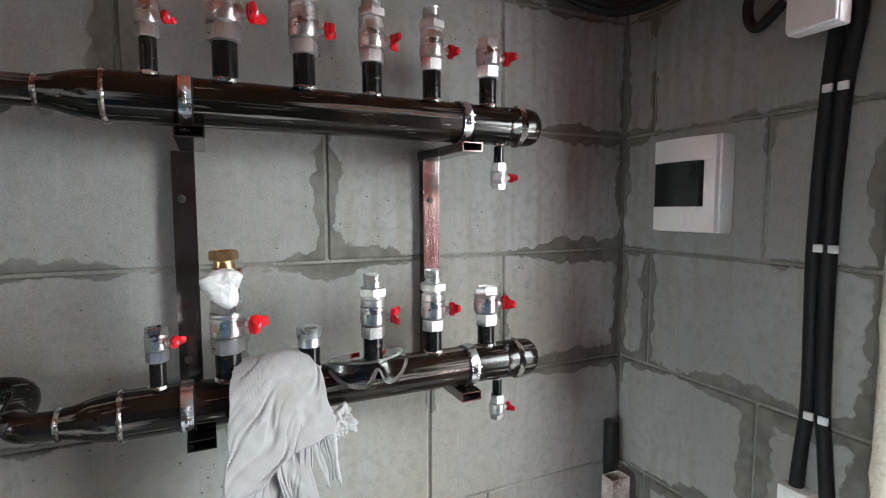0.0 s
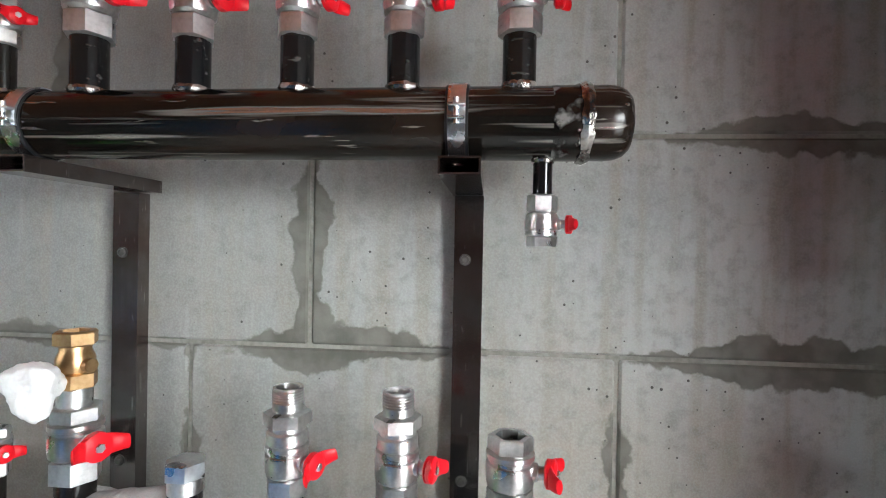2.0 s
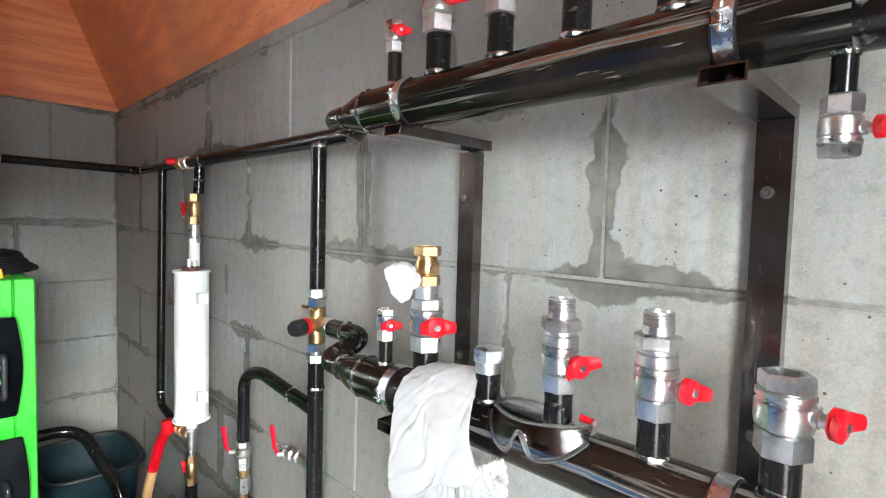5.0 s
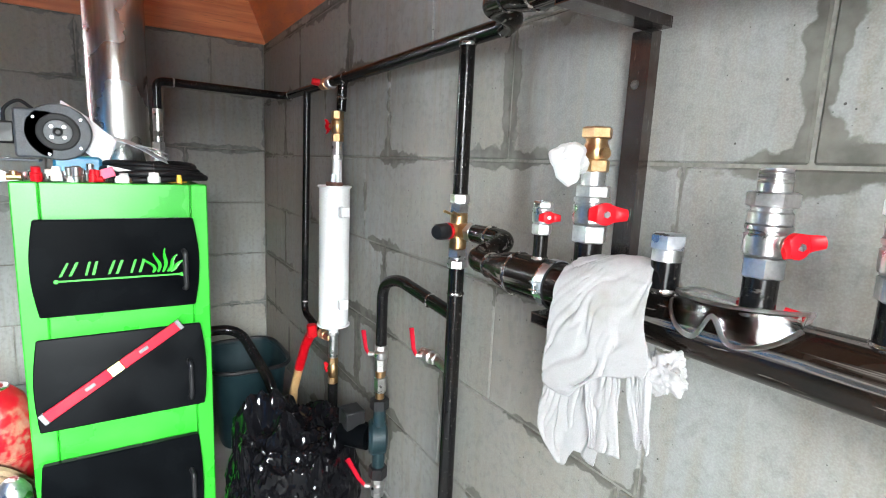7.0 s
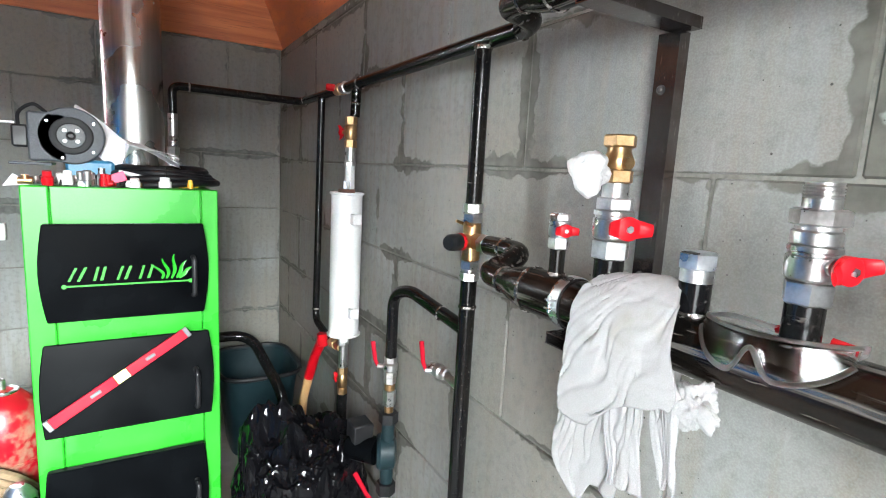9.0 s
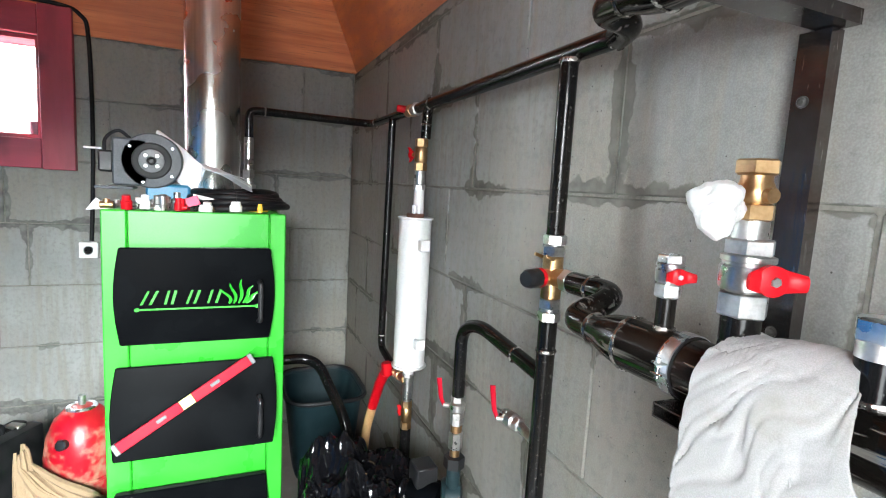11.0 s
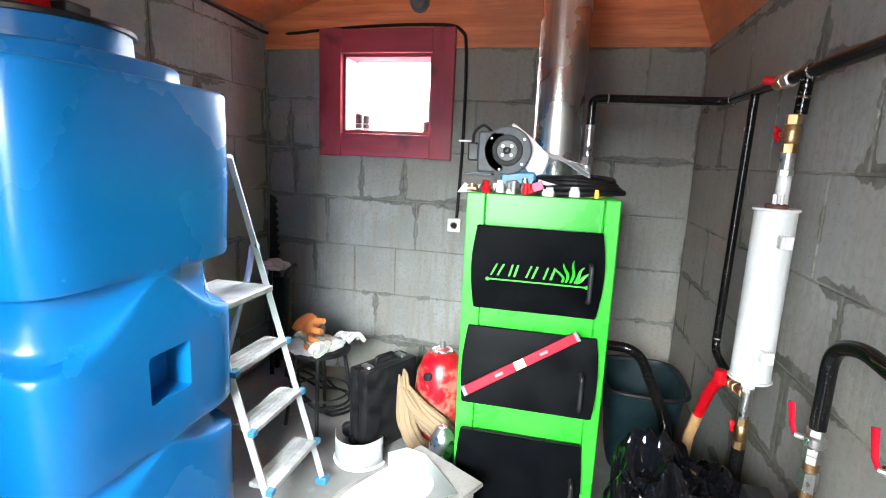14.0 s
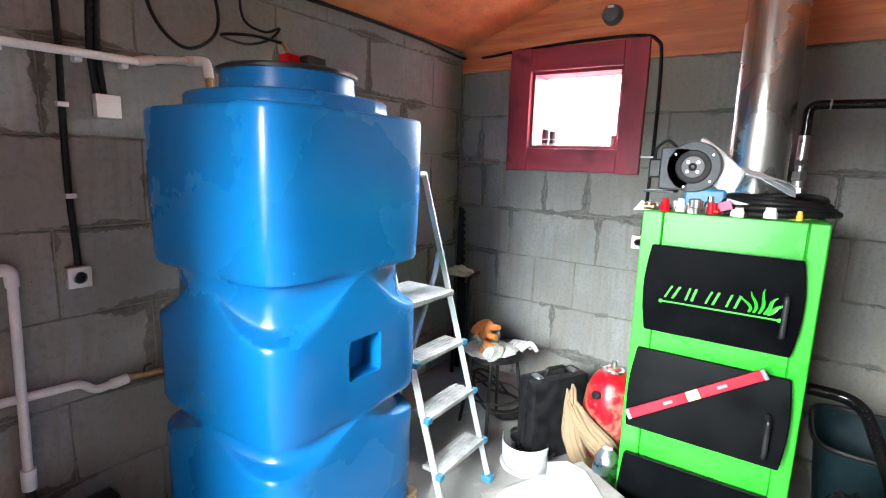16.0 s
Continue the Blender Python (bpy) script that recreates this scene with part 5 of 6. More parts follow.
part("bar", sweep([(-1.30, 0.320, TOPZ + 0.042), (-1.275, 0.420, TOPZ + 0.020)], 0.008, 12, flat=0.6), WHITE, spanner)
part("tag", box((-1.262, 0.296, TOPZ + 0.012), (-1.256, 0.338, TOPZ + 0.040), 0.002, turn=(20, 0, 0)), plain("pink_tag", (0.62, 0.06, 0.14), (0.72, 0.10, 0.19)), spanner, "pink-red paper tag")
return_bend = thing("boiler_return", (-1.70, 0.75, 0.0), "black return pipe bending down beside the boiler", "pipe")
part("bend", sweep(rounded([(-1.95, BY1 - 0.01, 0.62), (-1.95, 0.80, 0.62), (-1.70, 0.90, 0.40), (-1.62, 0.93, 0.0)], 0.09, 8), 0.0235, 18), PIPE_BLACK, return_bend)
tub = thing("grey_tub", (-2.05, 0.86, 0.0), "dark grey plastic tub standing on the floor", "tub")
wall_ = bmesh.new()
rows = []
for z, a, b, inset in ((0.0, 0.19, 0.14, 0), (0.40, 0.23, 0.18, 0), (0.415, 0.245, 0.195, 0), (0.42, 0.235, 0.185, 0), (0.03, 0.18, 0.13, 0)):
    rows.append([wall_.verts.new((-2.12 + a * math.copysign(abs(math.cos(t_)) ** 0.5, math.cos(t_)), 0.86 + b * math.copysign(abs(math.sin(t_)) ** 0.5, math.sin(t_)), z)) for t_ in (2 * math.pi * j / 40 for j in range(40))])
for a, b in zip(rows, rows[1:]):
    for j in range(40):
        wall_.faces.new((a[j], a[(j + 1) % 40], b[(j + 1) % 40], b[j]))
wall_.faces.new(rows[0][::-1])
wall_.faces.new(rows[-1])
part("shell", wall_, PUMP_PAINT, tub)
part("rim", sweep([(-2.12 + 0.243 * math.copysign(abs(math.cos(t_)) ** 0.5, math.cos(t_)), 0.86 + 0.193 * math.copysign(abs(math.sin(t_)) ** 0.5, math.sin(t_)), 0.416) for t_ in (2 * math.pi * j / 60 for j in range(61))], 0.011, 8), BLACK_PLASTIC, tub, "black rolled rim")


def bag_mesh():
    bm = bmesh.new()
    bmesh.ops.create_icosphere(bm, subdivisions=6, radius=1.0)
    for v in bm.verts:
        p = v.co.copy()
        ridges = [1 - abs(noise.noise(p * f + Vector((f, 1, 0.4 * f)))) * 2 for f in (1.9, 4.6, 10.0, 21.0)]
        k = 1 + 0.12 * noise.noise(p * 1.2) + 0.045 * ridges[0] + 0.040 * ridges[1] + 0.026 * ridges[2] + 0.012 * ridges[3]
        z = max(-0.80, p.z * k)
        if z > 0.45:
            peak = max(0.0, noise.noise(Vector((p.x * 2.2, p.y * 2.2, 6.0))))
            z = 0.45 + 0.45 * (z - 0.45) + 0.45 * peak + 0.05 * ridges[1]
        v.co = Vector((-1.05 + 0.215 * p.x * k, 0.80 + 0.200 * p.y * k, 0.30 + 0.375 * z))
    return bm


FILM = plain("glossy_black_film", (0.002, 0.002, 0.0025), (0.004, 0.004, 0.005), (0.05, 0.11), 0.0, 30, 120, strength=0.1, depth=0.002, shine=0.22)
bag = solid("bin_bag", bag_mesh(), FILM, "crumpled glossy black bin bag full of rubbish", "bin bag", at=(-1.05, 0.80, 0.0), smooth=18)

collar = bmesh.new()
prev = None
for k in range(97):
    a = 2 * math.pi * (k % 96) / 96
    c, d = math.cos(a), math.sin(a)
    peak = 0.055 * max(0.0, noise.noise(Vector((c * 2.4, d * 2.4, 3.3)))) + 0.022 * abs(noise.noise(Vector((c * 7, d * 7, 1.0))))
    row = []
    for j in range(7):
        v = j / 6
        r = 0.168 - 0.020 * v + 0.030 * noise.noise(Vector((c * 4, d * 4, v * 1.5))) + 0.010 * noise.noise(Vector((c * 13, d * 13, v * 3)))
        row.append(collar.verts.new((-1.05 + r * c * 1.08, 0.80 + r * d, 0.455 + (0.075 + peak * 1.6) * v)))
    if prev:
        for j in range(6):
            collar.faces.new((prev[j], row[j], row[j + 1], prev[j + 1]))
    prev = row
with_thickness(part("torn_collar", collar, FILM, bag, "crumpled upright collar of the bag", smooth=18), 0.0015)
scrap = thing("paper_scrap", (BX - 0.05, BY0 - 0.005, BTOP), "folded white paper scrap at the boiler's top corner", "paper")
part("sheet", plate([(BX - 0.030, BY0 + 0.020, BTOP + 0.002), (BX - 0.035, BY0 - 0.038, BTOP - 0.004), (BX - 0.060, BY0 - 0.020, BTOP + 0.028), (BX - 0.070, BY0 + 0.020, BTOP + 0.004)], 0.001), PAPER, scrap, smooth=0)

# ---- window ----
window = thing("window_1", (X_LEFT, -0.68, 1.81), "small window with a wide maroon wooden surround", "window", kind="structure")
FY0, FY1, FZ0, FZ1 = -1.115, -0.265, 1.432, 2.185
for lo, hi, m in (((X_LEFT + 0.001, FY0, FZ0), (X_LEFT + 0.036, WIN[0] - 0.002, FZ1), MAROON), ((X_LEFT + 0.001, WIN[1] + 0.002, FZ0), (X_LEFT + 0.036, FY1, FZ1), MAROON),
                  ((X_LEFT + 0.001, WIN[0], FZ0 + 0.004), (X_LEFT + 0.033, WIN[1], WIN[2] - 0.002), MAROON_SIDE), ((X_LEFT + 0.001, WIN[0], WIN[3] + 0.002), (X_LEFT + 0.033, WIN[1], FZ1 - 0.003), MAROON_SIDE)):
    part("surround_board", box(lo, hi, 0.003), m, window)
for lo, hi in (((X_LEFT - 0.195, WIN[0], WIN[2]), (X_LEFT, WIN[0] + 0.018, WIN[3])), ((X_LEFT - 0.195, WIN[1] - 0.018, WIN[2]), (X_LEFT, WIN[1], WIN[3])),
               ((X_LEFT - 0.195, WIN[0] + 0.018, WIN[3] - 0.018), (X_LEFT, WIN[1] - 0.018, WIN[3])), ((X_LEFT - 0.195, WIN[0] + 0.018, WIN[2]), (X_LEFT, WIN[1] - 0.018, WIN[2] + 0.018))):
    part("reveal_board", box(lo, hi, 0.001), MAROON_SIDE, window)
pane = part("pane", box((X_LEFT - 0.165, WIN[0] + 0.018, WIN[2] + 0.018), (X_LEFT - 0.160, WIN[1] - 0.018, WIN[3] - 0.018)), GLASS, window)
pane.visible_shadow = False
sill_stuff = thing("sill_crate", (X_LEFT - 0.09, -0.86, WIN[2] + 0.018), "grey wire basket with jars on the window sill", "basket")
for k in range(2):
    part("jar", rod((X_LEFT - 0.10, -0.905 + 0.052 * k, WIN[2] + 0.024), (X_LEFT - 0.10, -0.905 + 0.052 * k, WIN[2] + 0.115 + 0.012 * (1 - k)), 0.023, 18, edge=0.006), GREY, sill_stuff)
for z in (0.030, 0.060):
    part("wire", sweep([(X_LEFT - 0.065, -0.935, WIN[2] + z), (X_LEFT - 0.065, -0.815, WIN[2] + z)], 0.0025, 8), WHITE, sill_stuff)
part("base_tray", box((X_LEFT - 0.135, -0.938, WIN[2] + 0.0182), (X_LEFT - 0.060, -0.812, WIN[2] + 0.0245), 0.001), WHITE, sill_stuff)
tin = thing("sill_tin", (X_LEFT - 0.09, -0.452, WIN[2] + 0.018), "pale grey tin standing on the window sill", "tin")
part("can", rod((X_LEFT - 0.10, -0.452, WIN[2] + 0.0182), (X_LEFT - 0.10, -0.452, WIN[2] + 0.085), 0.026, 20, edge=0.003), GREY, tin)

sensor = thing("alarm_sounder", (X_LEFT, -0.49, 2.33), "round grey plastic sounder on the plywood gable", "sounder")
part("base", rod((X_LEFT - 0.019, -0.49, 2.325), (X_LEFT + 0.012, -0.49, 2.325), 0.058, 30), GREY, sensor)
part("dome", lathe((X_LEFT + 0.012, -0.49, 2.325), (1, 0, 0), [(0, 0.055), (0.035, 0.053), (0.05, 0.044), (0.055, 0.030)], 30), GREY, sensor)
part("label_plate", box((X_LEFT + 0.066, -0.508, 2.352), (X_LEFT + 0.069, -0.472, 2.366), 0.0005), WHITE, sensor)


def cable(name, points, r, label, n=10, group=""):
    t = thing(name, points[0], label, "cable", group)
    part("sheath", sweep(curved(points, 8), r, n), RUBBER, t)
    return t


YC = Y_TANK + 0.012
cable("wall_cable", [(X_RIGHT - 0.3, YC, 2.17), (-0.6, YC, 2.185), (-1.4, YC, 2.20), (-2.1, YC, 2.195), (X_LEFT + 0.02, YC, 2.17), (X_LEFT + 0.012, -1.30, 2.165), (X_LEFT + 0.012, -1.12, 2.180), (X_LEFT + 0.018, -0.75, 2.199), (X_LEFT + 0.018, -0.35, 2.200), (X_LEFT + 0.012, -0.235, 2.165), (X_LEFT + 0.012, -0.205, 2.06), (X_LEFT + 0.012, -0.198, 1.65), (X_LEFT + 0.012, -0.205, 1.32), (X_LEFT + 0.012, -0.215, 1.09)], 0.0095, "black corrugated cable running round the wall top")


def socket(at, facing, label, hole=True, size=0.072):
    t = thing("wall_socket", at, label, "socket", "white sockets and boxes on the walls", turn=(0, 0, facing))
    m = PLACE[t]
    def b(lo, hi, bev):
        bm = box(lo, hi, bev, segments=2)
        bm.transform(m)
        return bm
    h = size / 2
    part("housing", b((-h, -0.034, -h), (h, 0.0, h), 0.005), WHITE, t)
    if hole:
        ring = lathe((0, -0.034, 0), (0, -1, 0), [(0, 0.024), (0.004, 0.024), (0.004, 0.020), (-0.001, 0.019)], 26)
        ring.transform(m)
        part("face_ring", ring, WHITE, t)
        for dx in (-0.0095, 0.0095):
            pin = lathe((dx, -0.0335, 0), (0, -1, 0), [(0, 0.003), (0.0012, 0.003)], 10)
            pin.transform(m)
            part("pin_hole", pin, BLACK_PLASTIC, t)
    return t


socket((X_LEFT + 0.001, -0.225, 1.045), 90, "white wall socket at the end of a black cable", size=0.08)

# ---- tank fittings ----
CLIP = TANK + Vector((0.075, 0.095, 0))
cap = thing("lid_float_switch", (CLIP.x, CLIP.y, 1.752), "black float valve box with a red clip on the tank lid", "float switch")
part("box", box((CLIP.x - 0.105, CLIP.y - 0.005, 1.752), (CLIP.x - 0.028, CLIP.y + 0.060, 1.796), 0.004), BLACK_PLASTIC, cap)
part("red_clip", box((CLIP.x - 0.026, CLIP.y - 0.020, 1.752), (CLIP.x + 0.026, CLIP.y + 0.024, 1.796), 0.004), RED, cap, "red plastic clip")
part("cable_gland", rod((CLIP.x, CLIP.y, 1.795), (CLIP.x + 0.006, CLIP.y - 0.020, 1.832), 0.007, 12, edge=0.001), BRASS, cap)
cable("float_cable", [(CLIP.x + 0.006, CLIP.y - 0.020, 1.830), (TANK.x + 0.06, TANK.y - 0.12, 1.880), (TANK.x + 0.06, TANK.y - 0.30, 1.90), (-0.88, YC + 0.01, 1.93), (-1.00, YC, 1.97), (-1.06, YC, 2.03), (-0.98, YC, 2.00), (-0.88, YC, 2.03), (-0.86, YC, 2.17)], 0.0055, "thin black cable rising from the tank lid to the wall")
cable("hanging_cable", [(-0.46, YC, 2.17), (-0.50, YC, 1.98), (-0.57, YC, 1.89), (-0.65, YC, 1.87), (-0.74, YC, 1.93), (-0.765, YC, 2.02), (-0.73, YC, 2.17)], 0.0065, "black cable loop hanging on the wall")
tank_plug = thing("tank_drain_plug", (-0.985, -0.765, 0.508), "white screw plug on the tank shoulder", "plug")
part("plug", lathe((-0.965, -0.785, 0.500), (0, 0, 1), [(0, 0.022), (0.028, 0.022), (0.030, 0.017), (0.027, 0.014)], 20), WHITE, tank_plug)
pallet = thing("wood_pallet", (TANK.x, TANK.y, 0.0), "rough wooden pallet under the water tank", "pallet")
for k in range(5):
    part("top_board", box((TANK.x - 0.37, TANK.y - 0.345 + 0.140 * k, 0.080), (TANK.x + 0.36, TANK.y - 0.235 + 0.140 * k, 0.102), 0.003), RAW_WOOD, pallet)
for k in range(3):
    part("bearer", box((TANK.x - 0.36 + 0.31 * k, TANK.y - 0.34, 0.0), (TANK.x - 0.26 + 0.31 * k, TANK.y + 0.33, 0.0795), 0.003), RAW_WOOD, pallet)

# white water pipes on the tank wall
YW = Y_TANK + 0.045
fill = thing("white_water_pipe", (-0.3, YW, 1.78), "white plastic water pipe feeding the tank", "pipe", "white plastic pipes")
part("pipe", sweep(rounded([(0.7, YW, 1.765), (-0.45, YW, 1.782), (-0.50, YW, 1.800), (-0.63, YW, 1.816)], 0.02), 0.0135, 16), WHITE, fill)
part("elbow", sweep(rounded([(-0.605, YW, 1.813), (-0.645, YW, 1.820), (-0.650, YW + 0.06, 1.812), (-0.650, YW + 0.075, 1.750)], 0.016), 0.0185, 18), WHITE, fill)
part("coupling", rod((-0.43, YW, 1.7815), (-0.485, YW, 1.795), 0.0175, 18), WHITE, fill)
part("metal_tail", rod((-0.650, YW + 0.075, 1.752), (-0.650, YW + 0.076, 1.690), 0.0125, 16), BRASS, fill)
for x in (-0.255, -0.05, -0.395):
    part("pipe_clip", box((x - 0.012, Y_TANK + 0.002, 1.752), (x + 0.012, YW - 0.010, 1.795), 0.003), WHITE, fill)
drain = thing("white_water_pipe", (-0.01, YW, 0.37), "white plastic standpipe with a branch to the tank", "pipe", "white plastic pipes")
part("standpipe", sweep(rounded([(0.25, YW, 1.095), (-0.012, YW, 1.105), (-0.020, YW, 1.08), (-0.004, YW, 0.40)], 0.03), 0.0145, 16), WHITE, drain)
part("elbow", sweep(rounded([(0.03, YW, 1.103), (-0.018, YW, 1.105), (-0.020, YW, 1.05)], 0.025), 0.0195, 16), WHITE, drain)
part("lower_coupling", rod((-0.004, YW, 0.37), (-0.005, YW, 0.44), 0.0215, 16), WHITE, drain)
part("branch", sweep(rounded([(0.40, YW - 0.012, 0.70), (-0.18, YW - 0.012, 0.672), (-0.215, YW - 0.012, 0.632), (-0.32, YW - 0.012, 0.640)], 0.03), 0.0145, 16), WHITE, drain)
part("branch_socket", rod((-0.27, YW - 0.012, 0.636), (-0.325, YW - 0.012, 0.641), 0.0195, 16), WHITE, drain)
tap = thing("tank_tap", (-0.36, YW - 0.012, 0.64), "brass ball tap between white pipe and tank", "valve")
part("body", rod((-0.322, YW - 0.012, 0.641), (-0.455, YW + 0.02, 0.640), 0.0125, 16), BRASS, tap)
part("lever", sweep([(-0.38, YW, 0.652), (-0.38, YW + 0.012, 0.678), (-0.40, YW + 0.02, 0.684)], 0.006, 10), BLACK_PLASTIC, tap)
dark = thing("floor_pump", (-0.10, -1.30, 0.0), "dark pump with a pale label on the floor", "pump")
part("body", box((-0.24, -1.42, 0.0), (0.06, -1.22, 0.22), 0.02, segments=3), BLACK_PLASTIC, dark)
part("motor", rod((-0.20, -1.32, 0.25), (0.10, -1.32, 0.25), 0.075, 26, edge=0.01), BLACK_PLASTIC, dark)
part("label", box((-0.16, -1.275, 0.296), (-0.10, -1.235, 0.299), 0.0, turn=(-38, 0, 0)), PAPER, dark, "pale paper label")
part("outlet", rod((-0.004, YW, 0.30), (-0.004, YW, 0.375), 0.017, 14), BLACK_PLASTIC, dark)
for x, z0, z1 in ((-0.205, 1.085, 2.16), (-0.302, 1.655, 2.17), (-0.325, 1.655, 2.17)):
    t = thing("conduit", (x, YC, z0), "black corrugated conduit clipped to the block wall", "conduit", "black conduits on the walls")
    part("conduit_tube", sweep(curved([(x - 0.005, YC, z0), (x + 0.004, YC, z0 + 0.3 * (z1 - z0)), (x - 0.006, YC, z0 + 0.7 * (z1 - z0)), (x - 0.002, YC, z1)], 14), lambda u: 0.0105 + 0.0006 * math.sin(u * 400), 12), RUBBER, t)
    for z in ((1.32, 1.615) if x > -0.25 else (1.79,)):
        part("clip", box((x - 0.016, YC - 0.010, z - 0.008), (x + 0.016, YC + 0.013, z + 0.008), 0.002), WHITE, t, "white plastic clip")
socket((-0.205, Y_TANK + 0.001, 1.045), 180, "white wall socket at the end of a conduit")
socket((-0.335, Y_TANK + 0.001, 1.620), 180, "white junction box under a conduit", hole=False, size=0.078)

# ---- ladder ----
ladder = thing("step_ladder", (-1.26, -0.75, 0.0), "worn aluminium step ladder beside the water tank", "step ladder")
LX0, LX1 = -1.448, -1.088


def lean_y(z):
    return -0.528 - 0.302 * z


for x in (LX0, LX1):
    part("front_rail", sweep([(x, lean_y(0.01), 0.01), (x, lean_y(1.42), 1.42)], 0.022, 4, flat=0.55), ALU, ladder)
    part("rail_foot", box((x - 0.022, lean_y(0.02) - 0.026, 0.0), (x + 0.022, lean_y(0.02) + 0.026, 0.034), 0.004), CYAN, ladder, "blue plastic rail foot")
    part("rear_leg", sweep(rounded([(x, -1.16, 0.01), (x, lean_y(0.90) - 0.075, 0.94), (x, lean_y(1.0) - 0.028, 1.045), (x, lean_y(1.0), 1.05)], 0.06), 0.013, 10), ALU, ladder)
for z in (0.205, 0.432, 0.655):
    y = lean_y(z)
    tread = part("tread", box((LX0 + 0.012, y - 0.075, z - 0.018), (LX1 - 0.012, y + 0.035, z + 0.004), 0.004), ALU_STEP, ladder)
    for x in (LX0, LX1):
        part("blue_cap", box((x - 0.016, y + 0.012, z - 0.022), (x + 0.016, y + 0.040, z + 0.002), 0.003), CYAN, tread, "small blue plastic cap")
    for k in range(5):
        part("tread_rib", box((LX0 + 0.016, y - 0.066 + 0.020 * k, z + 0.0038), (LX1 - 0.016, y - 0.058 + 0.020 * k, z + 0.0058), 0.0), ALU_STEP, tread)
part("platform", box((LX0 + 0.004, lean_y(0.88) - 0.24, 0.862), (LX1 - 0.004, lean_y(0.88) + 0.035, 0.886), 0.004), ALU_STEP, ladder)
part("top_bar", sweep([(LX0, lean_y(1.41), 1.41), (LX1, lean_y(1.41), 1.41)], 0.015, 10), ALU, ladder)

# ---- things on the floor ----
stool = thing("work_stool", (-1.90, -0.77, 0.0), "small stool with thin black metal legs", "stool")
SX, SY, SZ = -1.90, -0.77, 0.425
part("seat", lathe((SX, SY, SZ), (0, 0, 1), [(0, 0.145), (0.004, 0.158), (0.018, 0.160), (0.026, 0.152)], 34), BLACK_PLASTIC, stool)
for a in (20, 110, 200, 290):
    c, s = math.cos(radians(a)), math.sin(radians(a))
    part("leg", sweep([(SX + 0.12 * c, SY + 0.12 * s, SZ + 0.004), (SX + 0.185 * c, SY + 0.185 * s, 0.0)], 0.0105, 10), BLACK_PLASTIC, stool)
part("brace_ring", sweep([(SX + 0.150 * math.cos(a), SY + 0.150 * math.sin(a), 0.20) for a in (2 * math.pi * j / 36 for j in range(37))], 0.006, 8), BLACK_PLASTIC, stool)


def glove(at, turn, material, label, size=1.0, spread=0.0):
    t = thing("work_glove", at, label, "glove", "work gloves on the stool", turn=(0, 0, turn))
    m = PLACE[t]
    palm = lump((0, 0, 0.028), 0.055 * size, 0.22, turn * 0.1, 3, (1.0, 1.35, 0.48))
    palm.transform(m)
    part("palm", palm, material, t)
    for k in range(4):
        a = radians(-24 + 16 * k + spread)
        f = sweep(curved([(0.028 * (k - 1.5) * size, 0.055 * size, 0.030), (0.028 * (k - 1.5) * size + 0.045 * math.sin(a), 0.105 * size, 0.040 + 0.008 * k), (0.028 * (k - 1.5) * size + 0.075 * math.sin(a), 0.140 * size, 0.022)], 5), lambda u: 0.0155 * size * (1 - 0.25 * u * u), 10)
        f.transform(m)
        part("finger", f, material, t)
    cuff = sweep([(0, -0.045 * size, 0.028), (0, -0.135 * size, 0.034)], lambda u: (0.044 + 0.012 * u) * size, 14, flat=0.5)
    cuff.transform(m)
    part("cuff", cuff, material, t)
    return t


ORANGE = fabric_material("orange_leather", (0.42, 0.12, 0.025), (0.54, 0.18, 0.045), (0.30, 0.10, 0.03))
GREYCLOTH = fabric_material("grey_knit_glove", (0.40, 0.40, 0.40), (0.58, 0.58, 0.57), (0.16, 0.17, 0.16))
DARKCLOTH = fabric_material("patterned_glove", (0.10, 0.14, 0.11), (0.48, 0.47, 0.44), (0.42, 0.06, 0.05))
big_glove = glove((SX - 0.050, SY - 0.050, SZ + 0.088), 20, ORANGE, "orange leather welding glove lying on the stool", 1.25)
big_glove.rotation_euler = (radians(20), radians(76), radians(-30))
glove((SX + 0.035, SY - 0.010, SZ + 0.030), 130, DARKCLOTH, "dirty patterned work glove on the stool", 1.0)
glove((SX + 0.025, SY + 0.085, SZ + 0.028), 70, GREYCLOTH, "grey knitted work glove on the stool", 1.0, 12)
solid("work_rag", lump((SX + 0.01, SY - 0.03, SZ + 0.030), 0.14, 0.18, 4.4, 4, (1.0, 1.0, 0.16)), GREYCLOTH, "grey crumpled rag under the gloves", "rag", at=(SX, SY, SZ + 0.026))
loops = thing("floor_cable_coil", (-2.05, -0.90, 0.0), "loose coil of black cable on the floor behind the stool", "cable coil")
for k in range(3):
    part("loop", sweep([(-2.12 + (0.17 - 0.02 * k) * math.cos(a), -0.86 + (0.20 - 0.025 * k) * math.sin(a), 0.012 + 0.012 * k + 0.16 * max(0, math.sin(a + 2.6 + 0.3 * k))) for a in (2 * math.pi * j / 40 for j in range(41))], 0.008, 8), RUBBER, loops)

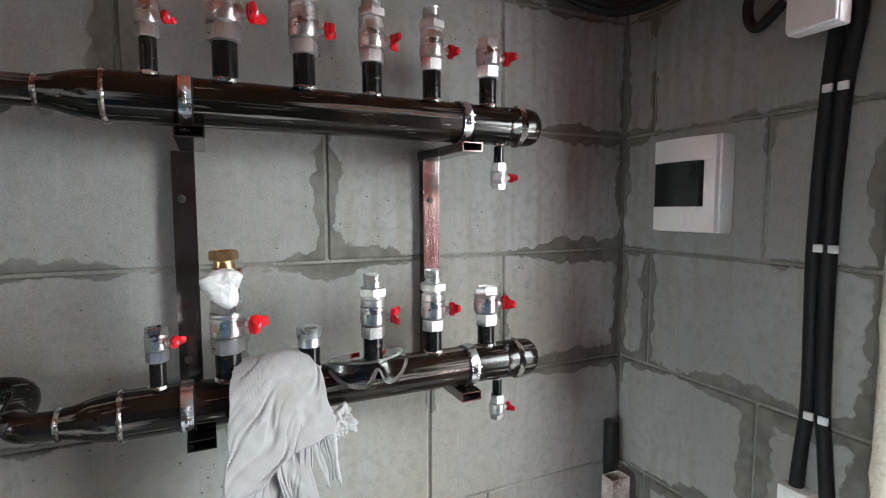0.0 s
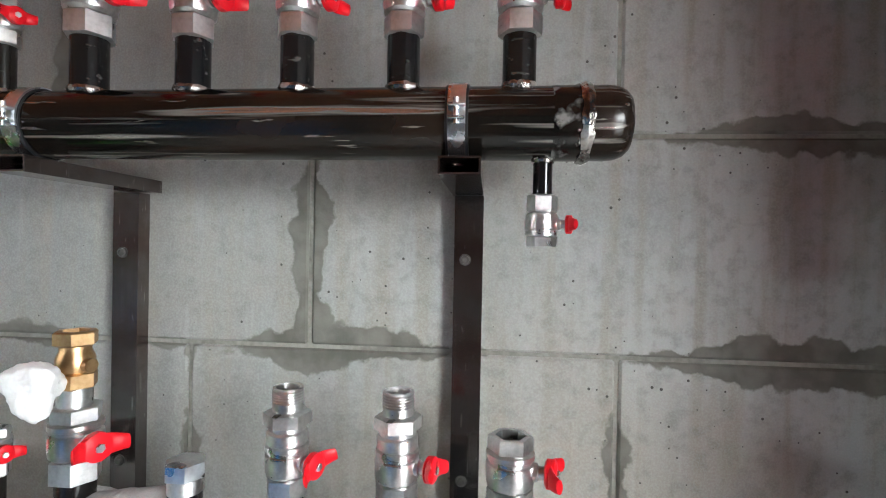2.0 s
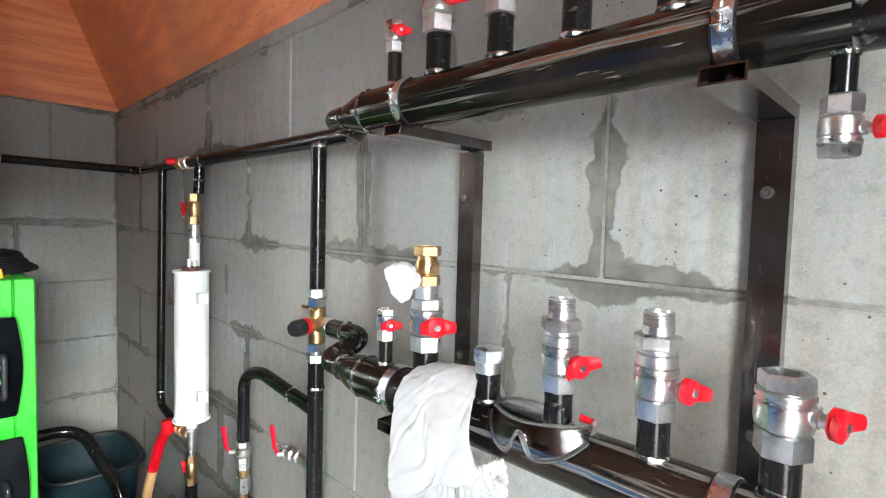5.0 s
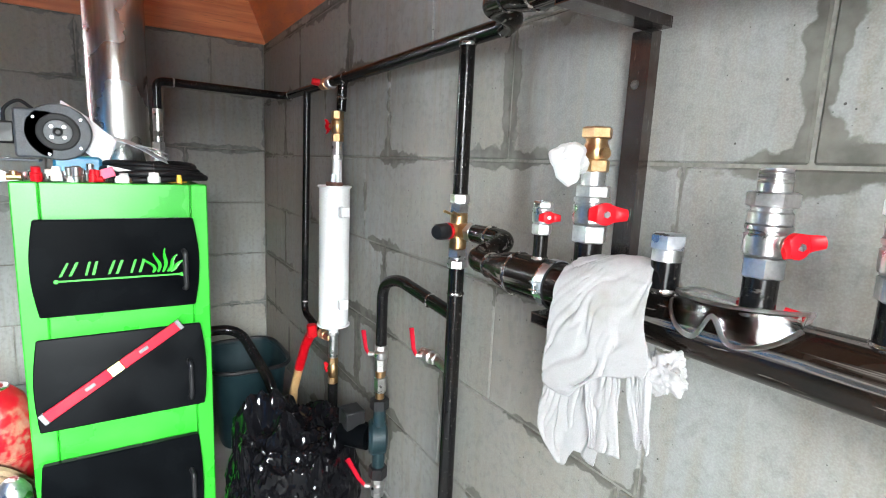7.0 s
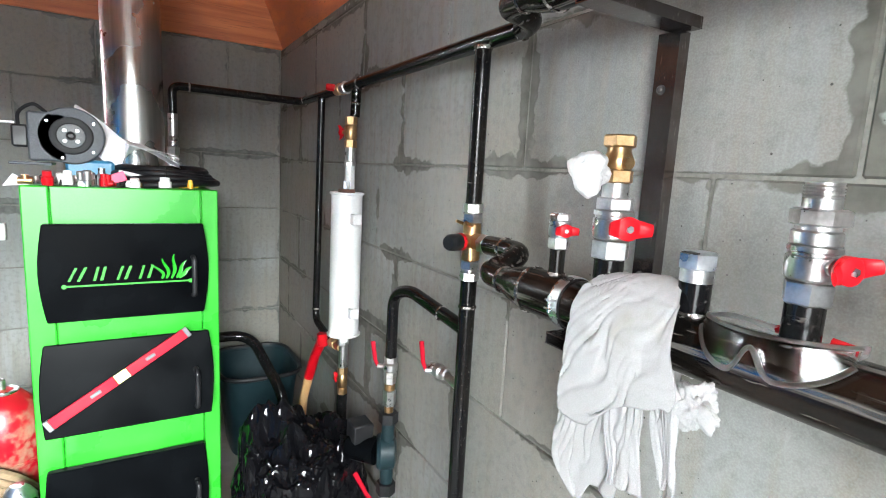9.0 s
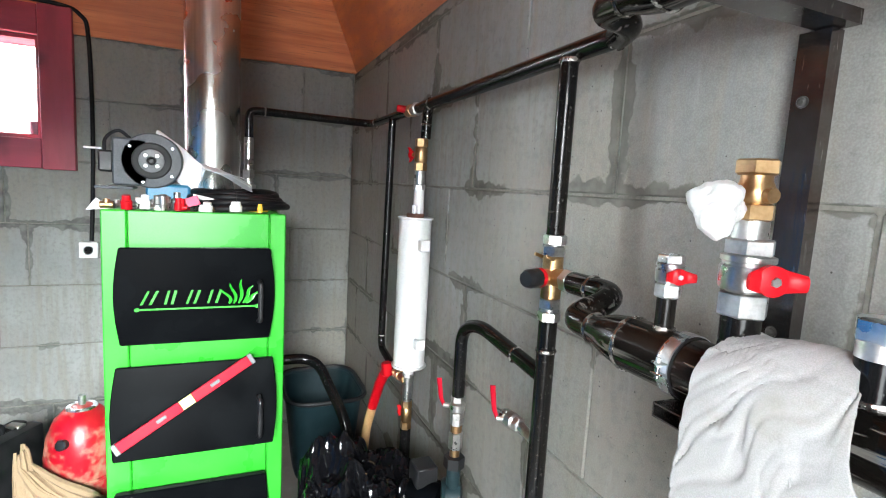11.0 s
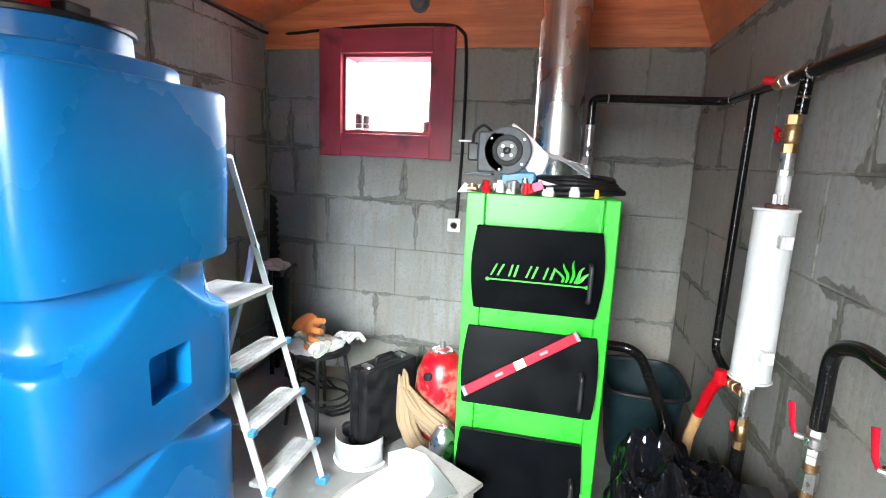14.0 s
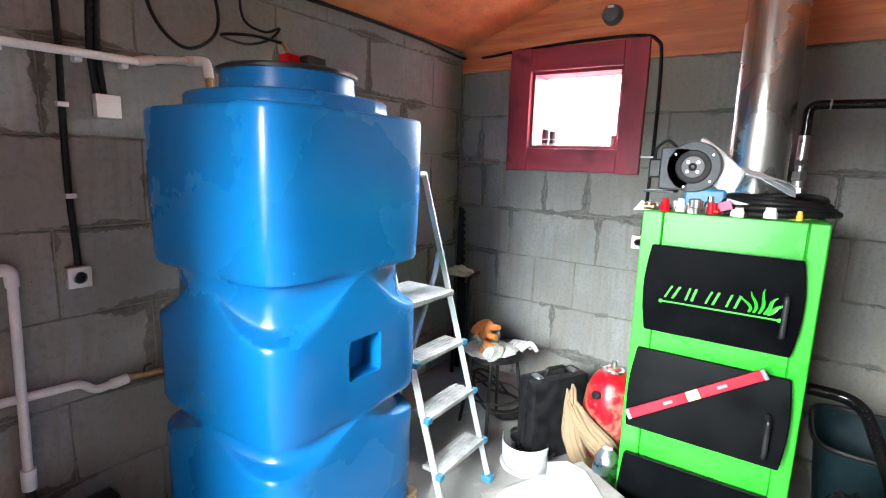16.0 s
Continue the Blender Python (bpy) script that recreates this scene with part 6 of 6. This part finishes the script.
toolbox = thing("tool_case", (-1.86, -0.40, 0.0), "upright black plastic tool case on the floor", "tool case", turn=(0, 0, -28))
m = PLACE[toolbox]
for name, lo, hi, mat_ in (("shell_half", (-0.17, -0.065, 0.0), (0.17, -0.003, 0.43), BLACK_PLASTIC), ("shell_half", (-0.17, 0.003, 0.0), (0.17, 0.065, 0.43), BLACK_PLASTIC)):
    b = box(lo, hi, 0.014, segments=2)
    b.transform(m)
    part(name, b, mat_, toolbox)
for x in (-0.11, 0.11):
    b = box((x - 0.018, -0.030, 0.425), (x + 0.018, 0.030, 0.440), 0.004)
    b.transform(m)
    part("latch", b, NICKEL, toolbox, "bright metal latch")
b = sweep(rounded([(-0.055, 0, 0.425), (-0.055, 0, 0.462), (0.055, 0, 0.462), (0.055, 0, 0.425)], 0.02), 0.010, 10)
b.transform(m)
part("handle", b, BLACK_PLASTIC, toolbox)

vessel = thing("red_expansion_vessel", (-1.66, -0.07, 0.0), "dusty red expansion vessel with a black valve cap", "pressure vessel")
dusty = Nodes("dusty_red_enamel")
dust = dusty.math("ADD", dusty.math("MULTIPLY", dusty.noise(7.0, 5.0), 0.7), dusty.math("MULTIPLY", dusty.noise(45.0, 4.0), 0.3))
REDPAINT = dusty.finish(dusty.blend(dusty.step(dust, 0.47, 0.60, 0.0, 0.85), (0.27, 0.003, 0.010), (0.24, 0.130, 0.080)), dusty.step(dust, 0.45, 0.60, 0.28, 0.8), 0.0, dust, 0.15, 0.001)
part("shell", lathe((-1.66, -0.060, 0.17), (0, 0, 1), [(0, 0.045), (0.015, 0.078), (0.06, 0.104), (0.14, 0.115), (0.27, 0.117), (0.34, 0.108), (0.40, 0.085), (0.435, 0.052), (0.447, 0.018)], 44), REDPAINT, vessel)
part("seam", lathe((-1.66, -0.060, 0.365), (0, 0, 1), [(0, 0.116), (0.003, 0.120), (0.013, 0.120), (0.016, 0.116)], 44), REDPAINT, vessel)
part("air_valve_cap", rod((-1.570, -0.090, 0.515), (-1.542, -0.100, 0.525), 0.018, 18, edge=0.004), BLACK_PLASTIC, vessel)
part("top_plate", rod((-1.66, -0.060, 0.600), (-1.66, -0.060, 0.612), 0.048, 26, edge=0.002), GALV, vessel, "zinc-plated top flange")
part("top_nipple", rod((-1.66, -0.060, 0.610), (-1.66, -0.060, 0.650), 0.012, 16, edge=0.002), NICKEL, vessel)
part("flange_bolt", hexnut((-1.62, -0.090, 0.611), (-1.62, -0.090, 0.624), 0.007), NICKEL, vessel)
for a in (90, 210, 330):
    c, s = math.cos(radians(a)), math.sin(radians(a))
    part("foot", sweep([(-1.66 + 0.08 * c, -0.060 + 0.08 * s, 0.22), (-1.66 + 0.125 * c, -0.060 + 0.125 * s, 0.0)], 0.014, 8, flat=0.4), REDPAINT, vessel)
hemp = thing("hemp_bundle", (-1.55, -0.19, 0.40), "bundle of tan plumber's hemp fibres on the vessel", "hemp bundle")
TAN = fabric_material("tan_hemp", (0.17, 0.115, 0.065), (0.26, 0.185, 0.11), (0.11, 0.065, 0.035))
for k in range(48):
    q, w, e = rng.uniform(-1, 1), rng.uniform(-1, 1), rng.uniform(-1, 1)
    pts = [(-1.60 + 0.03 * q, -0.215 + 0.016 * w, 0.49 + 0.02 * e), (-1.555 + 0.02 * q, -0.195 + 0.022 * w, 0.41), (-1.530 + 0.025 * q, -0.165 + 0.030 * w, 0.30), (-1.525 + 0.025 * q, -0.115 + 0.032 * e, 0.215), (-1.525 + 0.02 * w, -0.045 + 0.035 * e, 0.20)]
    if k % 2:
        pts = [(-1.55 + 0.01 * q, -0.19 + 0.02 * w, 0.45 + 0.02 * e), (-1.512 + 0.008 * q, -0.11 + 0.04 * w, 0.37 + 0.04 * e), (-1.508 + 0.008 * q, -0.03 + 0.04 * w, 0.31 + 0.05 * e), (-1.53, 0.035 + 0.03 * w, 0.24 + 0.05 * e)]
    part("strand", sweep(curved(pts, 6), lambda u: 0.0105 * (0.45 + math.sin(math.pi * u)), 6), TAN, hemp)

VISOR = clear_material("scratched_visor", (0.82, 0.84, 0.85), 0.3)
VISOR.node_tree.nodes["Principled BSDF"].inputs["Transmission Weight"].default_value = 0.45
visor = thing("face_shield", (-1.70, -0.46, 0.0), "clear face shield lying on the concrete floor", "face shield")
shell = bmesh.new()
prev = None
for i in range(25):
    a = math.pi * (0.08 + 0.84 * i / 24)
    row = [shell.verts.new((-1.69 + (0.12 + 0.02 * s) * math.sin(a) * 1.1, -0.445 + 0.125 * math.cos(a) * -1, 0.012 + 0.135 * s)) for s in (0, 0.33, 0.66, 1.0)]
    if prev:
        for j in range(3):
            shell.faces.new((prev[j], prev[j + 1], row[j + 1], row[j]))
    prev = row
with_thickness(part("shield", shell, VISOR, visor, smooth=60), 0.002)
part("rim", sweep([(-1.69 + 0.134 * math.sin(a), -0.445 - 0.127 * math.cos(a), 0.010) for a in (math.pi * (0.08 + 0.84 * i / 24) for i in range(25))], 0.009, 8), WHITE, visor, "white plastic rim")
part("head_band", sweep([(-1.71 + 0.07 * math.sin(a), -0.42 - 0.09 * math.cos(a), 0.075) for a in (2 * math.pi * i / 30 for i in range(31))], 0.010, 8), BLACK_PLASTIC, visor)
part("band_knob", rod((-1.80, -0.56, 0.05), (-1.84, -0.585, 0.05), 0.035, 18, edge=0.006), BLACK_PLASTIC, visor)

# low box in front of the boiler, with the sheets lying on it
EDGE_A, EDGE_B, CORNER = Vector((-0.520, -0.855, 0)), Vector((0.885, -0.466, 0)), Vector((-1.013, 0.234, 0))


def turned_box(a0, a1, b0, b1, z0, z1, bevel):
    """A box laid along the two edges that leave the corner."""
    m_ = Matrix((EDGE_A, EDGE_B, Vector((0, 0, 1)))).transposed().to_4x4()
    m_.translation = CORNER
    b_ = box((a0, b0, z0), (a1, b1, z1), bevel)
    b_.transform(m_)
    return b_


BOARD = plain("pale_dusty_board", (0.13, 0.118, 0.108), (0.20, 0.185, 0.172), (0.7, 0.85), 0.0, 9, 130, strength=0.3)
low_box = thing("low_box", (-0.95, 0.0, 0.0), "low box covered with a pale dusty board", "box")
part("body", turned_box(0.02, 0.27, 0.02, 0.40, 0.0, 0.432, 0.004), BOARD, low_box)
part("top_board", turned_box(0.0, 0.29, 0.0, 0.42, 0.433, 0.448, 0.003), BOARD, low_box, "pale dusty board")
film_ = thing("plastic_sheet", (-0.98, 0.02, 0.449), "clear greenish plastic sheet lying on the low box", "plastic sheet")
part("sheet", plate([(-1.075, -0.105, 0.452), (-1.122, -0.052, 0.453), (-1.100, 0.020, 0.456), (-1.036, 0.080, 0.456), (-0.940, 0.165, 0.452), (-0.840, 0.075, 0.451), (-0.955, -0.060, 0.452)], 0.003), clear_material("greenish_plastic", (0.62, 0.70, 0.64), 0.32), film_, smooth=0)
tray = thing("white_cover_panel", (-0.85, -0.03, 0.46), "white moulded plastic cover lying on the low box", "cover panel")
outline = []
for k in range(40):
    a = 2 * math.pi * k / 40
    u_, v_ = math.copysign(abs(math.cos(a)) ** 0.55, math.cos(a)), math.copysign(abs(math.sin(a)) ** 0.55, math.sin(a))
    outline.append(Vector((-0.868, -0.030, 0.464 + 0.006 * v_)) + EDGE_B * 0.150 * u_ + EDGE_A * 0.088 * v_)
part("panel", plate(outline, 0.012, bevel=0.003), WHITE, tray)
part("raised_middle", plate([p_ * 0.72 + Vector((-0.868, -0.030, 0.464)) * 0.28 + Vector((0, 0, 0.012)) for p_ in outline], 0.004, bevel=0.0015), WHITE, tray)
kettle = thing("galvanised_canister", (-1.364, 0.02, 0.0), "tall zinc canister standing beside the boiler", "canister")
part("can", lathe((-1.364, 0.02, 0.0), (0, 0, 1), [(0, 0.050), (0.30, 0.052), (0.37, 0.047), (0.40, 0.030), (0.412, 0.018)], 26), GALV, kettle)

stand = thing("garden_tool", (X_LEFT + 0.13, -1.37, 0.0), "dark tool with a toothed blade leaning in the corner", "tool")
blade = [(X_LEFT + 0.10, -1.435, 0.55)]
for k in range(13):
    z = 0.55 + 0.048 * k
    blade += [(X_LEFT + 0.10, -1.345 - 0.002 * k, z), (X_LEFT + 0.10, -1.365 - 0.002 * k, z + 0.03)]
blade += [(X_LEFT + 0.10, -1.42, 1.17)]
part("toothed_blade", plate(blade, 0.012), BLACK_PLASTIC, stand, smooth=0)
part("shaft", rod((X_LEFT + 0.11, -1.39, 0.0), (X_LEFT + 0.106, -1.39, 0.60), 0.020, 14), BLACK_PLASTIC, stand)
rack = thing("tool_stand", (X_LEFT + 0.22, -1.28, 0.0), "black metal stand with a rag on top", "stand")
for y in (-1.36, -1.25):
    part("post", sweep(rounded([(X_LEFT + 0.22, y, 0.0), (X_LEFT + 0.22, y, 0.70), (X_LEFT + 0.10, y, 0.72)], 0.04), 0.014, 10), BLACK_PLASTIC, rack)
part("cross_plate", box((X_LEFT + 0.195, -1.37, 0.12), (X_LEFT + 0.206, -1.24, 0.66), 0.004), BLACK_PLASTIC, rack)
solid("white_work_glove", lump((X_LEFT + 0.20, -1.33, 0.735), 0.075, 0.5, 7.7, 4, (0.9, 1.1, 0.42)), fabric_material("white_knit", (0.55, 0.54, 0.50), (0.70, 0.69, 0.66), (0.30, 0.29, 0.26)), "crumpled white glove draped over the stand", "glove", at=(X_LEFT + 0.20, -1.33, 0.72))

# ---- right-hand wall ----
panel = thing("breaker_box", (X_RIGHT, 0.854, 1.61), "white plastic breaker box with a dark smoked window", "breaker box")
part("back_box", box((X_RIGHT - 0.042, 0.772, 1.506), (X_RIGHT - 0.0015, 0.936, 1.713), 0.004, segments=2), WHITE, panel)
arc = []
for i in range(15):
    u = -1 + 2 * i / 14
    arc.append((0.854 + 0.078 * u, -0.010 * u * u))
front = [(X_RIGHT - 0.055 - 0.012 * (1 - ((y - 0.854) / 0.078) ** 2), y) for y, _ in arc]


def prism(outline, z0, z1, bm=None):
    """An upright prism over an outline in x and y."""
    bm = bm or bmesh.new()
    low = [bm.verts.new((x, y, z0)) for x, y in outline]
    high = [bm.verts.new((x, y, z1)) for x, y in outline]
    bm.faces.new(low)
    bm.faces.new(high)
    for k in range(len(low)):
        j = (k + 1) % len(low)
        bm.faces.new((low[k], low[j], high[j], high[k]))
    return bm


part("cover", prism(front + [(X_RIGHT - 0.043, 0.932), (X_RIGHT - 0.043, 0.776)], 1.509, 1.5615), WHITE, panel)
part("cover", prism(front + [(X_RIGHT - 0.043, 0.932), (X_RIGHT - 0.043, 0.776)], 1.6605, 1.710), WHITE, panel)
part("cover_side", prism([(x, y) for x, y in front if y < 0.806] + [(X_RIGHT - 0.043, 0.803), (X_RIGHT - 0.043, 0.776)], 1.562, 1.660), WHITE, panel)
part("smoked_window", prism([(x + 0.002, y) for x, y in front if y > 0.805] + [(X_RIGHT - 0.043, 0.931), (X_RIGHT - 0.043, 0.807)], 1.5625, 1.6595), SMOKED, panel, "dark smoked plastic window")
part("knock_out", lathe((X_RIGHT - 0.0665, 0.850, 1.535), (-1, 0, 0), [(0, 0.017), (0.001, 0.016)], 22), WHITE, panel)

XC_ = X_RIGHT - 0.013
for y, bend in ((0.601, 0.0), (0.577, 0.008)):
    t = thing("conduit", (XC_, y, 1.05), "black corrugated conduit clipped to the block wall", "conduit", "black conduits on the walls")
    low_y = 0.613 if bend == 0 else 0.560
    part("conduit_tube", sweep(curved([(XC_, low_y, 1.035), (XC_, (low_y + y) / 2, 1.12), (XC_, y, 1.22), (XC_, y + 0.004, 1.50), (XC_, y - 0.004, 1.75), (XC_, y - 0.014 - bend, 1.90), (XC_, y - 0.02 - bend, 2.06)], 14), lambda u: 0.0125 + 0.0007 * math.sin(u * 520), 12), RUBBER, t)
    for z in (1.182, 1.488, 1.765):
        part("clip", box((XC_ - 0.015, y - 0.005 - 0.012, z - 0.007), (XC_ - 0.009, y - 0.005 + 0.004, z + 0.007), 0.001), WHITE, t, "white plastic clip")
jbox = thing("junction_box", (X_RIGHT, 0.63, 1.91), "white square junction box under the roof", "junction box", "white sockets and boxes on the walls")
part("box", box((X_RIGHT - 0.060, 0.560, 1.862), (X_RIGHT - 0.027, 0.647, 1.950), 0.006, segments=2), WHITE, jbox)
part("lid", box((X_RIGHT - 0.067, 0.563, 1.865), (X_RIGHT - 0.0605, 0.644, 1.947), 0.002), WHITE, jbox)
part("back_spacer", box((X_RIGHT - 0.0265, 0.622, 1.880), (X_RIGHT - 0.0015, 0.643, 1.940), 0.002), WHITE, jbox)
socket((X_RIGHT - 0.001, 0.590, 0.992), -90, "white double wall socket below the conduits", size=0.09)
cable("corner_cable", [(X_RIGHT - 0.02, 0.675, 1.94), (X_RIGHT - 0.03, 0.72, 1.905), (X_RIGHT - 0.03, 0.74, 1.95), (X_RIGHT - 0.02, 0.72, 2.05)], 0.010, "black cable loop beside the junction box")
for k, (dy, dx) in enumerate(((0.0, 0.0), (0.03, 0.012), (0.015, 0.03))):
    cable("roof_cable", [(X_RIGHT - 0.02, 0.55, 2.06 - 0.01 * k), (X_RIGHT - 0.04 - dx, 0.80, 2.048 - 0.012 * k), (X_RIGHT - 0.10 - dx, 1.00 - dy, 2.030 - 0.010 * k), (X_RIGHT - 0.24 - dx, 1.055 - dy, 2.055), (X_RIGHT - 0.40, 1.06 - dy, 2.068)], 0.013, "thick black cable bunched under the roof corner", group="black cables under the roof")
rail_ = thing("rusty_steel_profile", (0.965, 1.02, 0.0), "rusty steel profile standing in the corner", "steel profile")
part("profile", hollow((0.930, 0.990, 0.0), (0.985, 1.030, 0.872), 0.003, 2), plain("rusty_white_steel", (0.16, 0.06, 0.03), (0.56, 0.54, 0.51), (0.5, 0.75), 0.2, 10, 140), rail_)
post_ = thing("black_pole", (0.975, 1.052, 0.0), "black round pole standing in the corner", "pole")
part("pole", rod((0.968, 1.052, 0.0), (0.975, 1.052, 1.000), 0.0165, 18, edge=0.002), BLACK_PLASTIC, post_)

door_frame = thing("door_1", (X_RIGHT, 0.02, 0.0), "open doorway with a maroon wooden frame", "door", kind="structure")
for lo, hi in (((X_RIGHT + 0.01, DOOR[1] - 0.03, 0.0), (X_RIGHT + 0.19, DOOR[1], DOOR[3])), ((X_RIGHT + 0.01, DOOR[0] + 0.002, 0.0), (X_RIGHT + 0.19, DOOR[0] + 0.032, DOOR[3])), ((X_RIGHT + 0.01, DOOR[0] + 0.032, DOOR[3] - 0.03), (X_RIGHT + 0.19, DOOR[1] - 0.03, DOOR[3] - 0.001))):
    part("jamb", box(lo, hi, 0.003), MAROON, door_frame)
seam = []
for k in range(60):
    z = 0.02 + 1.95 * k / 59
    seam.append((X_RIGHT + 0.004 + 0.004 * noise.noise(Vector((k * 0.7, 0, 0))), DOOR[1] + 0.018 + 0.005 * noise.noise(Vector((0, k * 0.5, 3))), z))
part("foam_seam", sweep(seam, lambda u: 0.017 + 0.004 * noise.noise(Vector((u * 40, 1, 1))), 10), FOAM, door_frame, "pale mounting foam squeezed beside the frame")

backdrop = box((-12.0, -14.0, -0.15), (-11.9, 6.0, 7.0))
glow = Nodes("hazy_daylight")
glow.bsdf.inputs["Emission Color"].default_value = (0.95, 0.98, 1.0, 1.0)
glow.bsdf.inputs["Emission Strength"].default_value = 2.2
solid("backdrop", backdrop, glow.finish((0.8, 0.8, 0.8), 0.9), "bright hazy sky far outside the window", "sky", kind="structure")

# ---- wall blocks ----
BLOCK_MESH = {}


def block_mesh(length, height, face):
    key = (round(length, 3), round(height, 3), face.name)
    if key not in BLOCK_MESH:
        bm = box((-length / 2, 0, -height / 2), (length / 2, 0.012, height / 2), 0.003)
        data = mesh_of("block", bm, face, 0)
        layer = data.attributes.new("span", "FLOAT_VECTOR", "POINT")
        for item in layer.data:
            item.vector = (length / 2, 0, height / 2)
        BLOCK_MESH[key] = data
    return BLOCK_MESH[key]


def lay(wall, origin, along, turn, run, base, top, joints, openings=(), course=COURSE, face=BLOCK):
    """Courses of blocks on a wall. joints: where a joint falls in even and odd courses; openings: (start, end, low, high) along the wall."""
    rng = random.Random(wall.name)
    gap = 0.006
    levels, z = [], base
    while z < top - 0.02:
        levels.append((max(z, 0.0), min(z + course, top)))
        z += course
    for row, (z0, z1) in enumerate(levels):
        if z1 - z0 < 0.03:
            continue
        cuts = sorted({round(run[0], 4), round(run[1], 4)} | {round(c, 4) for c in joints(row, z0) if run[0] + 0.03 < c < run[1] - 0.03})
        for a, b in zip(cuts, cuts[1:]):
            pieces = [(a, b, z0, z1)]
            for oa, ob_, ol, oh in openings:
                left = []
                for pa, pb, p0, p1 in pieces:
                    if pb <= oa or pa >= ob_ or p1 <= ol or p0 >= oh:
                        left.append((pa, pb, p0, p1))
                        continue
                    if pa < oa:
                        left.append((pa, oa, p0, p1))
                    if pb > ob_:
                        left.append((ob_, pb, p0, p1))
                    mid = (max(pa, oa), min(pb, ob_))
                    if p0 < ol:
                        left.append((*mid, p0, ol))
                    if p1 > oh:
                        left.append((*mid, oh, p1))
                pieces = left
            for pa, pb, p0, p1 in pieces:
                if pb - pa < 0.03 or p1 - p0 < 0.03:
                    continue
                ob = new("block", block_mesh(pb - pa - gap, p1 - p0 - gap, face))
                c = (pa + pb) / 2
                inset = rng.uniform(-0.0015, 0.0015)
                ob.matrix_basis = Matrix.Translation((origin[0] + along[0] * c, origin[1] + along[1] * c, (p0 + p1) / 2)) @ pose(0, 0, 0, 0, 0, turn) @ Matrix.Translation((0, inset, 0))
                ob.parent = wall


def every(start, step, low=-6, high=6):
    return [start + step * k for k in range(low, high + 1)]


NORTH_JOINTS = {6: [0.655, -0.10, -0.70, -1.30, -1.90], 5: [0.245, -0.355, -0.955, -1.555, -2.15], 4: [0.660, 0.072, -0.53, -1.13, -1.73, -2.33], 3: [0.468, 0.06, -0.365, -0.965, -1.565, -2.165]}
WEST_JOINTS = {2: [-1.16, -0.88, -0.603, -0.02, 0.55], 3: [-1.074, -0.476, 0.13, 0.74], 4: [-1.30, -0.84, -0.56, 0.05, 0.66]}
lay(wall_north, (0, Y_PIPE), (1, 0), 0, (X_LEFT, X_RIGHT), 0.002, TOP_PIPE, lambda row, z: NORTH_JOINTS.get(row, every(0.30 if row % 2 else 0.02, LENGTH)), course=0.29)
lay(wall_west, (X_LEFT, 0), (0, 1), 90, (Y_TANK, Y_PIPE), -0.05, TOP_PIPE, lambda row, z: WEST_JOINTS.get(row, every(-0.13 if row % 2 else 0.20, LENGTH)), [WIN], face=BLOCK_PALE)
lay(wall_south, (0, Y_TANK), (-1, 0), 180, (-X_RIGHT, -X_LEFT), -0.01, TOP_TANK, lambda row, z: every(0.15 if row % 2 else 0.45, LENGTH))
lay(wall_east, (X_RIGHT, 0), (0, -1), -90, (-Y_PIPE, -Y_TANK), 0.002, TOP_PIPE, lambda row, z: every(-0.705 if row % 2 else -0.69 + LENGTH / 2, LENGTH), [(-DOOR[1] - 0.035, -DOOR[0], 0.0, DOOR[3])], course=0.29)
